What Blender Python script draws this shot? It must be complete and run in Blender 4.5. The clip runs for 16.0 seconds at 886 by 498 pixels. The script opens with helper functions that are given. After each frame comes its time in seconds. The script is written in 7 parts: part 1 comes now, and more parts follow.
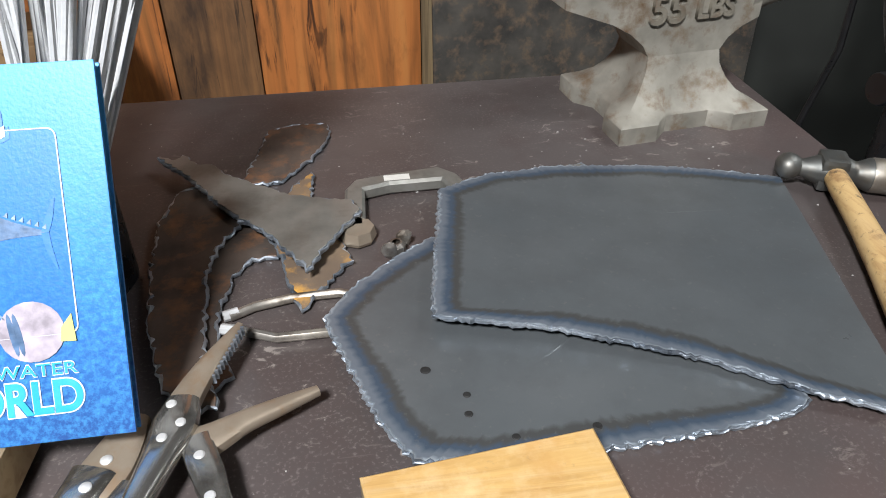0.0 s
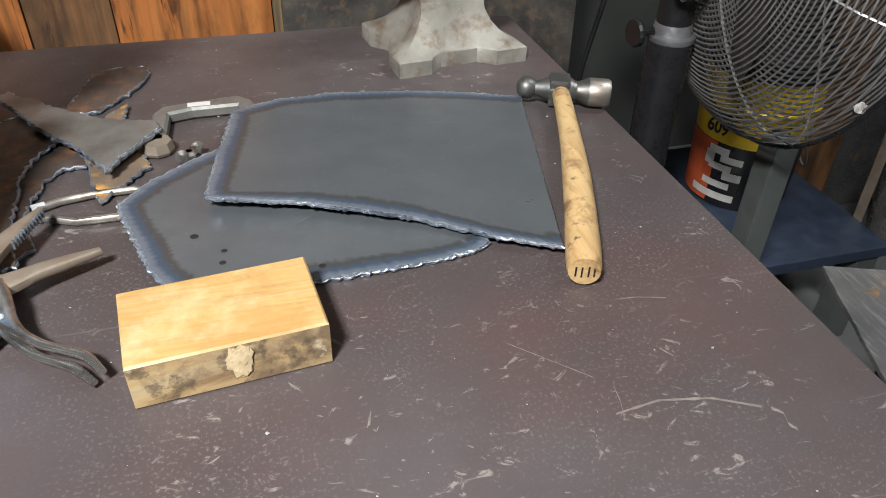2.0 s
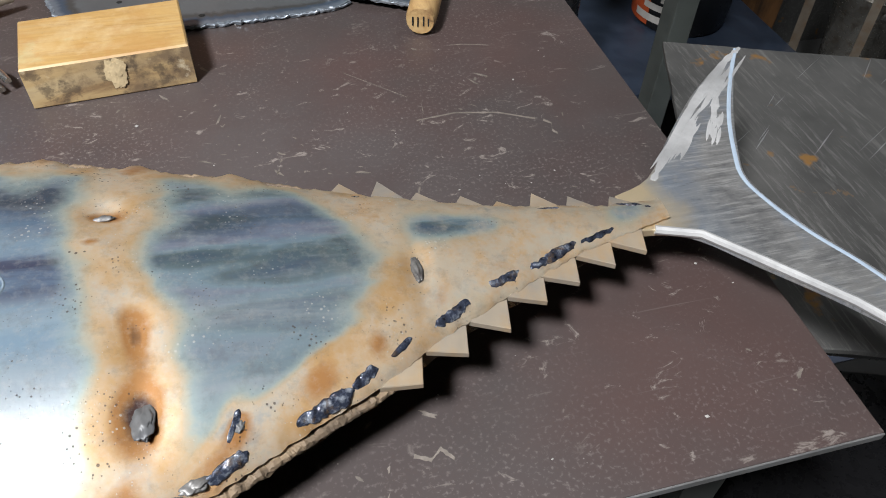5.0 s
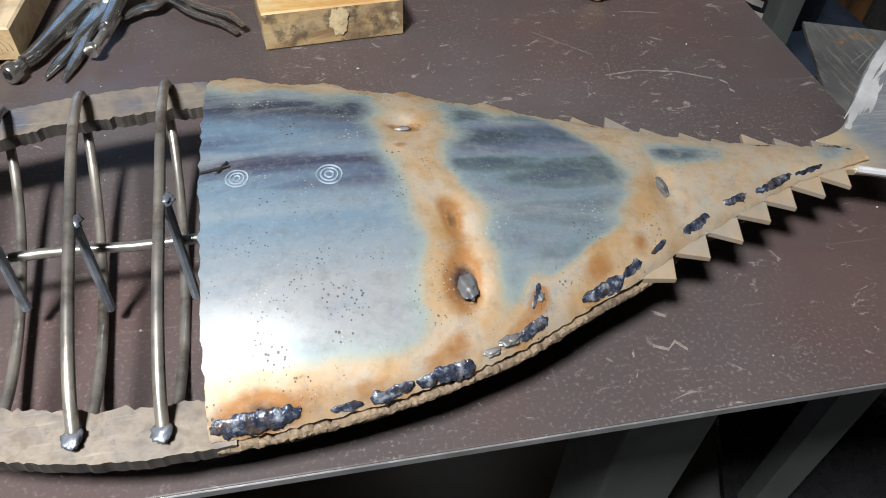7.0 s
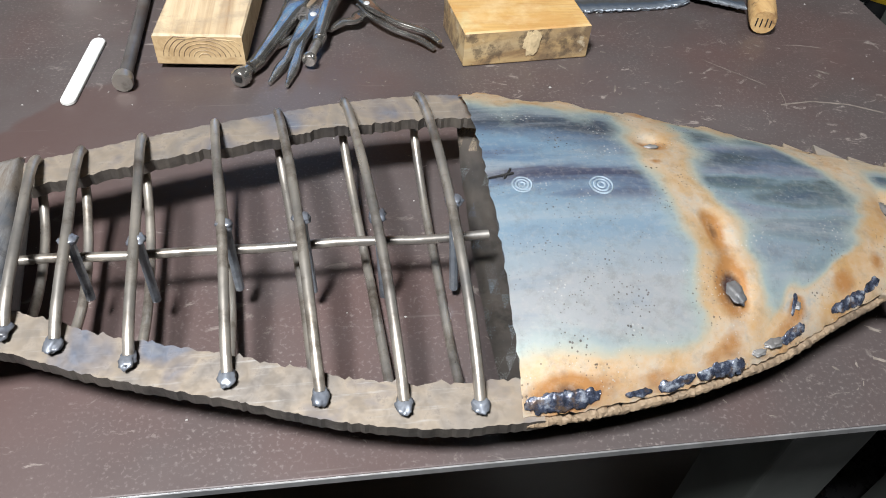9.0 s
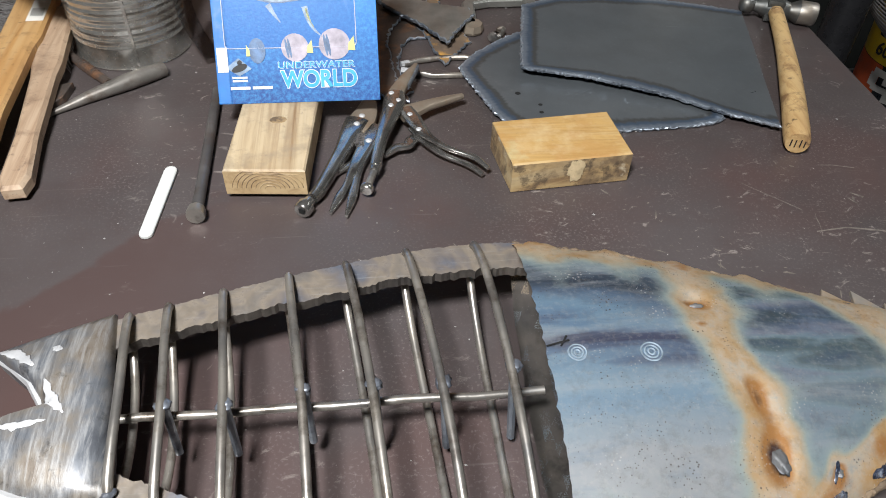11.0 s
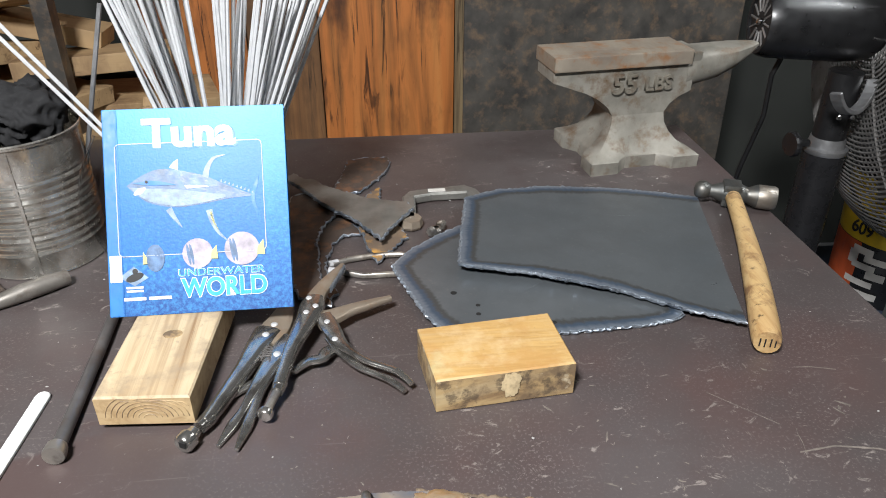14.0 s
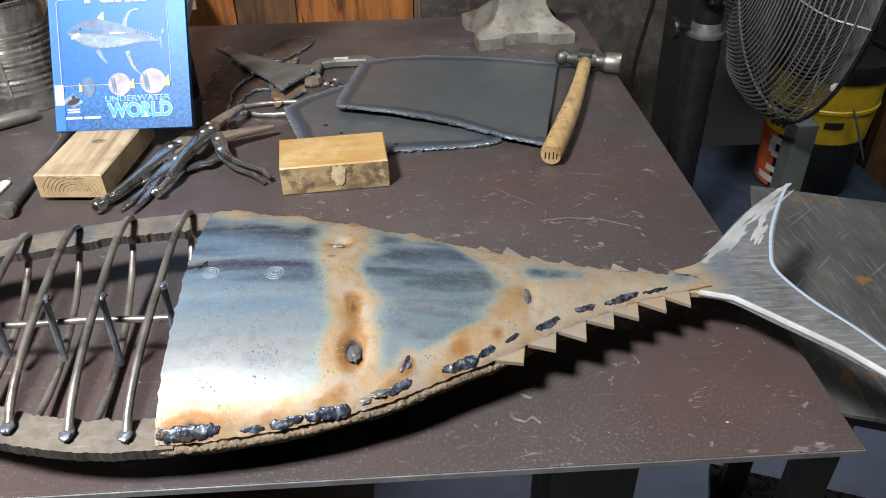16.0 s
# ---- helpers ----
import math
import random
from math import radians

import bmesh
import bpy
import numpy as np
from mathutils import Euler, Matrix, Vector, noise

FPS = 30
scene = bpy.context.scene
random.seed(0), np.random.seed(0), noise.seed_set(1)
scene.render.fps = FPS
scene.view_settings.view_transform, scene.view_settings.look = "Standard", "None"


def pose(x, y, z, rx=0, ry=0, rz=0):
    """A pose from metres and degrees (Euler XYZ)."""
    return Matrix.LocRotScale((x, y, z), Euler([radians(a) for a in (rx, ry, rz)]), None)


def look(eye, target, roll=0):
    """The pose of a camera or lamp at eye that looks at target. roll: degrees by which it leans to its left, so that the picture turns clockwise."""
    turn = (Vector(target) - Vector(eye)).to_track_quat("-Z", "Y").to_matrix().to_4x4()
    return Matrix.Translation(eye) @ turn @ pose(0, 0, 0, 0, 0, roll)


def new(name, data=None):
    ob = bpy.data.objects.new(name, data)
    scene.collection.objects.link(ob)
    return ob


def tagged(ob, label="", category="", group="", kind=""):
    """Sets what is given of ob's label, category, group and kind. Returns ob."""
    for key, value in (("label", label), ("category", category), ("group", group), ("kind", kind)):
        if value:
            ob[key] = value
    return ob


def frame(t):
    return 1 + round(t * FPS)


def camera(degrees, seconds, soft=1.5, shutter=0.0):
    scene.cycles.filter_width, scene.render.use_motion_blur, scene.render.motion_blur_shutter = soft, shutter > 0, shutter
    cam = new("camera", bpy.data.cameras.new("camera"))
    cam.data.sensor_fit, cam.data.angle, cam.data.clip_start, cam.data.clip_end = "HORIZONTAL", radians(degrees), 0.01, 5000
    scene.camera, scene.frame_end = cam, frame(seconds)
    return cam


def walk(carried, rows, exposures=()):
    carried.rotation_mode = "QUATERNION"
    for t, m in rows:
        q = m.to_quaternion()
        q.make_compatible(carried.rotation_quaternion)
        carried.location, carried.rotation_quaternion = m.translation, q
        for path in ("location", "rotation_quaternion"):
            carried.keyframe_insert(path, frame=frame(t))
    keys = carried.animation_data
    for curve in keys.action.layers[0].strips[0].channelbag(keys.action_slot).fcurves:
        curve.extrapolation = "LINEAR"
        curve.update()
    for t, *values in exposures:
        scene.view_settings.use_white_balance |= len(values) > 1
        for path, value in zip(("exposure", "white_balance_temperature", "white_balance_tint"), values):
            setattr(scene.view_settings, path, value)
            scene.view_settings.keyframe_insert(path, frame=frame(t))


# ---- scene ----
from mathutils.bvhtree import BVHTree

cam = camera(62.5, 16.0, 1.0)
PATH = [
    (0, (0.642, 0.283, 1.297), (0.898, 1.89, 0.134), -0.1),
    (0.5, (0.676, 0.249, 1.294), (1.015, 1.856, 0.152), -0.4),
    (1, (0.709, 0.202, 1.292), (1.105, 1.791, 0.143), 0.0),
    (1.5, (0.732, 0.137, 1.305), (1.165, 1.705, 0.142), 1.0),
    (2, (0.755, 0.072, 1.311), (1.216, 1.614, 0.124), 1.7),
    (2.5, (0.788, 0.026, 1.305), (1.299, 1.52, 0.077), 2.6),
    (3, (0.831, -0.014, 1.302), (1.38, 1.417, 0.018), 3.4),
    (3.2, (0.842, -0.032, 1.299), (1.399, 1.369, -0.015), 3.7),
    (5.3, (0.857, -0.166, 1.314), (1.219, 1.147, -0.15), 2.2),
    (5.5, (0.829, -0.176, 1.316), (1.179, 1.142, -0.147), 2.1),
    (6, (0.766, -0.196, 1.319), (1.084, 1.122, -0.151), 2.1),
    (6.5, (0.727, -0.206, 1.32), (1.029, 1.113, -0.152), 2.3),
    (7, (0.689, -0.209, 1.322), (0.99, 1.111, -0.15), 2.9),
    (7.5, (0.65, -0.213, 1.322), (0.953, 1.108, -0.149), 3.6),
    (8, (0.608, -0.216, 1.328), (0.903, 1.114, -0.136), 4.0),
    (8.5, (0.559, -0.223, 1.335), (0.828, 1.126, -0.117), 4.0),
    (8.7, (0.534, -0.224, 1.339), (0.794, 1.129, -0.111), 4.1),
    (10.8, (0.479, -0.184, 1.435), (0.661, 1.217, 0.019), 2.6),
    (11, (0.486, -0.177, 1.448), (0.671, 1.245, 0.054), 2.3),
    (11.5, (0.499, -0.169, 1.478), (0.693, 1.329, 0.168), 1.7),
    (12, (0.505, -0.173, 1.496), (0.705, 1.409, 0.289), 1.1),
    (12.5, (0.508, -0.16, 1.478), (0.724, 1.491, 0.369), 1.0),
    (13, (0.514, -0.131, 1.443), (0.747, 1.561, 0.402), 0.9),
    (13.5, (0.526, -0.092, 1.42), (0.758, 1.615, 0.404), 0.6),
    (14, (0.589, -0.074, 1.413), (0.791, 1.638, 0.398), 0.3),
    (14.5, (0.733, -0.089, 1.406), (0.855, 1.615, 0.366), -0.2),
    (15, (0.809, -0.141, 1.398), (0.877, 1.537, 0.313), -0.7),
    (15.5, (0.813, -0.273, 1.394), (0.87, 1.387, 0.28), -1.2),
    (16, (0.826, -0.394, 1.404), (0.894, 1.244, 0.259), -1.3),
]
walk(cam, [(t, look(eye, target, roll)) for t, eye, target, roll in PATH],
     [(0.0, 0.22), (1.0, 0.36), (1.6, 0.36), (2.05, 0.36), (2.5, 0.20), (3.2, 0.16), (5.5, -0.14), (7.0, -0.12), (8.0, 0.10), (8.5, 0.12), (11.0, -0.26), (11.8, -0.30), (12.5, -0.12), (13.5, 0.0), (14.2, 0.12), (14.55, 0.17), (15.0, 0.38), (15.3, 0.15), (16.0, -0.10)])

# ---- light ----
world = bpy.data.worlds.new("workshop_air")
scene.world = world
world.use_nodes = True
world.node_tree.nodes["Background"].inputs[0].default_value = (0.75, 0.85, 1.0, 1)
world.node_tree.nodes["Background"].inputs[1].default_value = 0.010


def lamp(name, eye, target, size, size_y, power, colour, beam=180):
    d = bpy.data.lights.new(name, "AREA")
    d.spread = radians(beam)
    d.shape, d.size, d.size_y, d.energy, d.color = "RECTANGLE", size, size_y, power, colour
    ob = new(name, d)
    ob.matrix_world = look(eye, target)
    return ob


lamp("ceiling_lamp_near", (0.16, -0.42, 2.40), (0.12, -0.05, 0.9), 0.30, 0.25, 84, (0.975, 0.985, 1.0))
# added fill, no known fitting: brightens the back and right side
lamp("ceiling_lamp_far", (2.10, 0.70, 2.55), (1.45, 1.75, 0.6), 0.6, 0.4, 7.5, (0.95, 0.98, 1.0), 90)

# ---- materials ----


class Mat:
    """A node material with short calls to wire it."""

    def __init__(self, name, colour=(0.5, 0.5, 0.5), rough=0.5, metal=0.0, spec=0.5):
        self.m = bpy.data.materials.new(name)
        self.m.use_nodes = True
        self.t = self.m.node_tree
        self.b = self.t.nodes["Principled BSDF"]
        self.b.inputs["Base Color"].default_value = (*colour, 1)
        self.b.inputs["Roughness"].default_value = rough
        self.b.inputs["Metallic"].default_value = metal
        self.b.inputs["Specular IOR Level"].default_value = spec
        self.co = self.t.nodes.new("ShaderNodeTexCoord").outputs["Object"]

    def wire(self, a, b):
        self.t.links.new(a, b)

    def space(self, scale=(1, 1, 1), turn=(0, 0, 0), shift=(0, 0, 0), source=None):
        n = self.t.nodes.new("ShaderNodeMapping")
        n.inputs["Scale"].default_value = scale
        n.inputs["Rotation"].default_value = turn
        n.inputs["Location"].default_value = shift
        self.wire(source or self.co, n.inputs[0])
        return n.outputs[0]

    def noise(self, scale, detail=5, rough=0.55, at=None, warp=0.0):
        n = self.t.nodes.new("ShaderNodeTexNoise")
        n.inputs["Scale"].default_value, n.inputs["Detail"].default_value = scale, detail
        n.inputs["Roughness"].default_value, n.inputs["Distortion"].default_value = rough, warp
        self.wire(at or self.co, n.inputs["Vector"])
        return n.outputs["Fac"]

    def spots(self, scale, at=None, feature="F1", rand=1.0):
        n = self.t.nodes.new("ShaderNodeTexVoronoi")
        n.feature, n.voronoi_dimensions = feature, "2D"
        n.inputs["Scale"].default_value, n.inputs["Randomness"].default_value = scale, rand
        self.wire(at or self.co, n.inputs["Vector"])
        return n.outputs["Distance"]

    def wave(self, scale, distort, at=None, kind="RINGS", detail=3):
        n = self.t.nodes.new("ShaderNodeTexWave")
        n.wave_type = kind
        n.inputs["Scale"].default_value, n.inputs["Distortion"].default_value, n.inputs["Detail"].default_value = scale, distort, detail
        self.wire(at or self.co, n.inputs["Vector"])
        return n.outputs["Fac"]

    def tint(self, axis):
        n = self.t.nodes.new("ShaderNodeSeparateXYZ")
        self.wire(self.t.nodes.new("ShaderNodeTexCoord").outputs["UV"], n.inputs[0])
        return n.outputs[axis]

    def ramp(self, fac, *stops):
        n = self.t.nodes.new("ShaderNodeValToRGB")
        e = n.color_ramp.elements
        for i, (p, c) in enumerate(stops):
            el = e[i] if i < 2 else e.new(p)
            el.position = p
            el.color = (c, c, c, 1) if isinstance(c, (int, float)) else (*c, 1)
        self.wire(fac, n.inputs[0])
        return n.outputs[0]

    def mix(self, fac, a, b, mode="MIX"):
        n = self.t.nodes.new("ShaderNodeMix")
        n.data_type, n.blend_type = "RGBA", mode
        for sock, v in ((n.inputs[0], fac), (n.inputs[6], a), (n.inputs[7], b)):
            if isinstance(v, (int, float)):
                sock.default_value = v if sock is n.inputs[0] else (v, v, v, 1)
            elif isinstance(v, tuple):
                sock.default_value = (*v, 1)
            else:
                self.wire(v, sock)
        return n.outputs[2]

    def calc(self, op, a, b=0.0, c=0.0):
        n = self.t.nodes.new("ShaderNodeMath")
        n.operation = op
        n.use_clamp = False
        for sock, v in zip(n.inputs, (a, b, c)):
            if isinstance(v, (int, float)):
                sock.default_value = v
            else:
                self.wire(v, sock)
        return n.outputs[0]

    def random(self):
        return self.t.nodes.new("ShaderNodeObjectInfo").outputs["Random"]

    def colour(self, v):
        self.wire(v, self.b.inputs["Base Color"])
        return self

    def rough(self, v):
        self.wire(v, self.b.inputs["Roughness"])
        return self

    def metal(self, v):
        self.wire(v, self.b.inputs["Metallic"])
        return self

    def bump(self, fac, strength=0.3, dist=0.001):
        n = self.t.nodes.new("ShaderNodeBump")
        n.inputs["Strength"].default_value, n.inputs["Distance"].default_value = strength, dist
        self.wire(fac, n.inputs["Height"])
        prev = self.b.inputs["Normal"].links
        if prev:
            self.wire(prev[0].from_socket, n.inputs["Normal"])
        self.wire(n.outputs[0], self.b.inputs["Normal"])
        return self


def make_table_top():
    m = Mat("brown_table_paint", rough=0.4)
    big, mid, fine = m.noise(2.2, 4), m.noise(14, 6), m.noise(160, 3)
    c = m.ramp(big, (0.3, (0.0555, 0.0455, 0.0440)), (0.7, (0.087, 0.0745, 0.0735)))
    c = m.mix(m.ramp(mid, (0.45, 0.0), (0.75, 0.5)), c, (0.054, 0.036, 0.034))
    c = m.mix(m.ramp(m.noise(3.1, 4, at=m.space(shift=(7, 2, 0))), (0.50, 0.0), (0.66, 0.6)), c, (0.088, 0.052, 0.047))
    # a wiped stretch, redder and free of dust, with an uneven border
    place = m.t.nodes.new("ShaderNodeSeparateXYZ")
    m.wire(m.co, place.inputs[0])
    line = m.calc("SUBTRACT", m.calc("ADD", m.calc("MULTIPLY", place.outputs[0], 0.72), 0.252), place.outputs[1])
    line = m.calc("ADD", line, m.calc("MULTIPLY", m.calc("SUBTRACT", m.noise(9, 5, 0.6), 0.5), 0.16))
    wiped = m.calc("MULTIPLY", m.ramp(line, (0.0, 0.0), (0.012, 1.0)), m.ramp(place.outputs[0], (0.24, 1.0), (0.44, 0.0)))
    c = m.mix(m.calc("MULTIPLY", wiped, 0.65), c, (0.068, 0.040, 0.036))
    # pale dust, thick in drifts and thin elsewhere
    drift = m.calc("MULTIPLY", m.ramp(m.noise(6, 5), (0.42, 0.15), (0.62, 1.0)), m.calc("SUBTRACT", 1.0, wiped))
    c = m.mix(m.calc("MULTIPLY", m.ramp(m.noise(340, 2), (0.56, 0.0), (0.72, 0.45)), drift), c, (0.24, 0.21, 0.20))
    dust = m.ramp(m.calc("ADD", m.spots(110), m.calc("MULTIPLY", m.noise(34, 3, 0.6), 0.9)), (0.27, 0.8), (0.33, 0.0))
    c = m.mix(dust, c, (0.30, 0.28, 0.265))
    # fine scratches and broken scuffs
    scr = m.ramp(m.noise(4, 2, at=m.space((1.5, 60, 1), (0, 0, 0.55))), (0.70, 0.0), (0.74, 0.30))
    scr2 = m.ramp(m.noise(38, 6, 0.7, at=m.space((1, 1.7, 1), (0, 0, -0.6)), warp=1.2), (0.60, 0.0), (0.67, 0.8))
    near = m.ramp(m.noise(3.3, 3, at=m.space(shift=(3, 1, 0))), (0.42, 0.0), (0.56, 1.0))
    c = m.mix(m.mix(near, 0.0, scr2), c, (0.25, 0.22, 0.20))
    c = m.mix(scr, c, (0.16, 0.14, 0.13))
    m.colour(c)
    m.rough(m.ramp(m.calc("ADD", m.calc("MULTIPLY", mid, 0.6), m.calc("MULTIPLY", big, 0.4)), (0.35, 0.30), (0.7, 0.52)))
    m.bump(fine, 0.10, 0.0006).bump(mid, 0.12, 0.002)
    return m.m


def make_steel(name, base, tint, rough=(0.3, 0.5), grain=60, stain=(0.12, 0.07, 0.04), amount=0.4, metal=0.9):
    m = Mat(name, metal=metal)
    n, f = m.noise(18, 6), m.noise(grain, 5, at=m.space((1, 0.25, 1)))
    c = m.ramp(n, (0.3, base), (0.7, tint))
    c = m.mix(m.ramp(m.noise(33, 7, 0.65), (0.5, 0.0), (0.72, amount)), c, stain)
    m.colour(c)
    m.rough(m.ramp(f, (0.3, rough[0]), (0.7, rough[1])))
    m.bump(f, 0.12, 0.0005).bump(m.noise(220, 3), 0.15, 0.0004)
    return m.m


def make_plate():
    """Dark mill scale, blue and silver towards the torch-cut rim."""
    m = Mat("mill_scale_plate", metal=0.5)
    h = m.tint(0)
    h = m.calc("ADD", h, m.calc("MULTIPLY", m.calc("SUBTRACT", m.noise(30, 6, 0.65), 0.5), 0.40))
    body = m.ramp(m.noise(5, 5), (0.3, (0.115, 0.130, 0.140)), (0.75, (0.165, 0.178, 0.186)))
    body = m.mix(m.ramp(m.noise(26, 6, 0.65), (0.42, 0.0), (0.70, 0.5)), body, (0.105, 0.112, 0.118))
    c = m.mix(m.ramp(h, (0.13, 0.0), (0.26, 0.70)), body, (0.062, 0.060, 0.056))
    c = m.mix(m.ramp(h, (0.34, 0.0), (0.50, 1.0)), c, (0.075, 0.105, 0.150))
    c = m.mix(m.ramp(h, (0.58, 0.0), (0.80, 1.0)), c, (0.17, 0.20, 0.24))
    c = m.mix(m.ramp(m.calc("SUBTRACT", h, 0.5), (0.40, 0.0), (0.53, 1.0)), c, (0.34, 0.38, 0.42))
    c = m.mix(m.ramp(m.noise(150, 4, 0.7), (0.60, 0.0), (0.74, 0.35)), c, (0.24, 0.24, 0.23))
    m.colour(c)
    m.rough(m.ramp(m.noise(9, 6), (0.3, 0.27), (0.75, 0.42)))
    m.bump(m.noise(260, 3), 0.12, 0.0004)
    return m.m


def make_skin():
    """Steel sheet coloured by welding heat: blue away from the welds, straw near them, brown round them. Pale low on
    the belly, where its reflection is painted in.
    """
    m = Mat("heat_tinted_steel", metal=0.30)
    h, v = m.tint(0), m.tint(1)
    xyz = m.t.nodes.new("ShaderNodeSeparateXYZ")
    m.wire(m.co, xyz.inputs[0])
    for scale, gain in ((20, 0.42), (75, 0.20), (230, 0.10)):
        h = m.calc("ADD", h, m.calc("MULTIPLY", m.calc("SUBTRACT", m.noise(scale, 5, at=m.space((0.8, 1, 1))), 0.5), gain))
    streak = m.noise(6, 4, 0.5, at=m.space((0.6, 4.0, 1.5)), warp=0.5)
    swirl = m.noise(11, 5, 0.6, at=m.space((0.5, 2.2, 1)), warp=1.1)
    w = m.calc("ADD", v, m.calc("ADD", m.calc("MULTIPLY", m.calc("SUBTRACT", streak, 0.5), 0.16), m.calc("MULTIPLY", m.calc("SUBTRACT", swirl, 0.5), 0.20)))
    # lowest stops: silvery steel with the belly's bright reflection painted in
    bands = m.ramp(w, (0.08, (0.47, 0.48, 0.48)), (0.24, (0.44, 0.47, 0.49)), (0.31, (0.36, 0.44, 0.50)), (0.37, (0.28, 0.40, 0.51)), (0.43, (0.36, 0.47, 0.55)), (0.48, (0.27, 0.39, 0.50)), (0.505, (0.17, 0.23, 0.33)), (0.535, (0.085, 0.095, 0.155)),
                   (0.575, (0.105, 0.12, 0.19)), (0.605, (0.20, 0.31, 0.44)), (0.645, (0.24, 0.37, 0.49)), (0.685, (0.15, 0.22, 0.32)), (0.725, (0.07, 0.09, 0.125)), (0.79, (0.09, 0.125, 0.175)), (0.85, (0.20, 0.28, 0.37)))
    far = m.ramp(streak, (0.30, (0.07, 0.08, 0.13)), (0.39, (0.085, 0.13, 0.20)), (0.45, (0.15, 0.21, 0.23)), (0.50, (0.27, 0.38, 0.45)), (0.55, (0.30, 0.33, 0.42)), (0.61, (0.17, 0.22, 0.31)), (0.68, (0.10, 0.14, 0.17)))
    far = m.mix(m.ramp(v, (0.25, 0.7), (0.55, 0.0)), far, (0.33, 0.42, 0.47))
    c = m.mix(m.ramp(xyz.outputs[0], (0.750, 0.0), (0.785, 1.0)), bands, far)
    c = m.mix(m.ramp(swirl, (0.32, 0.45), (0.45, 0.0)), c, (0.19, 0.30, 0.43))
    c = m.mix(m.ramp(swirl, (0.51, 0.0), (0.66, 0.6)), c, (0.46, 0.51, 0.54))
    c = m.mix(m.ramp(h, (0.12, 0.0), (0.38, 1.0)), c, (0.44, 0.53, 0.51))
    straw = m.ramp(m.noise(48, 6, 0.7), (0.30, (0.66, 0.43, 0.22)), (0.46, (0.70, 0.54, 0.36)), (0.58, (0.68, 0.59, 0.47)), (0.70, (0.52, 0.52, 0.50)))
    c = m.mix(m.ramp(h, (0.30, 0.0), (0.54, 0.9)), c, (0.67, 0.535, 0.35))
    c = m.mix(m.ramp(h, (0.50, 0.0), (0.64, 0.9)), c, straw)
    glow = m.calc("MULTIPLY", m.ramp(h, (0.36, 0.0), (0.52, 1.0)), m.ramp(m.noise(24, 4, 0.6, at=m.space(shift=(2, 6, 0))), (0.48, 0.0), (0.66, 0.75)))
    c = m.mix(glow, c, (0.62, 0.37, 0.14))
    c = m.mix(m.ramp(h, (0.78, 0.0), (0.96, 1.0)), c, (0.50, 0.25, 0.085))
    c = m.mix(m.ramp(m.calc("SUBTRACT", h, 0.5), (0.56, 0.0), (0.76, 1.0)), c, (0.085, 0.045, 0.04))
    pits = m.ramp(m.calc("ADD", m.spots(230), m.calc("MULTIPLY", m.noise(36, 3), 0.9)), (0.40, 1.0), (0.45, 0.0))
    c = m.mix(m.calc("MULTIPLY", pits, 0.75), c, (0.13, 0.10, 0.085))
    flecks = m.ramp(m.calc("ADD", m.spots(210, at=m.space(shift=(3, 5, 0))), m.calc("MULTIPLY", m.noise(36, 3, at=m.space(shift=(1, 4, 0))), 0.9)), (0.40, 1.0), (0.44, 0.0))
    c = m.mix(m.calc("MULTIPLY", flecks, 0.7), c, (0.70, 0.70, 0.66))
    tiny = m.ramp(m.calc("ADD", m.spots(150, at=m.space(shift=(7, 2, 0))), m.calc("MULTIPLY", m.noise(22, 3, at=m.space(shift=(5, 1, 0))), 1.0)), (0.40, 1.0), (0.43, 0.0))
    c = m.mix(m.calc("MULTIPLY", tiny, 0.8), c, (0.075, 0.058, 0.05))
    c = m.mix(m.calc("MULTIPLY", m.ramp(xyz.outputs[0], (0.86, 0.0), (0.98, 1.0)), m.ramp(m.noise(70, 5, 0.65), (0.42, 0.0), (0.62, 0.7))), c, (0.62, 0.57, 0.47))
    c = m.mix(m.ramp(m.noise(210, 4, 0.7), (0.50, 0.0), (0.78, 0.30)), c, (0.66, 0.63, 0.57))
    c = m.mix(m.ramp(m.noise(90, 6, 0.75), (0.50, 0.0), (0.78, 0.40)), c, (0.17, 0.14, 0.12))
    m.colour(c)
    m.rough(m.ramp(m.calc("ADD", m.calc("MULTIPLY", h, 0.7), m.calc("MULTIPLY", m.noise(60, 5, 0.7), 0.5)), (0.3, 0.36), (0.8, 0.60)))
    m.bump(pits, 0.6, -0.0010).bump(flecks, 0.4, 0.0008).bump(m.noise(190, 4), 0.16, 0.0005).bump(m.noise(45, 4), 0.18, 0.0016).bump(m.noise(16, 3), 0.08, 0.004)
    return m.m


def make_slag():
    """Glassy blue-black slag with brown crust in its folds."""
    m = Mat("glassy_slag", metal=0.35)
    n, f = m.noise(150, 5, 0.6), m.noise(420, 4, 0.6)
    # the palest stop paints silver glints into the colour
    c = m.ramp(n, (0.32, (0.012, 0.013, 0.018)), (0.52, (0.045, 0.055, 0.085)), (0.66, (0.28, 0.31, 0.36)))
    c = m.mix(m.ramp(m.noise(95, 5, 0.7), (0.54, 0.0), (0.66, 0.8)), c, (0.13, 0.085, 0.05))
    m.colour(c)
    m.rough(m.ramp(f, (0.35, 0.08), (0.65, 0.35)))
    m.bump(n, 0.7, 0.0022).bump(f, 0.35, 0.0008)
    return m.m


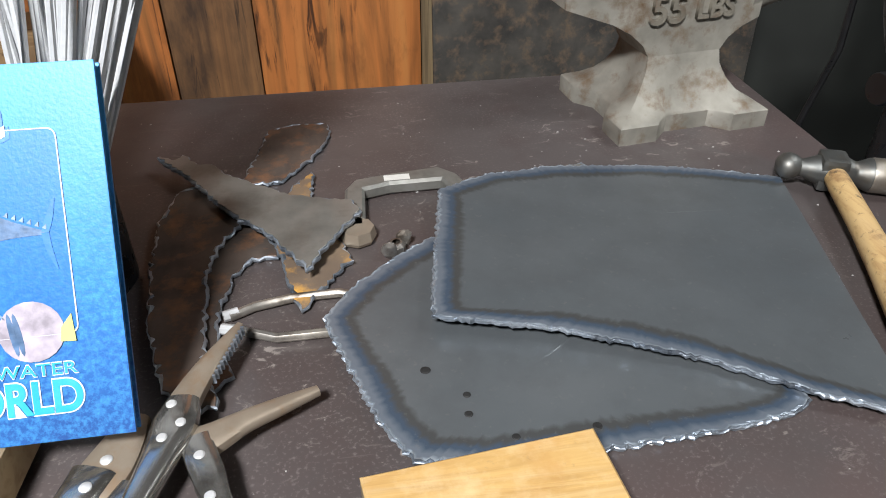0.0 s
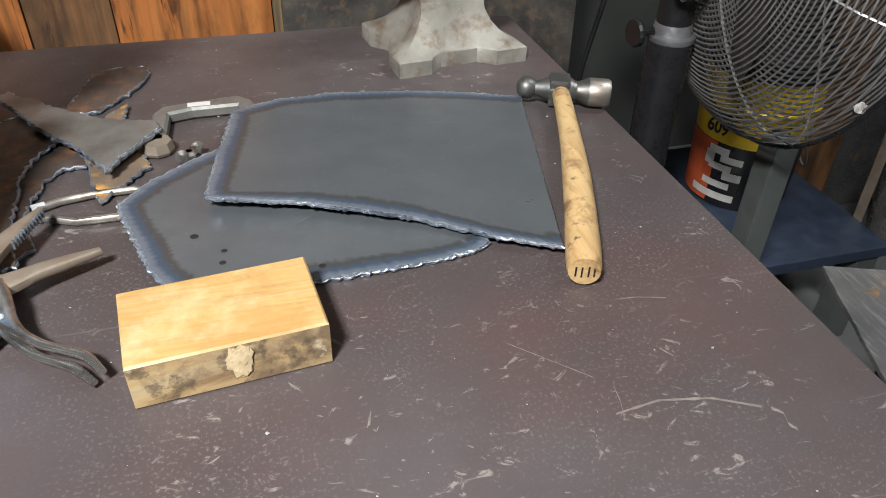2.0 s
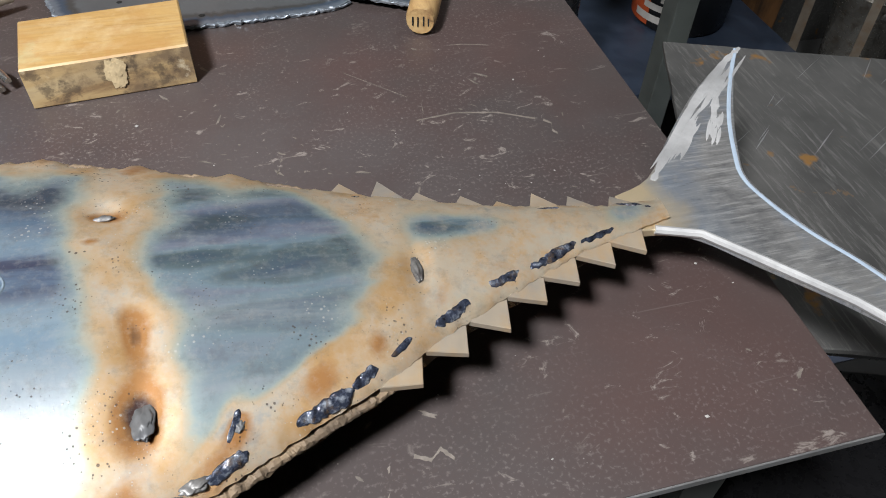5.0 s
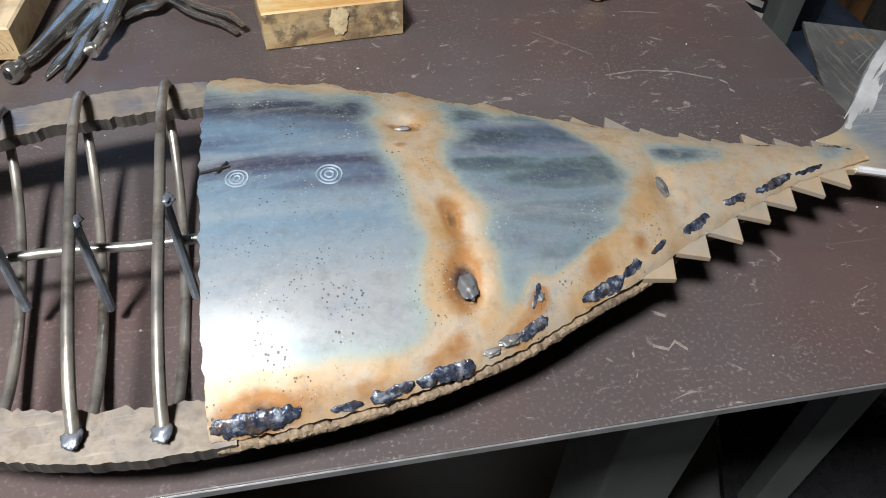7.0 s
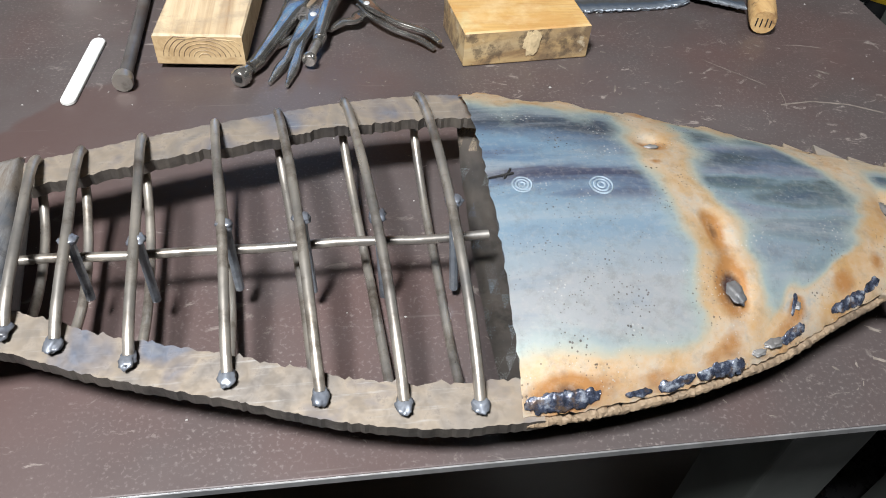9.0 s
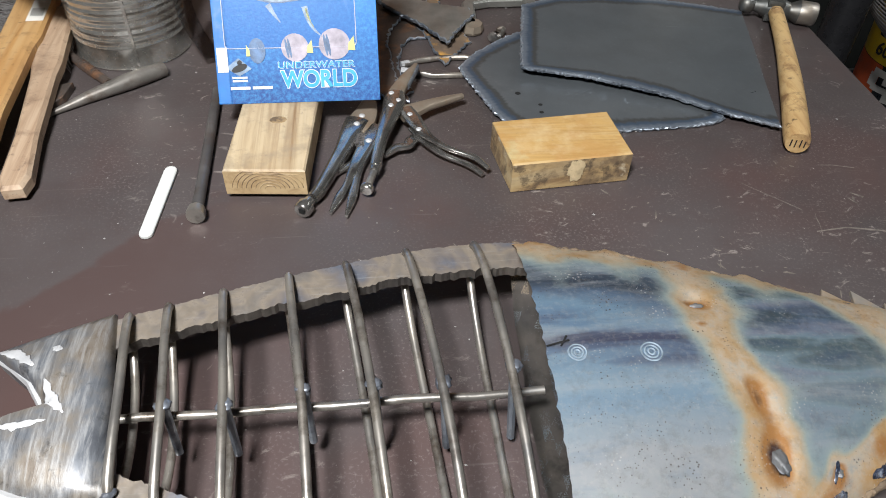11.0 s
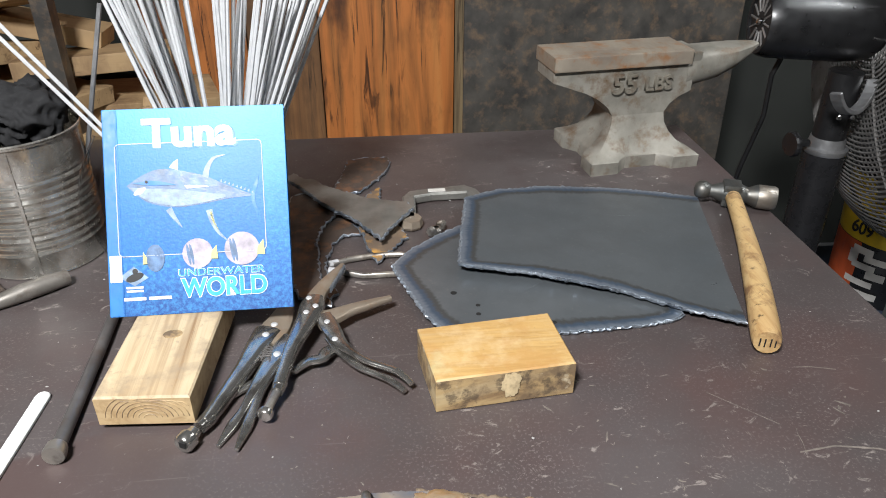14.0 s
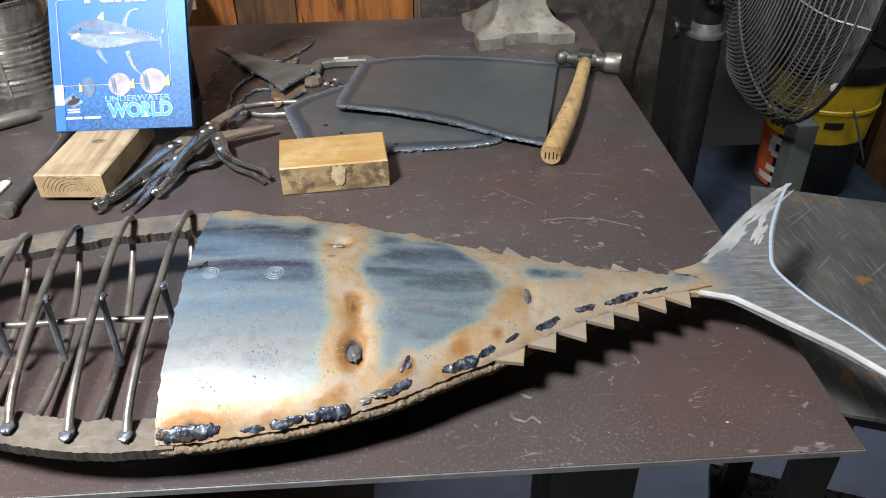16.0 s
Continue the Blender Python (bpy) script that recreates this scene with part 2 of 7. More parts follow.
def make_wood(name, light, dark, stain, across=26, along=1.6, axis="x", rough=0.6, warp=1.2, scorch=None, vary=0.0):
    m = Mat(name, rough=rough)
    k = {"x": (along, across, across), "y": (across, along, across), "z": (across, across, along)}[axis]
    co = m.co
    if vary:
        n = m.t.nodes.new("ShaderNodeVectorMath")
        n.operation = "ADD"
        m.wire(m.co, n.inputs[0])
        m.wire(m.ramp(m.random(), (0.0, 0.0), (1.0, 9.0)), n.inputs[1])
        co = n.outputs[0]
    g = m.noise(1.0, 6, 0.6, at=m.space(k, source=co), warp=warp)
    broad = m.noise(0.35, 3, at=m.space(k, source=co), warp=1.6 * warp)
    c = m.ramp(g, (0.3, dark), (0.55, light), (0.8, light))
    c = m.mix(m.ramp(broad, (0.48, 0.0), (0.68, 0.75)), c, stain)
    c = m.mix(m.ramp(m.noise(7, 6), (0.52, 0.0), (0.75, 0.55)), c, dark)
    if vary:
        c = m.mix(m.calc("MULTIPLY", m.random(), vary), c, stain)
        split = m.noise(1.0, 5, 0.65, at=m.space(tuple(1.8 * q for q in k), source=co), warp=1.4)
        where = m.ramp(m.noise(4.0, 3, at=m.space(shift=(5, 3, 1), source=co)), (0.46, 0.0), (0.58, 1.0))
        c = m.mix(m.calc("MULTIPLY", m.ramp(split, (0.56, 0.0), (0.63, 0.9)), where), c, tuple(0.5 * q for q in dark))
        c = m.mix(m.ramp(m.noise(3.2, 6, 0.65, at=m.space((2.2, 2.2, 0.8), source=co)), (0.50, 0.0), (0.66, 0.85)), c, dark)
    if scorch:
        for scale, lo, hi, k, col in scorch:
            c = m.mix(m.ramp(m.noise(scale, 6, 0.65), (lo, 0.0), (hi, k)), c, col)
    m.colour(c)
    m.bump(g, 0.35, 0.0012).bump(m.noise(140, 3), 0.1, 0.0005)
    return m.m


def make_plain(name, colour, rough=0.5, metal=0.0, vary=0.35, scale=30, bump=0.15):
    m = Mat(name, rough=rough, metal=metal)
    dark = tuple(v * (1 - vary) for v in colour)
    c = m.ramp(m.noise(scale, 6), (0.3, dark), (0.65, colour))
    c = m.mix(m.ramp(m.noise(scale * 0.23, 4), (0.45, 0.0), (0.7, vary)), c, dark)
    m.colour(c)
    m.rough(m.ramp(m.noise(scale * 2, 4), (0.3, max(rough - 0.1, 0.05)), (0.7, min(rough + 0.12, 1))))
    m.bump(m.noise(scale * 5, 4), bump, 0.0008)
    return m.m


def make_brushed():
    """Sheet with swirled sanding strokes and orange rust freckles."""
    m = Mat("brushed_rusty_sheet", metal=0.55)
    n, f = m.noise(9, 5), m.noise(150, 5, 0.7, at=m.space((1, 0.10, 1), (0, 0, 0.5)), warp=0.6)
    c = m.ramp(n, (0.3, (0.10, 0.10, 0.098)), (0.7, (0.19, 0.187, 0.18)))
    c = m.mix(m.ramp(f, (0.52, 0.0), (0.66, 0.45)), c, (0.36, 0.355, 0.34))
    c = m.mix(m.ramp(m.noise(16, 5, 0.6), (0.62, 0.0), (0.68, 0.9)), c, (0.40, 0.21, 0.06))
    m.colour(c)
    m.rough(m.ramp(f, (0.3, 0.35), (0.7, 0.55)))
    m.bump(f, 0.15, 0.0005)
    return m.m


def make_head():
    """Steel with upright sanding strokes, blued and browned in clouds."""
    m = Mat("scuffed_head_steel", metal=0.45)
    stroke = m.noise(60, 5, 0.7, at=m.space((3.0, 0.35, 1), (0, 0, 0.25)), warp=0.3)
    c = m.ramp(m.noise(14, 6, 0.6), (0.30, (0.060, 0.066, 0.080)), (0.46, (0.15, 0.16, 0.175)), (0.58, (0.21, 0.185, 0.155)), (0.70, (0.13, 0.095, 0.070)))
    c = m.mix(m.ramp(stroke, (0.48, 0.0), (0.66, 0.7)), c, (0.36, 0.36, 0.355))
    c = m.mix(m.ramp(stroke, (0.30, 0.6), (0.42, 0.0)), c, (0.05, 0.05, 0.055))
    c = m.mix(m.ramp(m.noise(45, 6, 0.7), (0.58, 0.0), (0.70, 0.8)), c, (0.035, 0.033, 0.034))
    m.colour(c)
    m.rough(m.ramp(stroke, (0.3, 0.34), (0.7, 0.55)))
    m.bump(stroke, 0.3, 0.0008)
    return m.m


def make_strip():
    """Cut steel strip, taupe under straw and faint blue heat, with scale and bright scratches."""
    m = Mat("heat_tinted_strip", metal=0.45)
    cloud = m.noise(17, 4, 0.55, warp=0.5)
    c = m.ramp(cloud, (0.30, (0.125, 0.115, 0.11)), (0.42, (0.20, 0.178, 0.155)), (0.52, (0.255, 0.215, 0.17)), (0.60, (0.185, 0.165, 0.155)), (0.68, (0.125, 0.138, 0.17)), (0.76, (0.20, 0.20, 0.20)))
    fine = m.noise(110, 6, 0.7)
    c = m.mix(m.ramp(fine, (0.58, 0.0), (0.72, 0.55)), c, (0.07, 0.06, 0.055))
    streak = m.noise(80, 4, 0.7, at=m.space((0.25, 4.0, 1), (0, 0, 0.1)))
    c = m.mix(m.ramp(streak, (0.58, 0.0), (0.72, 0.5)), c, (0.36, 0.35, 0.335))
    m.colour(c)
    m.rough(m.ramp(fine, (0.4, 0.34), (0.66, 0.60)))
    m.bump(fine, 0.2, 0.0006)
    return m.m


def make_fluke():
    """Ground steel, straw and blue near its weld, with fine slanting sanding strokes."""
    m = Mat("ground_tail_steel", metal=0.55)
    xyz = m.t.nodes.new("ShaderNodeSeparateXYZ")
    m.wire(m.co, xyz.inputs[0])
    cloud = m.noise(22, 5, 0.6, warp=0.3)
    stroke = m.noise(120, 5, 0.7, at=m.space((0.25, 2.6, 1), (0, 0, 0.8)), warp=0.2)
    c = m.ramp(cloud, (0.32, (0.17, 0.175, 0.18)), (0.50, (0.31, 0.31, 0.305)), (0.64, (0.26, 0.285, 0.32)), (0.74, (0.36, 0.35, 0.33)))
    c = m.mix(m.ramp(stroke, (0.50, 0.0), (0.66, 0.55)), c, (0.55, 0.55, 0.54))
    c = m.mix(m.ramp(stroke, (0.32, 0.5), (0.44, 0.0)), c, (0.10, 0.10, 0.105))
    near = m.calc("SUBTRACT", m.calc("ADD", xyz.outputs[0], m.calc("MULTIPLY", cloud, 0.06)), 0.5)
    c = m.mix(m.ramp(near, (0.650, 0.6), (0.690, 0.0)), c, (0.24, 0.30, 0.37))
    c = m.mix(m.ramp(near, (0.628, 0.9), (0.664, 0.0)), c, (0.60, 0.48, 0.30))
    m.colour(c)
    m.rough(m.ramp(stroke, (0.3, 0.32), (0.7, 0.52)))
    m.bump(stroke, 0.2, 0.0005)
    return m.m


M = {
    "table": make_table_top(),
    "plate": make_plate(),
    "skin": make_skin(),
    "rod": make_steel("bare_steel_rod", (0.19, 0.185, 0.18), (0.50, 0.455, 0.39), (0.26, 0.46), 90, (0.085, 0.060, 0.042), 1.0, 0.75),
    "finlet": make_steel("straw_tinted_strip", (0.21, 0.20, 0.185), (0.40, 0.32, 0.225), (0.45, 0.65), 60, (0.40, 0.25, 0.11), 0.7, 0.25),
    "ring": make_plain("spark_ring", (0.25, 0.32, 0.38), 0.5, vary=0.5, scale=160),
    "strip": make_strip(),
    "fluke": make_fluke(),
    "bar": make_steel("cut_steel_strip", (0.15, 0.155, 0.16), (0.44, 0.38, 0.31), (0.3, 0.5), 40, (0.13, 0.085, 0.055), 1.0, 0.55),
    "torn": make_steel("torch_cut_edge", (0.20, 0.235, 0.28), (0.46, 0.50, 0.55), (0.32, 0.6), 160, (0.05, 0.055, 0.07), 0.9, 0.8),
    "scorched": make_steel("scorched_side_and_shade", (0.045, 0.042, 0.042), (0.15, 0.13, 0.11), (0.45, 0.7), 150, (0.03, 0.026, 0.024), 0.9, 0.5),
    "weld": make_slag(),
    "crust": make_steel("scaled_weld_crust", (0.09, 0.066, 0.046), (0.26, 0.19, 0.12), (0.65, 0.85), 120, (0.035, 0.024, 0.018), 1.0, 0.1),
    "grind": make_steel("ground_steel", (0.28, 0.285, 0.295), (0.52, 0.52, 0.525), (0.30, 0.50), 120, (0.24, 0.23, 0.22), 0.6, 0.75),
    "tack": make_steel("silver_blue_tack_weld", (0.075, 0.085, 0.11), (0.25, 0.27, 0.30), (0.28, 0.50), 300, (0.05, 0.045, 0.045), 0.9, 0.5),
    "skintack": make_steel("dull_tack_weld", (0.085, 0.088, 0.095), (0.27, 0.265, 0.25), (0.36, 0.60), 260, (0.045, 0.038, 0.036), 1.0, 0.30),
    "headsteel": make_head(),
    "bright": make_steel("freshly_ground_rim", (0.42, 0.425, 0.43), (0.70, 0.70, 0.70), (0.35, 0.55), 120, (0.36, 0.36, 0.36), 0.6, 0.35),
    "brushed": make_brushed(),
    "blackplate": make_steel("dark_steel_sheet", (0.040, 0.038, 0.036), (0.105, 0.095, 0.082), (0.4, 0.65), 12, (0.20, 0.135, 0.085), 0.9, 0.25),
    "anvil": make_steel("cast_iron", (0.175, 0.165, 0.140), (0.345, 0.325, 0.28), (0.5, 0.72), 50, (0.14, 0.085, 0.045), 1.0, 0.25),
    "anvilmark": make_steel("shaded_rusty_letter", (0.13, 0.115, 0.09), (0.24, 0.22, 0.18), (0.5, 0.7), 50, (0.12, 0.07, 0.04), 0.9, 0.2),
    "anvilface": make_steel("worn_anvil_face", (0.24, 0.20, 0.16), (0.38, 0.33, 0.26), (0.4, 0.65), 50, (0.32, 0.15, 0.06), 1.0, 0.35),
    "plier": make_steel("nickel_plate", (0.36, 0.35, 0.33), (0.66, 0.64, 0.60), (0.10, 0.26), 90, (0.10, 0.08, 0.06), 0.9, 0.92),
    "jaw": make_steel("rusty_jaw_steel", (0.26, 0.21, 0.16), (0.38, 0.32, 0.25), (0.4, 0.6), 90, (0.30, 0.17, 0.08), 0.7, 0.6),
    "hammer": make_steel("hammer_steel", (0.12, 0.125, 0.12), (0.21, 0.21, 0.20), (0.42, 0.6), 90, (0.2, 0.15, 0.1), 0.4),
    "hammerface": make_steel("worn_hammer_face", (0.30, 0.275, 0.24), (0.42, 0.39, 0.35), (0.4, 0.55), 90, (0.25, 0.18, 0.11), 0.5),
    "darksteel": make_steel("dark_round_bar", (0.075, 0.070, 0.068), (0.17, 0.16, 0.155), (0.35, 0.55), 60, (0.11, 0.07, 0.05), 0.7, 0.5),
    "punch": make_steel("dull_punch_steel", (0.13, 0.12, 0.105), (0.26, 0.24, 0.215), (0.35, 0.6), 60, (0.09, 0.06, 0.04), 0.9, 0.5),
    "rusty": make_steel("rusted_offcut", (0.045, 0.038, 0.035), (0.125, 0.095, 0.078), (0.40, 0.7), 60, (0.26, 0.12, 0.055), 0.9, 0.3),
    "orange": make_steel("orange_scaled_offcut", (0.12, 0.09, 0.07), (0.22, 0.15, 0.09), (0.5, 0.75), 60, (0.62, 0.32, 0.06), 1.0, 0.2),
    "scrap": make_steel("grey_offcut", (0.17, 0.17, 0.155), (0.31, 0.305, 0.28), (0.32, 0.52), 60, (0.12, 0.10, 0.08), 0.5, 0.6),
    "tin": make_steel("tin_can_metal", (0.42, 0.40, 0.36), (0.70, 0.68, 0.63), (0.14, 0.30), 120, (0.24, 0.17, 0.11), 0.8, 0.82),
    "pine": make_wood("pine_block", (0.50, 0.385, 0.235), (0.25, 0.155, 0.075), (0.54, 0.44, 0.29), 95, 3, "y", 0.6, warp=0.7, scorch=((22, 0.50, 0.66, 0.75, (0.27, 0.21, 0.14)), (90, 0.62, 0.75, 0.6, (0.16, 0.12, 0.09)))),
    "pineend": make_wood("pine_end_grain", (0.46, 0.33, 0.18), (0.32, 0.21, 0.10), (0.52, 0.39, 0.22), 60, 60, "x", 0.7),
    "maple": make_wood("yellow_block", (0.49, 0.31, 0.115), (0.34, 0.195, 0.065), (0.52, 0.39, 0.21), 90, 8, "x", 0.5, scorch=((26, 0.50, 0.68, 0.55, (0.58, 0.44, 0.25)), (14, 0.50, 0.66, 0.75, (0.42, 0.22, 0.07)), (120, 0.62, 0.74, 0.5, (0.22, 0.15, 0.09)), (9, 0.60, 0.70, 0.5, (0.46, 0.48, 0.30)))),
    "mapleside": make_wood("dirty_block_side", (0.44, 0.31, 0.15), (0.20, 0.12, 0.06), (0.50, 0.40, 0.24), 60, 12, "x", 0.65, scorch=((24, 0.45, 0.58, 0.85, (0.15, 0.10, 0.06)), (60, 0.52, 0.62, 0.7, (0.07, 0.05, 0.035)), (40, 0.60, 0.68, 0.8, (0.55, 0.47, 0.33)))),
    "handle": make_wood("hickory_handle", (0.54, 0.37, 0.17), (0.36, 0.21, 0.085), (0.57, 0.41, 0.21), 150, 2, "y", 0.5, warp=0.25, scorch=((30, 0.54, 0.66, 0.75, (0.17, 0.085, 0.04)), (75, 0.58, 0.68, 0.8, (0.05, 0.03, 0.02)), (18, 0.60, 0.72, 0.6, (0.60, 0.50, 0.34)))),
    "boards": make_wood("reclaimed_boards", (0.47, 0.145, 0.034), (0.055, 0.022, 0.011), (0.52, 0.215, 0.06), 24, 1.6, "z", 0.5, vary=0.35),
    "darkboard": make_wood("weathered_dark_board", (0.17, 0.085, 0.035), (0.030, 0.017, 0.011), (0.30, 0.14, 0.05), 24, 1.6, "z", 0.6, vary=0.1),
    "greyboard": make_wood("greyed_board_edge", (0.27, 0.19, 0.10), (0.10, 0.07, 0.04), (0.33, 0.25, 0.14), 40, 1.6, "z", 0.7, vary=0.1),
    "lumber": make_wood("scrap_lumber", (0.34, 0.22, 0.105), (0.15, 0.085, 0.042), (0.40, 0.275, 0.145), 25, 2.0, "x", 0.75, vary=0.9),
    "brushwood": make_wood("brush_handle", (0.48, 0.27, 0.10), (0.30, 0.15, 0.055), (0.52, 0.34, 0.16), 60, 3, "y", 0.5, scorch=((30, 0.54, 0.68, 0.6, (0.20, 0.11, 0.05)), (90, 0.60, 0.72, 0.6, (0.10, 0.06, 0.035)))),
    "greywood": make_wood("weathered_brush_handle", (0.42, 0.30, 0.20), (0.26, 0.165, 0.10), (0.50, 0.39, 0.28), 70, 3, "y", 0.65, scorch=((28, 0.52, 0.66, 0.7, (0.20, 0.13, 0.085)), (80, 0.58, 0.70, 0.7, (0.10, 0.07, 0.05)), (18, 0.60, 0.72, 0.6, (0.54, 0.45, 0.34)))),
    "concrete": make_plain("concrete", (0.12, 0.12, 0.12), 0.85, scale=6),
    "shopwall": make_plain("dark_wall", (0.042, 0.045, 0.040), 0.85, scale=5, vary=0.5),
    "ceiling": make_plain("ceiling_paint", (0.20, 0.19, 0.18), 0.9, scale=4),
    "black": make_plain("black_plastic", (0.016, 0.016, 0.017), 0.35, vary=0.3),
    "blacksatin": make_plain("black_powder_coat", (0.02, 0.02, 0.022), 0.28, vary=0.3, bump=0.05),
    "wire": make_plain("grille_wire", (0.30, 0.29, 0.28), 0.35, metal=0.4),
    "chrome": make_plain("chrome", (0.72, 0.72, 0.72), 0.18, metal=1.0, vary=0.15),
    "darktube": make_plain("dark_painted_tube", (0.06, 0.068, 0.062), 0.5, vary=0.3, scale=12),
    "greytube": make_plain("grey_painted_tube", (0.10, 0.112, 0.104), 0.5, vary=0.3, scale=12),
    "yellow": make_plain("yellow_pail", (0.62, 0.42, 0.02), 0.4, vary=0.25),
    "orangepaint": make_plain("orange_print", (0.55, 0.10, 0.03), 0.45, vary=0.3),
    "whiteprint": make_plain("white_print", (0.60, 0.58, 0.54), 0.5, vary=0.2),
    "blueboard": make_plain("blue_steel_sheet", (0.032, 0.045, 0.072), 0.4, vary=0.4, scale=12),
    "floorblue": make_plain("blue_grey_floor", (0.30, 0.35, 0.50), 0.7, vary=0.2, scale=12),
    "chalk": make_plain("soapstone", (0.62, 0.63, 0.60), 0.7, vary=0.08),
    "flux": make_plain("grey_flux", (0.54, 0.55, 0.56), 0.85, vary=0.15, scale=120),
    "whitecloth": make_plain("white_terry_cloth", (0.68, 0.69, 0.66), 0.95, vary=0.15, scale=160, bump=0.9),
    "blackcloth": make_plain("black_cloth", (0.012, 0.012, 0.013), 0.9, vary=0.3, scale=90, bump=0.5),
    "glue": make_plain("dried_glue", (0.60, 0.47, 0.28), 0.5, vary=0.3, scale=90),
    "paper": make_plain("paper", (0.72, 0.70, 0.64), 0.7, vary=0.08),
    "ink": make_plain("black_ink", (0.012, 0.012, 0.012), 0.6, vary=0.1),
    "scuff": make_plain("scraped_paint", (0.22, 0.19, 0.165), 0.7, vary=0.5, scale=120),
    "grit": make_plain("pale_grit", (0.42, 0.41, 0.39), 0.8, vary=0.3),
    "bluewhite": make_plain("chalk_line", (0.40, 0.49, 0.60), 0.75, vary=0.15, scale=80),
}

# ---- building blocks ----


def part(name, bm, mat, parent=None, label="", smooth=False):
    """Links a bmesh, given in world space, as one mesh object under a thing or a part."""
    me = bpy.data.meshes.new(name)
    if smooth:
        for f in bm.faces:
            f.smooth = True
    tint = bm.verts.layers.float_vector.get("tint")
    if tint is not None:
        uv = bm.loops.layers.uv.new("UVMap")
        tint = bm.verts.layers.float_vector.get("tint")
        for f in bm.faces:
            for lp in f.loops:
                lp[uv].uv = lp.vert[tint].xy
    bm.to_mesh(me)
    bm.free()
    if smooth is True:
        me.set_sharp_from_angle(angle=radians(40))
    me.materials.append(mat)
    ob = new(name, me)
    if parent is not None:
        ob.parent = parent
        if parent.type == "EMPTY":
            ob.matrix_parent_inverse = parent.matrix_basis.inverted()
    return tagged(ob, label=label)


def thing(name, at, label, category, group="", kind=""):
    ob = new(name)
    ob.empty_display_size = 0.02
    ob.matrix_basis = Matrix.Translation(at)
    return tagged(ob, label, category, group, kind)


def moved(bm, m):
    bmesh.ops.transform(bm, matrix=m, verts=bm.verts)
    return bm


def joined(*bms):
    """Several bmeshes of one part put into the first."""
    first = bms[0]
    for b in bms[1:]:
        me = bpy.data.meshes.new("tmp")
        b.to_mesh(me)
        b.free()
        first.from_mesh(me)
        bpy.data.meshes.remove(me)
    return first


def box(x0, x1, y0, y1, z0, z1, bevel=0.0, m=None):
    bm = bmesh.new()
    bmesh.ops.create_cube(bm, size=1)
    moved(bm, Matrix.Translation(((x0 + x1) / 2, (y0 + y1) / 2, (z0 + z1) / 2)) @ Matrix.Diagonal((x1 - x0, y1 - y0, z1 - z0, 1)))
    if bevel:
        bmesh.ops.bevel(bm, geom=bm.edges[:], offset=bevel, segments=2, affect="EDGES", profile=0.7)
    return moved(bm, m) if m is not None else bm


def prism(outline, z0, z1, bevel=0.0, m=None):
    """An outline in the plane, raised from z0 to z1."""
    bm = bmesh.new()
    low = [bm.verts.new((x, y, z0)) for x, y in outline]
    top = [bm.verts.new((x, y, z1)) for x, y in outline]
    n = len(outline)
    for i in range(n):
        bm.faces.new((low[i], low[(i + 1) % n], top[(i + 1) % n], top[i]))
    f = bm.faces.new(top)
    g = bm.faces.new(low[::-1])
    bmesh.ops.recalc_face_normals(bm, faces=bm.faces)
    if bevel:
        edges = list({e for h in (f, g) for e in h.edges})
        bmesh.ops.bevel(bm, geom=edges, offset=bevel, segments=1, affect="EDGES")
    return moved(bm, m) if m is not None else bm


def tube(points, r, sides=8, m=None):
    """A rod along points; r is one radius or one for each point."""
    pts = [Vector(p) for p in points]
    rs = [r] * len(pts) if isinstance(r, (int, float)) else list(r)
    bm = bmesh.new()
    rings = []
    side = None
    for i, p in enumerate(pts):
        d = (pts[min(i + 1, len(pts) - 1)] - pts[max(i - 1, 0)]).normalized()
        if side is None:
            side = d.cross(Vector((0, 0, 1)) if abs(d.z) < 0.9 else Vector((1, 0, 0))).normalized()
        side = (side - d * side.dot(d)).normalized()
        up = d.cross(side)
        rings.append([bm.verts.new(p + rs[i] * (math.cos(a) * side + math.sin(a) * up)) for a in (2 * math.pi * k / sides for k in range(sides))])
    for a, b in zip(rings, rings[1:]):
        for k in range(sides):
            bm.faces.new((a[k], a[(k + 1) % sides], b[(k + 1) % sides], b[k]))
    bm.faces.new(rings[0][::-1])
    bm.faces.new(rings[-1])
    bmesh.ops.recalc_face_normals(bm, faces=bm.faces)
    return moved(bm, m) if m is not None else bm


def lathe(profile, sides=32, m=None):
    """A profile of (radius, height) turned round the z axis."""
    bm = bmesh.new()
    rings = []
    for r, z in profile:
        if r < 1e-6:
            rings.append([bm.verts.new((0, 0, z))])
        else:
            rings.append([bm.verts.new((r * math.cos(a), r * math.sin(a), z)) for a in (2 * math.pi * k / sides for k in range(sides))])
    for a, b in zip(rings, rings[1:]):
        for k in range(sides):
            v = [a[k % len(a)], a[(k + 1) % len(a)], b[(k + 1) % len(b)], b[k % len(b)]]
            v = list(dict.fromkeys(v))
            if len(v) > 2:
                bm.faces.new(v)
    bmesh.ops.recalc_face_normals(bm, faces=bm.faces)
    return moved(bm, m) if m is not None else bm


def lump(at, size, seed=0, rough=0.35, subdiv=2):
    """An uneven bead, as weld spatter leaves it."""
    bm = bmesh.new()
    bmesh.ops.create_icosphere(bm, subdivisions=subdiv, radius=1)
    for v in bm.verts:
        off = Vector((seed * 3.1, seed * 1.7, 0))
        v.co *= 1 + rough * noise.noise(v.co * 1.9 + off) + 0.5 * rough * noise.noise(v.co * 5.3 + off)
    return moved(bm, Matrix.Translation(at) @ Matrix.Diagonal((*size, 1)))


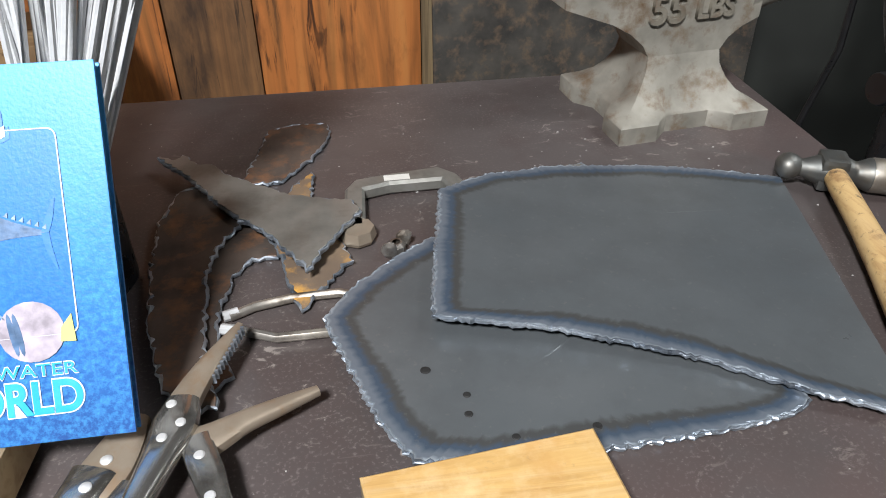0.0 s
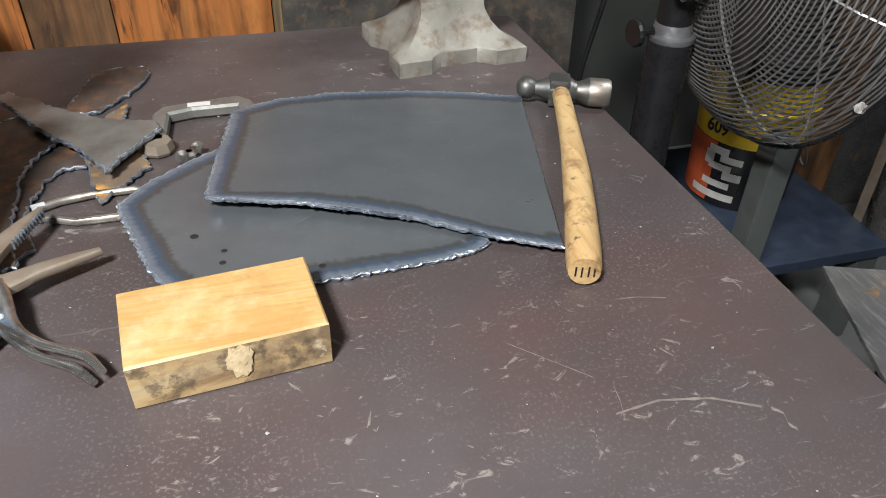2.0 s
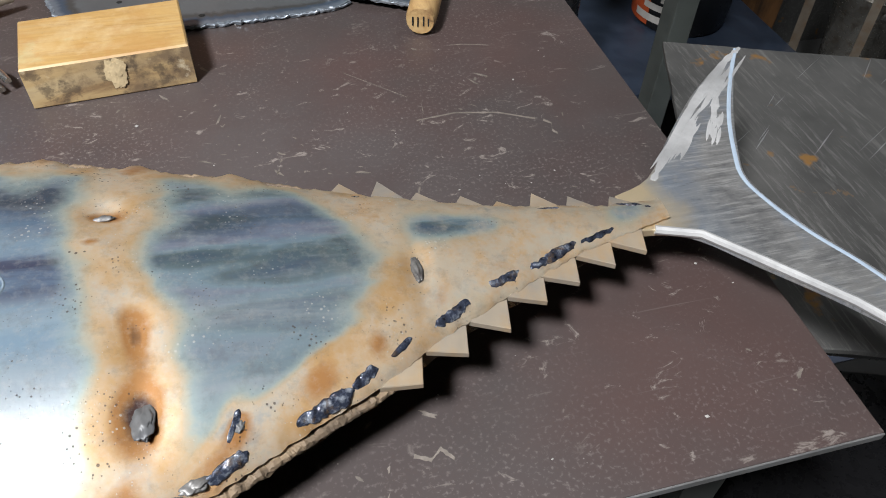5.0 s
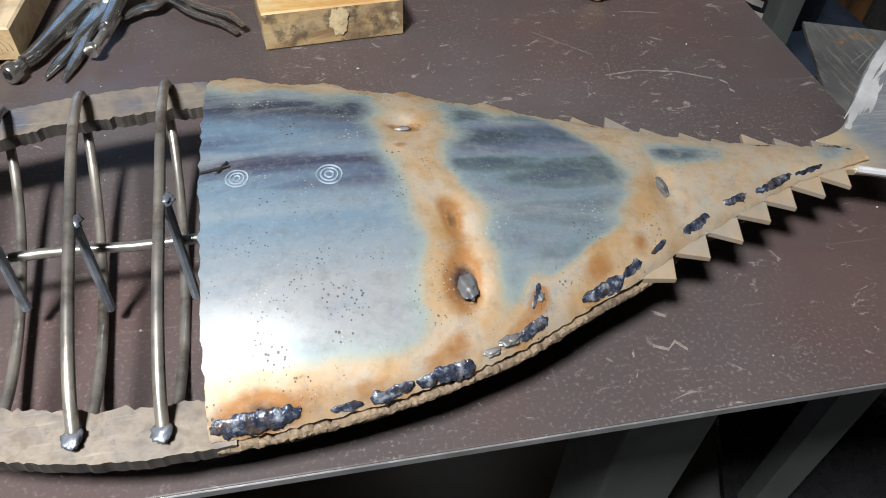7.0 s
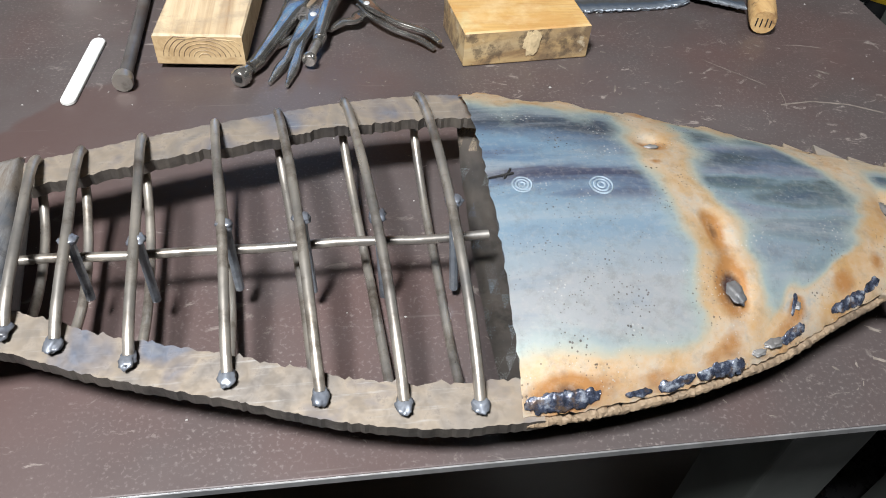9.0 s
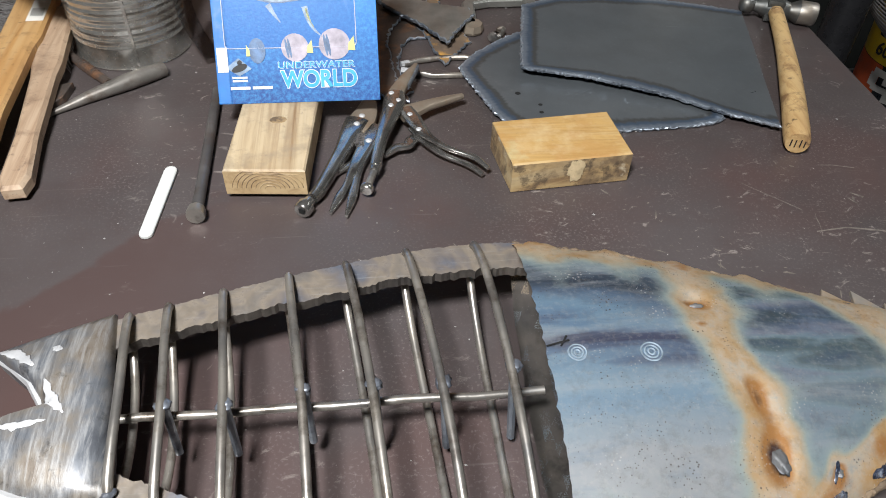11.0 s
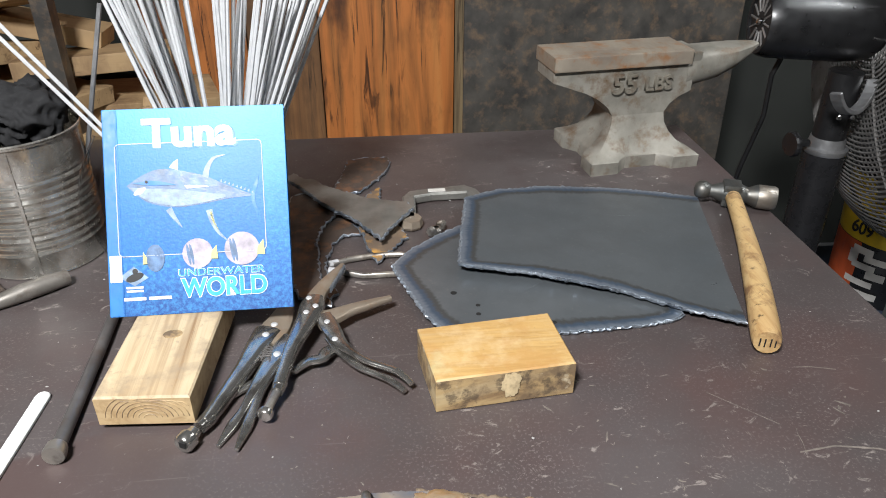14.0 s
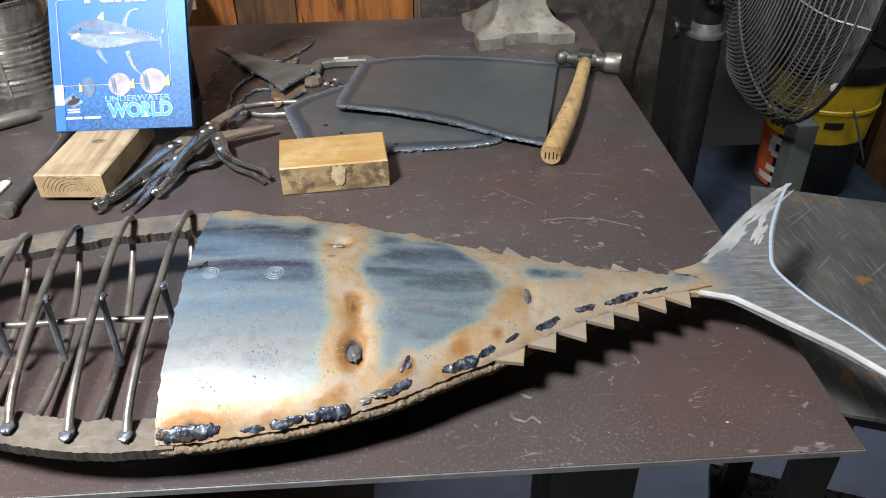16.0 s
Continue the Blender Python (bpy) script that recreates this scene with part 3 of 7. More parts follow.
def arc(cx, cy, r, a0, a1, n=10):
    return [(cx + r * math.cos(radians(a0 + (a1 - a0) * i / n)), cy + r * math.sin(radians(a0 + (a1 - a0) * i / n))) for i in range(n + 1)]


def ragged(outline, step, amp, seed):
    """An outline cut finer, with an uneven torch-cut line."""
    rnd = random.Random(seed)
    out = []
    for (ax, ay), (bx, by) in zip(outline, outline[1:] + outline[:1]):
        n = max(1, int(math.hypot(bx - ax, by - ay) / step))
        nx, ny = (by - ay), -(bx - ax)
        k = math.hypot(nx, ny) or 1
        for i in range(n):
            s, j = i / n, rnd.uniform(-amp, amp)
            out.append((ax + (bx - ax) * s + nx / k * j, ay + (by - ay) * s + ny / k * j))
    return out


def letters(text, size, mat, name, parent, m, depth=0.0, squeeze=1.0, align="LEFT", bold=0.0, label=""):
    """Words in the built-in font, as a mesh laid at the pose m."""
    c = bpy.data.curves.new("words", "FONT")
    c.body, c.size, c.extrude, c.align_x, c.offset = text, size, depth, align, bold
    ob = bpy.data.objects.new("words", c)
    scene.collection.objects.link(ob)
    me = bpy.data.meshes.new_from_object(ob.evaluated_get(bpy.context.evaluated_depsgraph_get()))
    bpy.data.objects.remove(ob)
    bm = bmesh.new()
    bm.from_mesh(me)
    bpy.data.meshes.remove(me)
    moved(bm, m @ Matrix.Diagonal((squeeze, 1, 1, 1)))
    return part(name, bm, mat, parent, label)


def eased(points, n=6):
    """A smooth line through points (Catmull-Rom)."""
    p = [points[0], *points, points[-1]]
    out = []
    for i in range(1, len(p) - 2):
        for k in range(n):
            t = k / n
            out.append(tuple(0.5 * (2 * b + (c - a) * t + (2 * a - 5 * b + 4 * c - d) * t * t + (3 * b - a - 3 * c + d) * t ** 3) for a, b, c, d in zip(p[i - 1], p[i], p[i + 1], p[i + 2])))
    return out + [tuple(points[-1])]


TOP = 0.9

# ---- the room ----


def structure(name, bm, mat, label):
    return tagged(part(name, bm, mat), label, name.split("_")[0], kind="structure")


structure("floor", box(-3.2, 4.2, -3.2, 2.3, -0.1, 0), M["concrete"], "grey stained concrete workshop floor")
structure("ceiling", box(-3.2, 4.2, -3.2, 2.3, 2.7, 2.8), M["ceiling"], "dim grey workshop ceiling")
structure("wall_south", box(-3.2, 4.2, -3.3, -3.2, 0, 2.7), M["shopwall"], "dark workshop wall")
structure("wall_west", box(-3.3, -3.2, -3.2, 2.3, 0, 2.7), M["shopwall"], "dark workshop wall")
structure("wall_east", box(4.2, 4.3, -3.2, 2.3, 0, 2.7), M["shopwall"], "dark workshop wall")
wall_north = structure("wall_north", box(-3.2, 4.2, 2.2, 2.3, 0, 2.7), M["shopwall"], "dark grey-green workshop wall behind the bench")


# upright planks of the panelling behind the table
panelling = tagged(new("wood_panelling"), "upright reclaimed reddish-brown boards with dark stains", "panelling", kind="structure")
panelling.matrix_basis = Matrix.Translation((0.4, 1.87, 0))
edges = (0.02, 0.132, 0.306, 0.490, 0.846, 0.878)
for i in range(len(edges) - 1):
    dy = (0.0, 0.006, 0.002, 0.008, 0.0)[i]
    part("plank", box(edges[i] + 0.0015, edges[i + 1] - 0.0015, 1.872 - dy, 1.894, 0.12, 2.3, 0.002), M[("boards", "boards", "darkboard", "boards", "greyboard")[i]], panelling)
part("backing", box(0.02, 0.876, 1.895, 1.92, 0.12, 2.3), M["shopwall"], panelling)

sheet = thing("steel_sheet", (1.06, 1.70, 0), "dark stained steel sheet leaning behind the anvil", "sheet metal")
part("sheet", prism([(0.865, 0), (1.62, 0), (1.62, 1.9), (0.865, 1.9)], 0, 0.006, 0.001, Matrix.Translation((0, 1.80, 0)) @ Euler((radians(88), 0, 0)).to_matrix().to_4x4()), M["blackplate"], sheet)

# ---- the table ----
table = thing("work_table", (0, 0.61, 0), "large steel work table with scuffed brown painted top", "table")
part("tabletop", box(-1.24, 1.2, 0, 1.219, TOP - 0.008, TOP, 0.001), M["table"], table, "brown scratched tabletop")
# pale strip that paints the front edge as lit
part("edge", box(-1.24, 1.2, -0.0012, 0.0, TOP - 0.007, TOP - 0.001), M["grind"], table, "pale steel strip for the lit front edge")
for y in (0.15, 1.08):
    part("rail", box(-1.10, 0.956, y - 0.03, y + 0.03, TOP - 0.07, TOP - 0.0085, 0.003), M["blacksatin"], table)
for x in (-1.06, 1.005):
    part("rail", box(x - 0.03, x + 0.03, 0.199, 1.029, TOP - 0.07, TOP - 0.0085, 0.003), M["blacksatin"], table)
for x in (-1.15, 1.005):
    for y in (0.15, 1.08):
        part("leg", box(x - 0.048, x + 0.048, y - 0.048, y + 0.048, 0, TOP - 0.0085, 0.004), M["greytube"], table)

# long gouges in the paint, and grit
SCR = (((0.983, 0.380), (1.02, 0.384), (1.06, 0.376), (1.098, 0.356), 0.0030), ((0.988, 0.377), (0.992, 0.392), (0.993, 0.402), (0.996, 0.412), 0.0035), ((1.098, 0.356), (1.104, 0.350), (1.101, 0.340), (1.105, 0.333), 0.0035),
       ((1.045, 0.498), (1.060, 0.497), (1.075, 0.493), (1.088, 0.489), 0.0014), ((0.905, 0.055), (0.915, 0.050), (0.922, 0.056), (0.930, 0.046), 0.0035), ((0.93, 0.47), (0.95, 0.45), (0.97, 0.43), (0.985, 0.415), 0.0010))
for *pts, w in SCR:
    pts = [(a[0] + (c[0] - a[0]) * k / 6, a[1] + (c[1] - a[1]) * k / 6) for a, c in zip(pts, pts[1:]) for k in range(6)]
    left, right = [], []
    for i, (x, y) in enumerate(pts):
        h = w * (0.5 + 0.8 * abs(noise.noise((x * 300, y * 300, 0))))
        left.append((x + h * 0.2, y + h * 0.5))
        right.append((x - h * 0.2, y - h * 0.5))
    part("scratch", prism(left + right[::-1], TOP, TOP + 0.0002), M["scuff"], table)
# flakes where the paint has been scraped off, thickest between the fish and the plates
rnd = random.Random(41)
verts, faces = [], []
for k in range(1500):
    x, y = rnd.uniform(0.42, 1.19), rnd.uniform(0.01, 0.52)
    thick = max(0, noise.noise((x * 7, y * 7, 2)) + 0.10) * (0.35 + 1.1 * math.exp(-(((x - 0.74) / 0.16) ** 2 + ((y - 0.37) / 0.07) ** 2)) + 0.8 * math.exp(-(((x - 0.95) / 0.14) ** 2 + ((y - 0.06) / 0.06) ** 2)))
    if rnd.random() > 1.4 * thick:
        continue
    big = rnd.random() < 0.16
    L, w, a, n0 = rnd.uniform(0.0012, 0.0035) * (2.6 if big else 1), rnd.uniform(0.0004, 0.0011) * (2.0 if big else 1), rnd.choice((-0.7, -0.5, 0.9)) + rnd.uniform(-0.5, 0.5), len(verts)
    for q in range(9):
        t, j = q * 2 * math.pi / 9, rnd.uniform(0.45, 1.15)
        px, py = L * math.cos(t) * j, w * math.sin(t) * j
        verts.append((x + px * math.cos(a) - py * math.sin(a), y + px * math.sin(a) + py * math.cos(a), TOP + 0.00025))
    faces.append(tuple(range(n0, n0 + 9)))
me = bpy.data.meshes.new("paint_scuff")
me.from_pydata(verts, [], faces)
me.materials.append(M["scuff"])
scuffs = tagged(new("paint_scuff", me), kind="stuff")
scuffs.parent = table
scuffs.matrix_parent_inverse = table.matrix_basis.inverted()
rnd = random.Random(77)
verts, faces = [], []
for k in range(1100):
    x, y = rnd.uniform(-0.1, 1.18), rnd.uniform(0.02, 1.2)
    if rnd.random() > 0.25 + 0.75 * max(0, noise.noise((x * 3, y * 3, 4))) + 0.5 * (y > 0.75):
        continue
    s, a, n0 = rnd.uniform(0.0004, 0.0011) * rnd.choice((1, 1, 1, 1.8)), rnd.uniform(0, 6.3), len(verts)
    for q in range(4):
        t = a + q * 1.57 + rnd.uniform(-0.3, 0.3)
        verts.append((x + s * math.cos(t), y + s * math.sin(t) * rnd.uniform(0.5, 1), TOP + 0.0003))
    verts.append((x, y, TOP + 0.0003 + s * 0.7))
    faces += [(n0 + q, n0 + (q + 1) % 4, n0 + 4) for q in range(4)]
me = bpy.data.meshes.new("grinding_grit")
me.from_pydata(verts, [], faces)
me.materials.append(M["grit"])
tagged(new("grinding_grit", me), "pale grinding grit scattered on the table", "grit", kind="stuff")

# ---- the welded steel fish ----
DX = (0.262, 0.35, 0.40, 0.45, 0.51, 0.57, 0.61, 0.63, 0.70, 0.76, 0.81, 0.85, 0.90, 1.00, 1.07, 1.11)
DY = (0.243, 0.267, 0.280, 0.290, 0.303, 0.308, 0.3085, 0.306, 0.292, 0.275, 0.259, 0.2445, 0.222, 0.191, 0.178, 0.177)
VX = (0.262, 0.30, 0.346, 0.397, 0.447, 0.496, 0.545, 0.58, 0.61, 0.66, 0.726, 0.765, 0.80, 0.845, 0.895, 0.93, 0.98, 1.034, 1.11)
VY = (0.086, 0.073, 0.055, 0.040, 0.026, 0.010, 0.000, -0.003, -0.002, 0.000, 0.009, 0.019, 0.029, 0.050, 0.070, 0.092, 0.114, 0.137, 0.157)


def soft(x, xs, ys):
    return sum(float(np.interp(x + d, xs, ys)) for d in (-0.012, -0.006, 0, 0.006, 0.012)) / 5


def dorsal(x):
    return soft(x, DX, DY)


def ventral(x):
    return soft(x, VX, VY)


def rim(x, y):
    return float(np.interp(x, (0.6, 1.1), (0.9495, 0.954))) + float(np.interp(x, (0.6, 0.92, 1.1), (0.085, 0.05, 0.02))) * y


def bulge(x):
    return float(np.interp(x, (0.18, 0.30, 0.37, 0.42, 0.48, 0.53, 0.60, 0.66, 0.74, 0.80, 0.90, 1.0, 1.11), (0.012, 0.018, 0.020, 0.023, 0.027, 0.033, 0.0425, 0.0425, 0.040, 0.033, 0.018, 0.009, 0.0015)))


def rib_rise(x):
    return float(np.interp(x, (0.28, 0.33, 0.418, 0.482, 0.528, 0.60), (0.012, 0.013, 0.0150, 0.0235, 0.0245, 0.028)))


fish = thing("fish_sculpture", (0.65, 0.15, TOP), "half-skinned welded steel fish with bare rod ribs lying on the table", "sculpture")


def strip(edge_line, inward, x0, x1, name):
    rnd = random.Random(name)
    xs = np.linspace(x0, x1, 130)
    outer = [(x, edge_line(x) + rnd.uniform(-0.0008, 0.0008)) for x in xs]
    inner = [(x, edge_line(x) + inward + rnd.uniform(-0.0010, 0.0010) + 0.0030 * noise.noise((x * 70, inward * 90, 0)) + 0.0024 * noise.noise((x * 220, inward * 90, 4))) for x in xs]
    bm = bmesh.new()
    rows = []
    for (ox, oy), (ix, iy) in zip(outer, inner):
        rows.append([bm.verts.new((x, y, rim(x, y) + z)) for x, y, z in ((ox, oy, 0.001), (ix, iy, 0.001), (ix, iy, -0.009), (ox, oy, -0.009))])
    for a, b in zip(rows, rows[1:]):
        for k in range(4):
            bm.faces.new((a[k], a[(k + 1) % 4], b[(k + 1) % 4], b[k]))
    bm.faces.new(rows[0])
    bm.faces.new(rows[-1][::-1])
    bmesh.ops.recalc_face_normals(bm, faces=bm.faces)
    ob = part(name, bm, M["strip"], fish)
    ob.data.materials.append(M["scorched"])
    for f in ob.data.polygons:
        f.material_index = 0 if abs(f.normal.z) > 0.7 else 1
    return ob


strip(dorsal, -0.030, 0.262, 0.626, "back_strip")
strip(ventral, 0.031, 0.285, 0.626, "belly_strip")

# ribs: pairs of bent rods, above and below the strips
RIBS = ((0.279, 0.291), (0.310, 0.324), (0.354, 0.371), (0.409, 0.432), (0.459, 0.489), (0.514, 0.540), (0.577, 0.587))
for i, (xd, xv) in enumerate(RIBS):
    yd, yv = dorsal(xd) - 0.004, ventral(xv) + 0.016
    for name, way in (("upper_rib", 1), ("lower_rib", -1)):
        pts = []
        for k in range(25):
            s = k / 24
            y = yd + (yv - yd) * s - 0.004 * math.sin(math.pi * s * 2) * (i % 2)
            x = xd + (xv - xd) * s + 0.003 * math.sin(math.pi * s) - (0.004 if way < 0 else 0)
            h = rib_rise(x) if way > 0 else 0.9 * bulge(x) + 0.010
            h = h * (1 - abs(2 * s - 1) ** 2.6) ** 0.75
            pts.append((x, y, rim(x, y) + way * (0.005 + h) - (0.008 if way < 0 else 0)))
        if way > 0:
            pts.insert(0, (xd - 0.001, yd + 0.004, rim(xd, yd) - 0.004))
        part(name, tube(pts, 0.0037, 10), M["rod"], fish, smooth=True)
    # stub that ties the pair, with its weld
    x, y = (xd + xv) / 2 + 0.002, 0.155 - 0.004 * (i % 3)
    if i:
        part("tie_rod", tube([(x + 0.004, y, rim(x, y) + rib_rise(x)), (x + 0.007, y - 0.012, rim(x, y) - 0.9 * bulge(x) - 0.016)], 0.0034, 8), M["torn"], fish, smooth=True)
        part("weld", lump((x + 0.0035, y - 0.001, rim(x, y) + rib_rise(x) + 0.004), (0.0062, 0.006, 0.0034), i, 0.4, 3), M["tack"], fish, smooth="soft")
    part("weld", lump((xv, ventral(xv) + 0.013, rim(xv, yv) + 0.005), (0.0054, 0.0074, 0.0024), i + 20, 0.42, 3), M["tack"], fish, smooth="soft")
part("spine_rod", tube([(0.272 + 0.345 * k / 12, 0.156 + 0.001 * math.sin(k * 1.7), 0.955 + 0.0006 * math.sin(k)) for k in range(13)], 0.0036, 10), M["rod"], fish, smooth=True)

# skin: tooth-edged finlets along both rims, heat tint by distance from welds
DTEETH = ((0.893, 0.240), (0.920, 0.237), (0.945, 0.221), (0.975, 0.212), (0.999, 0.202), (1.026, 0.205), (1.051, 0.197), (1.081, 0.191))
VTEETH = ((0.915, 0.076), (0.946, 0.090), (0.976, 0.101), (1.005, 0.116), (1.031, 0.126), (1.060, 0.135), (1.086, 0.142))
# hot places: x, share of the height from belly to back, reach in x, reach in share, strength
HOT = (
    (0.747, 0.705, 0.013, 0.026, 0.42), (0.742, 0.605, 0.006, 0.014, 0.40), (0.766, 0.380, 0.010, 0.040, 0.26), (0.770, 0.300, 0.012, 0.040, 0.14),
    (0.768, 0.195, 0.019, 0.085, 0.36), (0.767, 0.185, 0.009, 0.050, 0.32), (0.813, 0.115, 0.012, 0.065, 0.38), (0.812, 0.115, 0.006, 0.040, 0.25),
    (0.767, 0.345, 0.005, 0.030, 0.30), (0.640, 0.055, 0.030, 0.045, 0.32), (0.642, 0.025, 0.024, 0.025, 0.34), (0.681, 0.050, 0.020, 0.040, 0.22), (0.705, 0.030, 0.014, 0.030, 0.26), (0.745, 0.045, 0.020, 0.035, 0.40),
    (0.857, 0.095, 0.014, 0.070, 0.36), (0.893, 0.130, 0.007, 0.075, 0.34), (0.936, 0.170, 0.009, 0.090, 0.22), (0.975, 0.200, 0.010, 0.10, 0.20), (0.800, 0.040, 0.014, 0.040, 0.24),
    (0.905, 0.78, 0.014, 0.14, 0.16), (0.760, 0.94, 0.012, 0.06, 0.22), (0.700, 0.96, 0.010, 0.04, 0.20),
)


def heat(x, v):
    peak = math.exp(-((((x - 0.637 + 0.031) % 0.062 - 0.031) / 0.014) ** 2)) * (x < 0.88)
    h = 0.74 * math.exp(-(((1 - v) / (0.150 + 0.05 * peak + 0.03 * noise.noise((x * 30, 7, 0)))) ** 2))
    h = max(h, 0.50 * math.exp(-((v / 0.085) ** 2)) + 0.16 * math.exp(-((v / 0.20) ** 2)))
    # the upright weld band behind the rings, pinched at mid height
    mid = float(np.interp(v, (0.1, 0.2, 0.3, 0.42, 0.52, 0.66, 0.9), (0.764, 0.765, 0.768, 0.763, 0.753, 0.753, 0.755))) + 0.005 * noise.noise((v * 9, 3, 0))
    half = float(np.interp(v, (0.1, 0.2, 0.3, 0.42, 0.52, 0.66, 0.9), (0.032, 0.030, 0.027, 0.026, 0.021, 0.030, 0.033))) + 0.006 * noise.noise((v * 12, 8, 0))
    h = max(h, 0.70 * math.exp(-(abs((x - mid) / (half * 1.02)) ** 2.2)))
    # all straw beyond the blue patch, which ends in a rounded front
    front = float(np.interp(v, (0.0, 0.10, 0.16, 0.23, 0.38, 0.55, 0.72, 0.88, 1.0), (0.74, 0.800, 0.850, 0.880, 0.897, 0.899, 0.890, 0.860, 0.83))) + 0.008 * noise.noise((v * 11, 1, 5))
    tailward = min(1, max(0, (x - front + 0.026) / 0.050))
    tailward *= tailward * (3 - 2 * tailward)
    cool = 1.1 * math.exp(-(((x - 0.958) / 0.034) ** 4 + ((v - 0.66) / 0.13) ** 2)) + 0.8 * math.exp(-(((x - 1.085) / 0.018) ** 2 + ((v - 0.6) / 0.4) ** 2))
    h = max(h, 0.66 * tailward * (1 - 0.85 * min(1, cool)))
    for hx, hv, rx, rv, k in HOT:
        h += k * math.exp(-(((x - hx) / rx) ** 2 + ((v - hv) / rv) ** 2))
    return h


def skin_sheet(way):
    bm = bmesh.new()
    layer = bm.verts.layers.float_vector.new("tint")
    nu, nv = (150, 64) if way > 0 else (60, 20)
    rnd = random.Random(5)
    rows = []
    for i in range(nu + 1):
        x0 = 0.612 + (1.112 - 0.612) * i / nu
        ja, jb = rnd.uniform(-0.0012, 0.0012), rnd.uniform(-0.0010, 0.0010)
        # scallops of the cut line along the back
        ja += (0.0065 * math.exp(-((((x0 - 0.637 + 0.031) % 0.062 - 0.031) / 0.013) ** 2)) - 0.0045 + 0.0022 * noise.noise((x0 * 90, 2, 0))) * (x0 < 0.88)
        row = []
        for j in range(nv + 1):
            v = j / nv
            x = x0 + (0.0020 * noise.noise((v * 60, 0.3, way)) if i == 0 else 0)
            ya, yb = ventral(x) + 0.002, dorsal(x)
            y = ya + (yb - ya) * v + jb * max(0, 1 - v / 0.06) + ja * max(0, 1 - (1 - v) / 0.12)
            h = bulge(x) * max(0.0, 4 * v * (1 - v)) ** 0.72
            # the sheet is dented where it was tacked down
            if way > 0:
                h -= 0.006 * math.exp(-(((x - 0.748) / 0.012) ** 2 + ((v - 0.72) / 0.04) ** 2))
                h -= 0.005 * math.exp(-(((x - 0.768) / 0.010) ** 2 + ((v - 0.18) / 0.06) ** 2))
                h -= 0.004 * math.exp(-(((x - 0.768) / 0.010) ** 2 + ((v - 0.34) / 0.08) ** 2))
                h -= 0.004 * math.exp(-(((x - 0.926) / 0.008) ** 2 + ((v - 0.40) / 0.14) ** 2))
                h += 0.0005 * noise.noise((x * 22, v * 5, 0)) * min(1, 6 * v * (1 - v))
            vert = bm.verts.new((x, y, rim(x, y) + (0.0022 + h if way > 0 else -0.012 - 1.05 * h)))
            vert[layer] = Vector((heat(x, v), v, 0))
            row.append(vert)
        rows.append(row)
    for a, b in zip(rows, rows[1:]):
        for j in range(nv):
            bm.faces.new((a[j], b[j], b[j + 1], a[j + 1]) if way > 0 else (a[j], a[j + 1], b[j + 1], b[j]))
    bmesh.ops.solidify(bm, geom=bm.faces[:], thickness=0.0016)
    return bm


part("upper_skin", skin_sheet(1), M["skin"], fish, "blue and straw heat-tinted steel skin", smooth=True)
lower_skin = part("lower_skin", skin_sheet(-1), M["skin"], fish, smooth=True)
# dark material on its inside paints the shadow under the upper skin
lower_skin.data.materials.append(M["scorched"])
for f in lower_skin.data.polygons:
    f.material_index = 1 if f.normal.z > 0.2 else 0


def finlet(tip, root_a, root_b, z):
    bm = prism([root_a, tip, root_b], z - 0.0030, z + 0.0015, 0.0004)
    layer = bm.verts.layers.float_vector.new("tint")
    for v in bm.verts:
        near = (v.co.xy - Vector(tip)).length < 0.003
        v.co.z += -0.0035 if near else 0.0015
        v[layer] = Vector((0.52 if near else 0.74, 0, 0))
    return bm


for tx, ty in DTEETH:
    part("finlet", finlet((tx, ty), (tx - 0.010, dorsal(tx - 0.010) - 0.006), (tx + 0.018, dorsal(tx + 0.018) - 0.006), rim(tx, ty)), M["finlet"], fish)
for tx, ty in VTEETH:
    part("finlet", finlet((tx - 0.001, ty - 0.006), (tx + 0.004, ventral(tx) + 0.012), (tx - 0.026, ventral(tx - 0.026) + 0.002), rim(tx, ty)), M["finlet"], fish)
# rough weld line below the belly rim and slag beads on the skin
def seam(line, x0, x1, count, radius, drop, mat, label=""):
    pts, rs = [], []
    for i, x in enumerate(np.linspace(x0, x1, count)):
        k = noise.noise((x * 60, radius * 900, 0)) + 0.8 * noise.noise((x * 210, 3, 0))
        pts.append((x, line(x) + 0.0014 * k + 0.0015, rim(x, line(x)) - drop + 0.0016 * noise.noise((x * 200, 9, 0))))
        rs.append(radius * (1 + 0.45 * k))
    bm = tube(pts, rs, 10)
    for v in bm.verts:
        v.co += 0.35 * radius * noise.noise_vector(v.co * 420)
    return part("seam", bm, mat, fish, label)


seam(ventral, 0.615, 0.905, 300, 0.0030, 0.0040, M["crust"], "brown crusted weld seam")
seam(dorsal, 0.615, 0.880, 200, 0.0016, 0.002, M["crust"])


def on_skin(x, y):
    v = (y - ventral(x)) / (dorsal(x) - ventral(x))
    return rim(x, y) + 0.0022 + bulge(x) * max(0, 4 * v * (1 - v)) ** 0.72


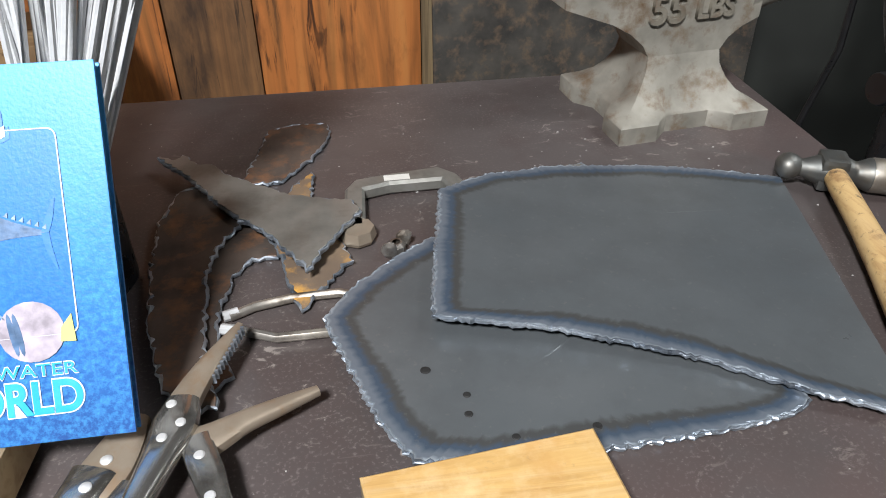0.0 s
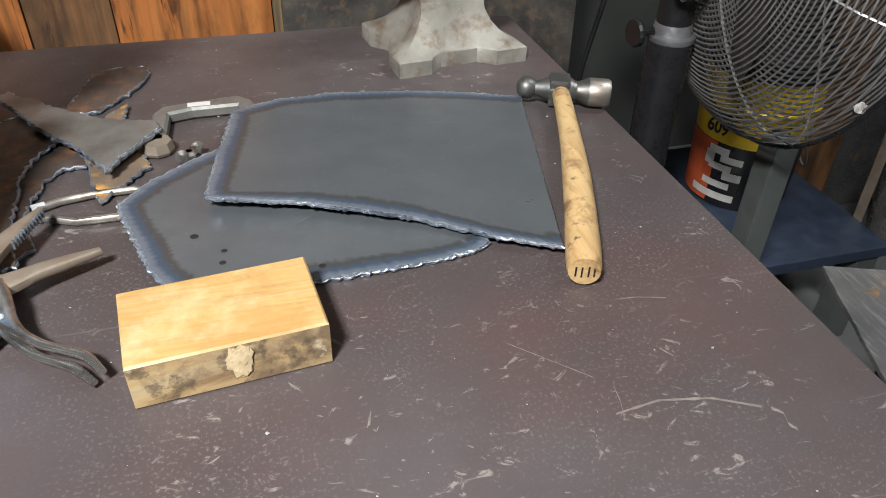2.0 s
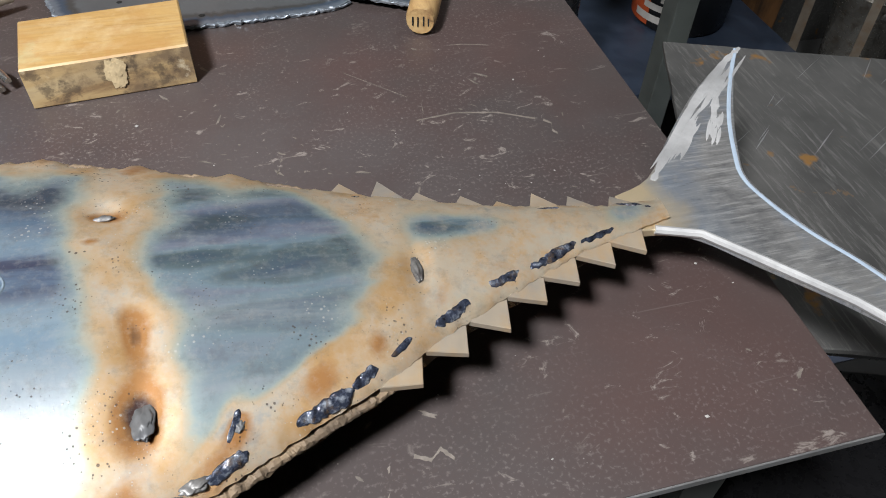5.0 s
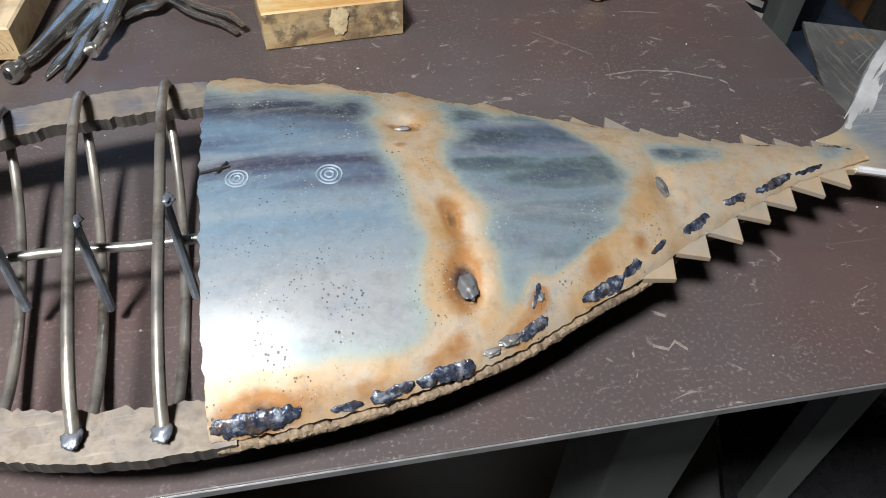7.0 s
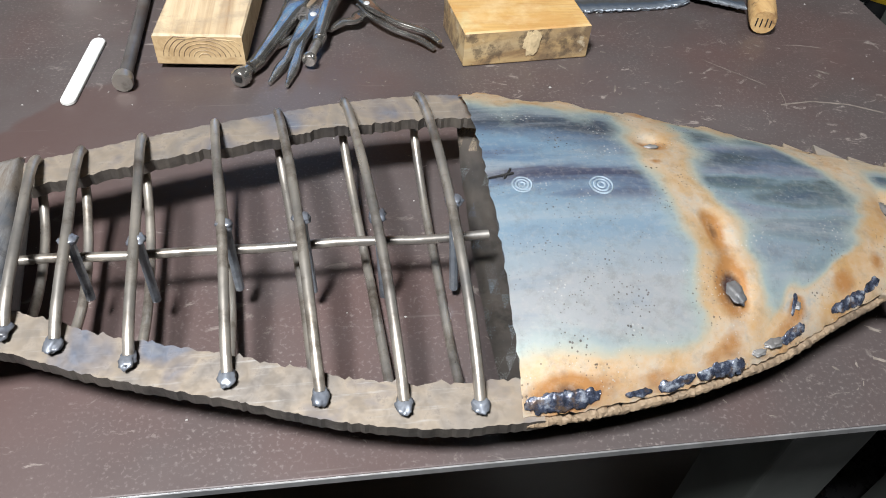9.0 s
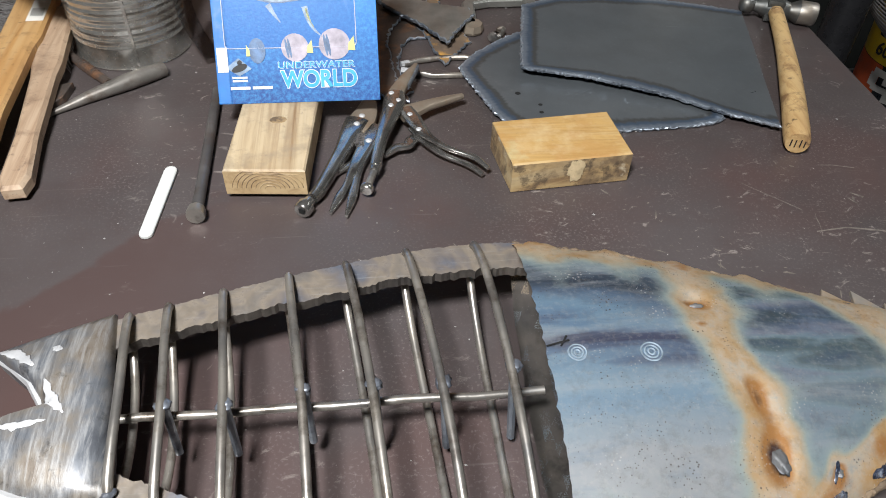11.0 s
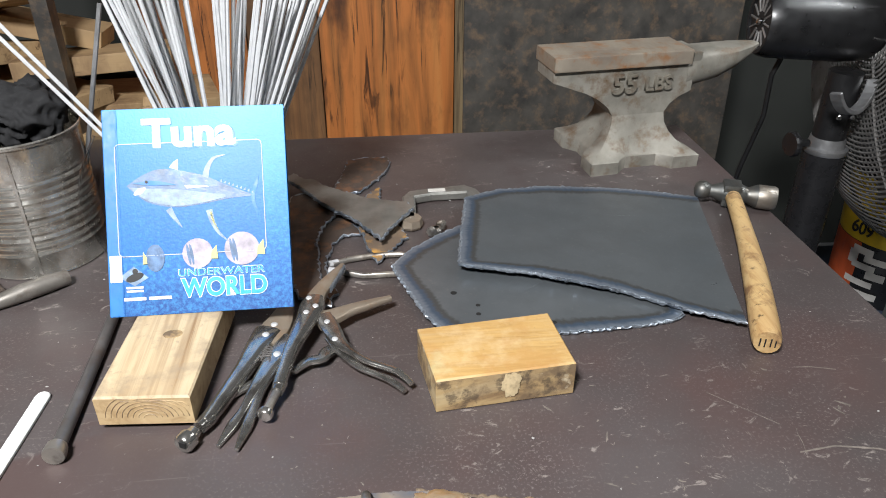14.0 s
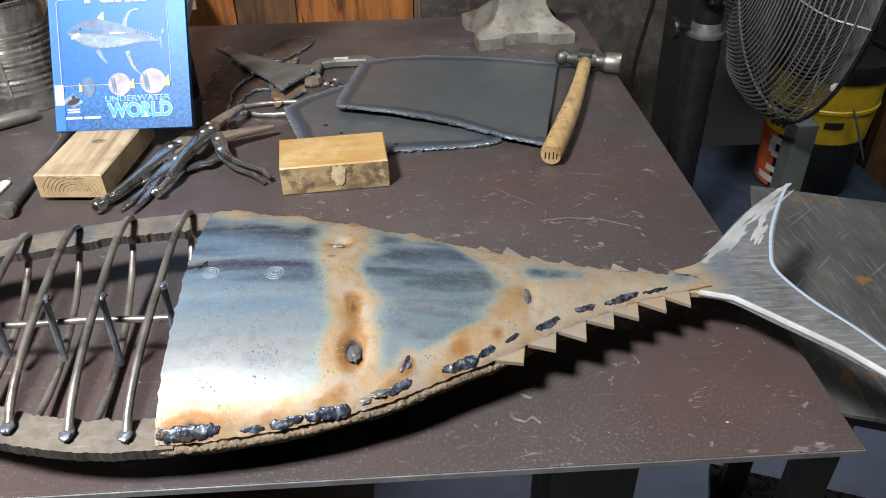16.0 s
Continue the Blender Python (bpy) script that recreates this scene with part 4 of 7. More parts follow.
# runs of slag: from, to, number of beads, size in millimetres
SLAG = (
    ((0.617, 0.0045), (0.659, 0.0075), 9, 6.4), ((0.680, 0.0070), (0.695, 0.0085), 3, 2.6), ((0.704, 0.0105), (0.724, 0.0140), 4, 4.6), ((0.731, 0.0150), (0.739, 0.0170), 2, 4.0), ((0.743, 0.0185), (0.761, 0.0225), 4, 5.8),
    ((0.797, 0.0355), (0.813, 0.0440), 4, 4.8), ((0.808, 0.0520), (0.814, 0.0640), 4, 2.6), ((0.845, 0.0570), (0.872, 0.0680), 6, 5.2), ((0.877, 0.0715), (0.887, 0.0780), 3, 4.4),
    ((0.931, 0.1010), (0.951, 0.1120), 5, 4.8), ((0.971, 0.1220), (0.988, 0.1290), 4, 4.4), ((1.001, 0.1320), (1.033, 0.1450), 7, 4.4), ((1.041, 0.1460), (1.066, 0.1535), 5, 3.0),
    ((1.022, 0.1820), (1.040, 0.1800), 3, 3.0), ((1.080, 0.1780), (1.102, 0.1700), 5, 3.4), ((0.899, 0.2160), (0.908, 0.2130), 2, 2.4), ((0.9, 0.0860), (0.912, 0.0930), 3, 2.2),
)
rnd = random.Random(31)
for (ax, ay), (bx, by), count, mm in SLAG:
    # one fused, crusted run that swells and narrows along its way
    steps, off = 5 * count + 8, rnd.uniform(0, 90)
    reach = 0.0006 * mm / max(0.004, math.hypot(bx - ax, by - ay))
    pts, rs = [], []
    for k in range(steps + 1):
        s = k / steps
        u = -reach + s * (1 + 2 * reach)
        x, y = ax + (bx - ax) * u, ay + (by - ay) * u + 0.0014 * noise.noise((s * count * 0.9, off, 0))
        pts.append((x, y, 0))
        rs.append(0.00078 * mm * max(0.08, (1 - abs(2 * s - 1) ** 3.5)) ** 0.5 * (0.85 + 0.40 * noise.noise((s * count * 0.40, off, 5))))
    bm = tube(pts, rs, 20)
    for v in bm.verts:
        v.co += 0.00030 * mm * noise.noise_vector(v.co * 300 + Vector((off, 0, 0))) + 0.00005 * mm * noise.noise_vector(v.co * 900)
        v.co.z = on_skin(v.co.x, v.co.y) - 0.0008 + 0.62 * v.co.z
    part("slag", bm, M["weld"], fish, smooth="soft")
# silvery tack welds in their scorched dents
for x, y, rx, ry in ((0.768, 0.066, 0.0058, 0.012), (0.926, 0.139, 0.0034, 0.010), (0.748, 0.199, 0.006, 0.0026), (0.742, 0.175, 0.004, 0.003), (0.787, 0.036, 0.008, 0.006), (0.776, 0.030, 0.006, 0.004), (0.813, 0.060, 0.0035, 0.006)):
    part("tack_weld", lump((x, y, on_skin(x, y) - 0.0030), (rx, ry, 0.0019), rnd.uniform(0, 90), 0.34, 4), M["skintack"], fish, smooth="soft")
# pale spark rings and the inked cross
for cx, cy, radii in ((0.6935, 0.1510, (0.0082, 0.0055, 0.0026)), (0.6355, 0.1535, (0.0070, 0.0045, 0.0020))):
    for r in radii:
        part("spark_ring", tube([(cx + r * math.cos(t), cy + r * math.sin(t), on_skin(cx + r * math.cos(t), cy + r * math.sin(t)) - 0.0001) for t in np.linspace(0, 2 * math.pi, 25)], 0.0008, 5), M["ring"], fish)
for a, b in (((0.6125, 0.1595), (0.631, 0.1640)), ((0.6235, 0.1590), (0.6295, 0.1680))):
    pts = [(a[0] + (b[0] - a[0]) * k / 8, a[1] + (b[1] - a[1]) * k / 8) for k in range(9)]
    part("ink_mark", tube([(x, y, on_skin(x, y) + 0.0014) for x, y in pts], 0.0008, 5), M["ink"], fish, "black marker line")

# tail fluke
TAIL = [(1.085, 0.153), (1.105, 0.150), (1.128, 0.139), (1.155, 0.108), (1.195, 0.062), (1.228, 0.012), (1.250, -0.045), (1.256, -0.02), (1.246, 0.035), (1.226, 0.088), (1.206, 0.128),
        (1.193, 0.165), (1.191, 0.190), (1.200, 0.215), (1.219, 0.255), (1.248, 0.305), (1.279, 0.353), (1.250, 0.333), (1.200, 0.292), (1.155, 0.245), (1.117, 0.203), (1.085, 0.190)]
part("tail", prism(eased(TAIL[:7], 4) + eased(TAIL[7:17], 4) + eased(TAIL[17:], 4), 0.950, 0.957, 0.0008), M["fluke"], fish, "ground bare steel tail")
lead = [(1.117, 0.200), (1.155, 0.241), (1.200, 0.287), (1.247, 0.329), (1.277, 0.351)]
LOW = Matrix.Translation((0, 0, 0.957)) @ Matrix.Diagonal((1, 1, 0.14, 1)) @ Matrix.Translation((0, 0, -0.957))
part("ground_edge", tube([(x + 0.002, y - 0.001, 0.957) for x, y in eased(lead, 8)], [0.0012 + 0.0026 * math.sin(math.pi * (k + 3) / 37) + 0.0018 * noise.noise((k * 0.7, 1, 0)) for k in range(33)], 8, LOW), M["bright"], fish, "bright ground leading edge", smooth=True)
# long grinder strokes beside the leading edge
rnd = random.Random(31)
for a, b, wide, count in (((1.130, 0.209), (1.262, 0.335), 0.0085, 26), ((1.183, 0.230), (1.224, 0.288), 0.0060, 18)):
    a, b = Vector((*a, 0)), Vector((*b, 0))
    along = (b - a).normalized()
    across = Vector((along.y, -along.x, 0))
    for k in range(count):
        length = rnd.uniform(0.15, 0.42) * (b - a).length
        mid = a + (b - a) * rnd.uniform(0.12, 0.88) + across * wide * rnd.uniform(-0.6, 1.0) + Vector((0, 0, 0.9571))
        turn = along + across * rnd.uniform(-0.05, 0.05)
        part("grinder_stroke", tube([mid + turn * length * (q - 0.5) for q in (0, 0.2, 0.5, 0.8, 1)], [0.0002, 0.0011, rnd.uniform(0.0012, 0.0024), 0.0012, 0.0002], 6, LOW), M["bright"], fish, smooth=True)
part("ground_edge", tube([(x, y, 0.9565) for x, y in ((1.098, 0.152), (1.128, 0.141), (1.156, 0.110), (1.196, 0.064), (1.228, 0.014))], 0.0032, 8), M["bright"], fish, smooth=True)
part("chalk_line", tube([(x - 0.003, y, 0.9575) for x, y in eased(((1.277, 0.349), (1.246, 0.304), (1.217, 0.255), (1.198, 0.213), (1.190, 0.188), (1.193, 0.163), (1.205, 0.127), (1.225, 0.087), (1.244, 0.036)))], 0.0017, 6, LOW), M["bluewhite"], fish, "pale blue edge line", smooth=True)

# head: two domed plates joined at the rim, mouth ground bright
HEAD = [(0.178, 0.215), (0.205, 0.226), (0.235, 0.237), (0.268, 0.249), (0.275, 0.197), (0.283, 0.139), (0.291, 0.084), (0.262, 0.083), (0.23, 0.092), (0.204, 0.103), (0.176, 0.117), (0.166, 0.133), (0.182, 0.145), (0.205, 0.151), (0.231, 0.156), (0.226, 0.17), (0.214, 0.187), (0.196, 0.201)]


def dome(outline, centre, h, base):
    bm = bmesh.new()
    rings = []
    for k, up in ((1.0, 0.0), (0.97, 0.35), (0.85, 0.72), (0.6, 0.94), (0.3, 1.0)):
        rings.append([bm.verts.new((centre[0] + (x - centre[0]) * k, centre[1] + (y - centre[1]) * k, base(centre[1] + (y - centre[1]) * k) + h * up)) for x, y in outline])
    for a, b in zip(rings, rings[1:]):
        for i in range(len(a)):
            bm.faces.new((a[i], a[(i + 1) % len(a)], b[(i + 1) % len(a)], b[i]))
    bm.faces.new(rings[-1])
    return bm


head = joined(dome(HEAD, (0.258, 0.165), 0.016, lambda y: rim(0.23, y)), dome(HEAD, (0.258, 0.165), -0.030, lambda y: rim(0.23, y) - 0.006))
bmesh.ops.recalc_face_normals(head, faces=head.faces)
shell = BVHTree.FromBMesh(head)
part("head", head, M["headsteel"], fish, "ground steel head with open mouth", smooth=True)
rimline = lambda pts: [(x, y, rim(x, y) - 0.002) for x, y in pts]
part("ground_edge", tube(rimline(((0.176, 0.219), (0.196, 0.206), (0.214, 0.191), (0.226, 0.173), (0.231, 0.159), (0.205, 0.154), (0.182, 0.148), (0.167, 0.135))), (0.004, 0.005, 0.006, 0.006, 0.007, 0.005, 0.005, 0.004), 8), M["bright"], fish, "bright ground mouth edge", smooth=True)
part("ground_edge", tube(rimline(((0.168, 0.132), (0.178, 0.117), (0.204, 0.102), (0.230, 0.091), (0.262, 0.083), (0.289, 0.083))), (0.005, 0.008, 0.009, 0.009, 0.009, 0.006), 8), M["bright"], fish, smooth=True)

# bright patches ground into the head round the mouth
for line, r in ((((0.184, 0.214), (0.202, 0.207), (0.219, 0.194)), 0.0052), (((0.229, 0.210), (0.237, 0.208)), 0.0036), (((0.230, 0.181), (0.238, 0.164), (0.251, 0.150)), 0.0050), (((0.196, 0.143), (0.218, 0.142), (0.240, 0.146)), 0.0036)):
    way = np.array(line)
    pts, rs = [], []
    for k in range(17):
        t = k / 16
        x, y = (float(np.interp(t * (len(way) - 1), range(len(way)), way[:, c])) for c in (0, 1))
        pts.append((x, y + 0.0012 * noise.noise((k * 0.6, x * 90, 0)), 0))
        rs.append(r * max(0.15, 1 - abs(2 * t - 1) ** 2.5) * (0.85 + 0.6 * noise.noise((k * 0.7, way[0, 1] * 90, 3))))
    bm = tube(pts, rs, 10)
    for v in bm.verts:
        struck = shell.ray_cast(Vector((v.co.x, v.co.y, 2.0)), Vector((0, 0, -1)))[0]
        v.co.z = (struck.z if struck else rim(0.23, v.co.y)) + 0.0002 + 0.12 * v.co.z
    part("ground_patch", bm, M["bright"], fish, smooth="soft")

# ---- timber blocks ----


def block(name, corners, z0, z1, bevel, mat, side_mat, label):
    ob = part(name, prism(corners, z0, z1, bevel), mat, None)
    ob.data.materials.append(side_mat)
    for f in ob.data.polygons:
        f.material_index = 0 if abs(f.normal.z) > 0.5 else 1
    return tagged(ob, label, "wood block")


yellow_block = block("wood_block", [(0.647, 0.470), (0.791, 0.483), (0.783, 0.571), (0.636, 0.557)], TOP, TOP + 0.0415, 0.0016, M["maple"], M["mapleside"], "yellowed wood block with dirty glue-stained sides")
part("glue_patch", lump((0.723, 0.4765, TOP + 0.024), (0.010, 0.0010, 0.014), 17, 0.5, 4), M["glue"], yellow_block, "pale dried glue patch")
PINE = TOP + 0.0060
tagged(part("steel_shim", box(0.350, 0.400, 0.500, 0.640, TOP, PINE - 0.0003, 0.001), M["rusty"]), "dark steel offcut under the pine block", "metal scrap")
pine_block = block("wood_block", [(0.322, 0.481), (0.413, 0.474), (0.428, 0.655), (0.336, 0.663)], PINE, PINE + 0.0360, 0.002, M["pine"], M["pineend"], "pine two-by-four offcut under the book")
part("knot", lathe([(0.010, 0), (0.008, 0.0006), (0.005, 0.0003), (0, 0.0005)], 16, Matrix.Translation((0.378, 0.575, PINE + 0.0358)) @ Matrix.Diagonal((1.1, 0.8, 1, 1))), M["mapleside"], pine_block, "dark knot")
for i in range(8):
    r = 0.006 + 0.0052 * i
    pts = [(0.372 + r * math.cos(a), 0.4773 - 0.077 * r * math.cos(a) - 0.0002, PINE + 0.010 + r * 0.75 * math.sin(a)) for a in np.linspace(0.05, 3.1, 16)]
    pts = [p for p in pts if 0.3245 < p[0] < 0.4110 and PINE + 0.002 < p[2] < PINE + 0.0340]
    if len(pts) > 2:
        part("growth_ring", tube(pts, 0.0005, 4), M["mapleside"], pine_block)

# ---- the picture book ----
book = thing("picture_book", (0.407, 0.612, PINE + 0.035), "blue hardcover picture book about fish leaning on the rods", "book")
BOOK = pose(0.4045, 0.6110, PINE + 0.0366, 58, 0, 0)


def make_cover(name, a, b, c, scale):
    m = Mat(name, rough=0.42, spec=0.3)
    k = m.noise(scale, 5)
    g = m.t.nodes.new("ShaderNodeSeparateXYZ")
    m.wire(m.co, g.inputs[0])
    up = m.calc("ADD", m.calc("MULTIPLY", m.calc("SUBTRACT", g.outputs[2], 0.94), 5.0), m.calc("MULTIPLY", m.calc("SUBTRACT", k, 0.5), 0.35))
    col = m.ramp(up, (0.0, a), (0.45, b), (1.0, c))
    m.colour(m.mix(m.ramp(m.noise(240, 5, 0.7), (0.42, 0.0), (0.68, 0.55)), col, c))
    m.bump(m.noise(420, 3), 0.28, 0.0006)
    return m.m


M["cover"] = make_cover("blue_cover", (0.014, 0.060, 0.22), (0.016, 0.155, 0.46), (0.060, 0.31, 0.64), 22)
M["coverdeep"] = make_cover("deep_blue_panel", (0.012, 0.10, 0.36), (0.014, 0.13, 0.40), (0.036, 0.21, 0.52), 14)
M["spine"] = make_plain("spine_cloth", (0.015, 0.17, 0.52), 0.45, vary=0.2, scale=60)
M["title"] = make_plain("title_print", (0.62, 0.63, 0.72), 0.35, vary=0.12, scale=40)
M["cyan"] = make_plain("cyan_print", (0.03, 0.36, 0.58), 0.35, vary=0.15, scale=40)
M["greyfish"] = make_plain("silver_print", (0.10, 0.20, 0.38), 0.4, vary=0.6, scale=110)
M["palefish"] = make_plain("cream_print", (0.44, 0.39, 0.46), 0.4, vary=0.5, scale=80)
M["sunprint"] = make_plain("yellow_print", (0.62, 0.60, 0.20), 0.4, vary=0.2)


def flat(outline, z, name, mat, label="", rise=0.0003):
    return part(name, prism(outline, z, z + rise, 0, BOOK), mat, book, label)


def oval(cx, cy, rx, ry, n=20, lean=0.0, tip=0.0):
    pts = []
    for i in range(n):
        a = 2 * math.pi * i / n
        x, y = rx * math.cos(a), ry * math.sin(a) * (1 - tip * abs(math.cos(a)))
        pts.append((cx + x * math.cos(lean) - y * math.sin(lean), cy + x * math.sin(lean) + y * math.cos(lean)))
    return pts


W, H = 0.195, 0.228
part("front_cover", box(-W / 2, W / 2, 0, H, -0.0025, 0, 0.0006, BOOK), M["cover"], book)
part("back_cover", box(-W / 2, W / 2, 0, H, -0.0120, -0.0095, 0.0006, BOOK), M["cover"], book)
part("spine", box(-W / 2 - 0.002, -W / 2 + 0.001, 0, H, -0.0122, 0.0002, 0.001, BOOK), M["spine"], book)
part("pages", box(-W / 2 + 0.002, W / 2 - 0.004, 0.003, H - 0.003, -0.0094, -0.0026, 0, BOOK), M["paper"], book)
flat([(-W / 2 + 0.0005, 0.001), (-W / 2 + 0.0125, 0.001), (-W / 2 + 0.0125, H - 0.001), (-W / 2 + 0.0005, H - 0.001)], 0.0001, "spine_band", M["spine"])
part("hinge_groove", tube([BOOK @ Vector((-W / 2 + 0.0135, 0.001, 0.0001)), BOOK @ Vector((-W / 2 + 0.0135, H - 0.001, 0.0001))], 0.0006, 6), M["coverdeep"], book)
PX0, PX1, PY0, PY1 = -0.087, 0.0712, 0.0655, 0.1892
panel = arc(PX1 - 0.005, PY1 - 0.005, 0.005, 0, 90, 4) + arc(PX0 + 0.005, PY1 - 0.005, 0.005, 90, 180, 4) + arc(PX0 + 0.005, PY0 + 0.005, 0.005, 180, 270, 4) + arc(PX1 - 0.005, PY0 + 0.005, 0.005, 270, 360, 4)
flat(panel, 0.0001, "picture_panel", M["coverdeep"])
part("panel_border", tube([BOOK @ Vector((x, y, 0.0005)) for x, y in panel + panel[:1]], 0.0005, 5), M["title"], book)
# plain shapes stand for the pictured fish
M["silver"] = make_plain("pale_silver_print", (0.24, 0.35, 0.50), 0.4, vary=0.6, scale=160)
body = eased(((-0.076, 0.1430), (-0.058, 0.1545), (-0.036, 0.1605), (0.002, 0.1530), (0.0206, 0.1450), (0.0420, 0.1350), (0.0586, 0.1285)), 4) + eased(((0.0586, 0.1262), (0.0364, 0.1250), (0.002, 0.1195), (-0.0267, 0.1175), (-0.0534, 0.1240), (-0.068, 0.1350), (-0.076, 0.1430)), 4)[:-1]
flat(body[:-1], 0.0005, "pictured_shape", M["greyfish"], "printed silver-blue spindle shape")
belly = eased(((-0.074, 0.1415), (-0.055, 0.1395), (-0.030, 0.1380), (0.004, 0.1330), (0.030, 0.1290)), 4) + eased(((0.030, 0.1262), (0.000, 0.1205), (-0.0267, 0.1188), (-0.0520, 0.1252), (-0.067, 0.1350)), 4)
flat(belly, 0.0009, "pictured_shape", M["silver"])
flat(eased(((-0.070, 0.1455), (-0.050, 0.1480), (-0.034, 0.1455), (-0.022, 0.1420)), 4) + [(-0.034, 0.1420), (-0.052, 0.1425)], 0.0011, "pictured_shape", M["spine"])
flat(oval(-0.062, 0.1365, 0.0075, 0.0034, 18, 0.5, 0.3), 0.0012, "pictured_shape", M["title"])
flat(oval(-0.0545, 0.1465, 0.0017, 0.0017, 10), 0.0016, "pictured_shape", M["ink"])
flat([(-0.014, 0.1415), (0.010, 0.1400), (0.012, 0.1385), (-0.012, 0.1375)], 0.0013, "pictured_shape", M["title"])
for k in range(9):
    x, y = 0.024 + 0.0042 * k, 0.1440 - 0.0017 * k
    flat([(x, y), (x + 0.0026, y + 0.0022), (x + 0.0024, y - 0.0012)], 0.0008, "pictured_shape", M["silver"])


def fin(points, widths, mat):
    """A printed tapering stroke on the cover."""
    pts = eased([(*p, w) for p, w in zip(points, widths)], 5)
    left, right = [], []
    for i, (x, y, w) in enumerate(pts):
        a, b = pts[max(i - 1, 0)], pts[min(i + 1, len(pts) - 1)]
        dx, dy = b[0] - a[0], b[1] - a[1]
        k = math.hypot(dx, dy)
        left.append((x - dy / k * w, y + dx / k * w))
        right.append((x + dy / k * w, y - dx / k * w))
    flat(left + right[::-1], 0.0006, "pictured_shape", mat)


fin(((0.0085, 0.1490), (0.0120, 0.1610), (0.0190, 0.1705), (0.0313, 0.1735)), (0.0036, 0.0026, 0.0016, 0.0004), M["silver"])
fin(((0.0110, 0.1130), (0.0145, 0.0990), (0.0205, 0.0870), (0.0305, 0.0773)), (0.0036, 0.0026, 0.0016, 0.0004), M["silver"])
fin(((0.0125, 0.1110), (0.0155, 0.0990), (0.0210, 0.0885)), (0.0012, 0.0010, 0.0004), M["sunprint"])
fin(((-0.0322, 0.1160), (-0.0265, 0.1060), (-0.0188, 0.0950)), (0.0036, 0.0022, 0.0005), M["silver"])
fin(((-0.0250, 0.1600), (-0.0225, 0.1665), (-0.0200, 0.1700)), (0.0050, 0.0026, 0.0005), M["sunprint"])
fin(((0.0590, 0.1275), (0.0625, 0.1370), (0.0660, 0.1480)), (0.0022, 0.0020, 0.0005), M["spine"])
fin(((0.0590, 0.1275), (0.0605, 0.1170), (0.0640, 0.1050)), (0.0022, 0.0018, 0.0005), M["spine"])
for cx, cy, rx, ry, mat, side in ((-0.0490, 0.0625, 0.0100, 0.0150, M["greyfish"], -1), (-0.0035, 0.0655, 0.0165, 0.0165, M["palefish"], 1), (0.0445, 0.0685, 0.0190, 0.0185, M["palefish"], 1)):
    flat(oval(cx, cy, rx, ry, 22), 0.0006, "pictured_shape", mat, "printed pale oval shape")
    for k in (-0.45, 0.1):
        flat(oval(cx - side * rx * 0.42 + k * 0.006, cy - 0.001, rx * 0.10, ry * 0.72, 12, 0.15), 0.0008, "pictured_shape", M["greyfish"])
    tail = [(cx + side * rx * 0.90, cy + 0.001), (cx + side * rx * 1.25, cy + ry * 0.50), (cx + side * rx * 1.32, cy - ry * 0.42), (cx + side * rx * 0.85, cy - ry * 0.40)]
    flat(tail, 0.0010, "pictured_shape", M["sunprint"])
# printed words, with a dark underlay


def printed(text, x0, x1, y0, y1, z, mat, name, bold=0.0, grow=0.0, label=""):
    """Words on the cover, stretched to fill a box of the cover's plane."""
    ob = letters(text, 0.03, mat, name, book, Matrix(), 0.0001, bold=bold, label=label)
    xs, ys = [v.co.x for v in ob.data.vertices], [v.co.y for v in ob.data.vertices]
    kx, ky = (x1 - x0 + 2 * grow) / (max(xs) - min(xs)), (y1 - y0 + 2 * grow) / (max(ys) - min(ys))
    ob.data.transform(BOOK @ Matrix.Translation((x0 - grow - min(xs) * kx, y0 - grow - min(ys) * ky, z)) @ Matrix.Diagonal((kx, ky, 1, 1)))
    return ob


printed("Tuna", -0.0570, 0.0450, 0.1828, 0.2160, 0.0006, M["spine"], "title_shadow", 0.0013, 0.0008)
printed("Tuna", -0.0575, 0.0435, 0.1838, 0.2165, 0.0010, M["title"], "title", 0.0011, label="white printed title")
printed("UNDERWATER", -0.0248, 0.0683, 0.0412, 0.0485, 0.0006, M["title"], "series_shadow", 0.0009, 0.0006)
printed("UNDERWATER", -0.0248, 0.0683, 0.0412, 0.0485, 0.0010, M["cyan"], "series_line", 0.0002)
printed("WORLD", -0.0228, 0.0698, 0.0175, 0.0385, 0.0006, M["title"], "series_shadow", 0.0018, 0.0009)
printed("WORLD", -0.0228, 0.0698, 0.0175, 0.0385, 0.0010, M["cyan"], "series_line", 0.0009, label="cyan printed word")
for x0, x1 in ((-0.084, -0.0605), (-0.0575, -0.0336)):
    flat([(x0, 0.0170), (x1, 0.0170), (x1, 0.0205), (x0, 0.0205)], 0.0004, "print_bar", M["title"])
flat([(-0.0722, 0.0545), (-0.0570, 0.0415), (-0.0720, 0.0330), (-0.0880, 0.0430)], 0.0004, "emblem", M["silver"], "pale diamond emblem")
flat(oval(-0.0715, 0.0425, 0.0100, 0.0042, 14, 0.35), 0.0008, "emblem_mark", M["ink"])
flat(oval(-0.0710, 0.0490, 0.0030, 0.0030, 12), 0.0008, "emblem_mark", M["ink"])
for y in (0.0300, 0.0262):
    flat([(-0.081, y), (-0.063, y), (-0.063, y + 0.0024), (-0.081, y + 0.0024)], 0.0004, "print_bar", M["title"])
flat([(-W / 2 + 0.0002, 0.038), (-W / 2 + 0.0128, 0.038), (-W / 2 + 0.0128, 0.067), (-W / 2 + 0.0002, 0.067)], 0.0005, "spine_label", M["paper"], "white paper label")

# ---- torch-cut plates ----


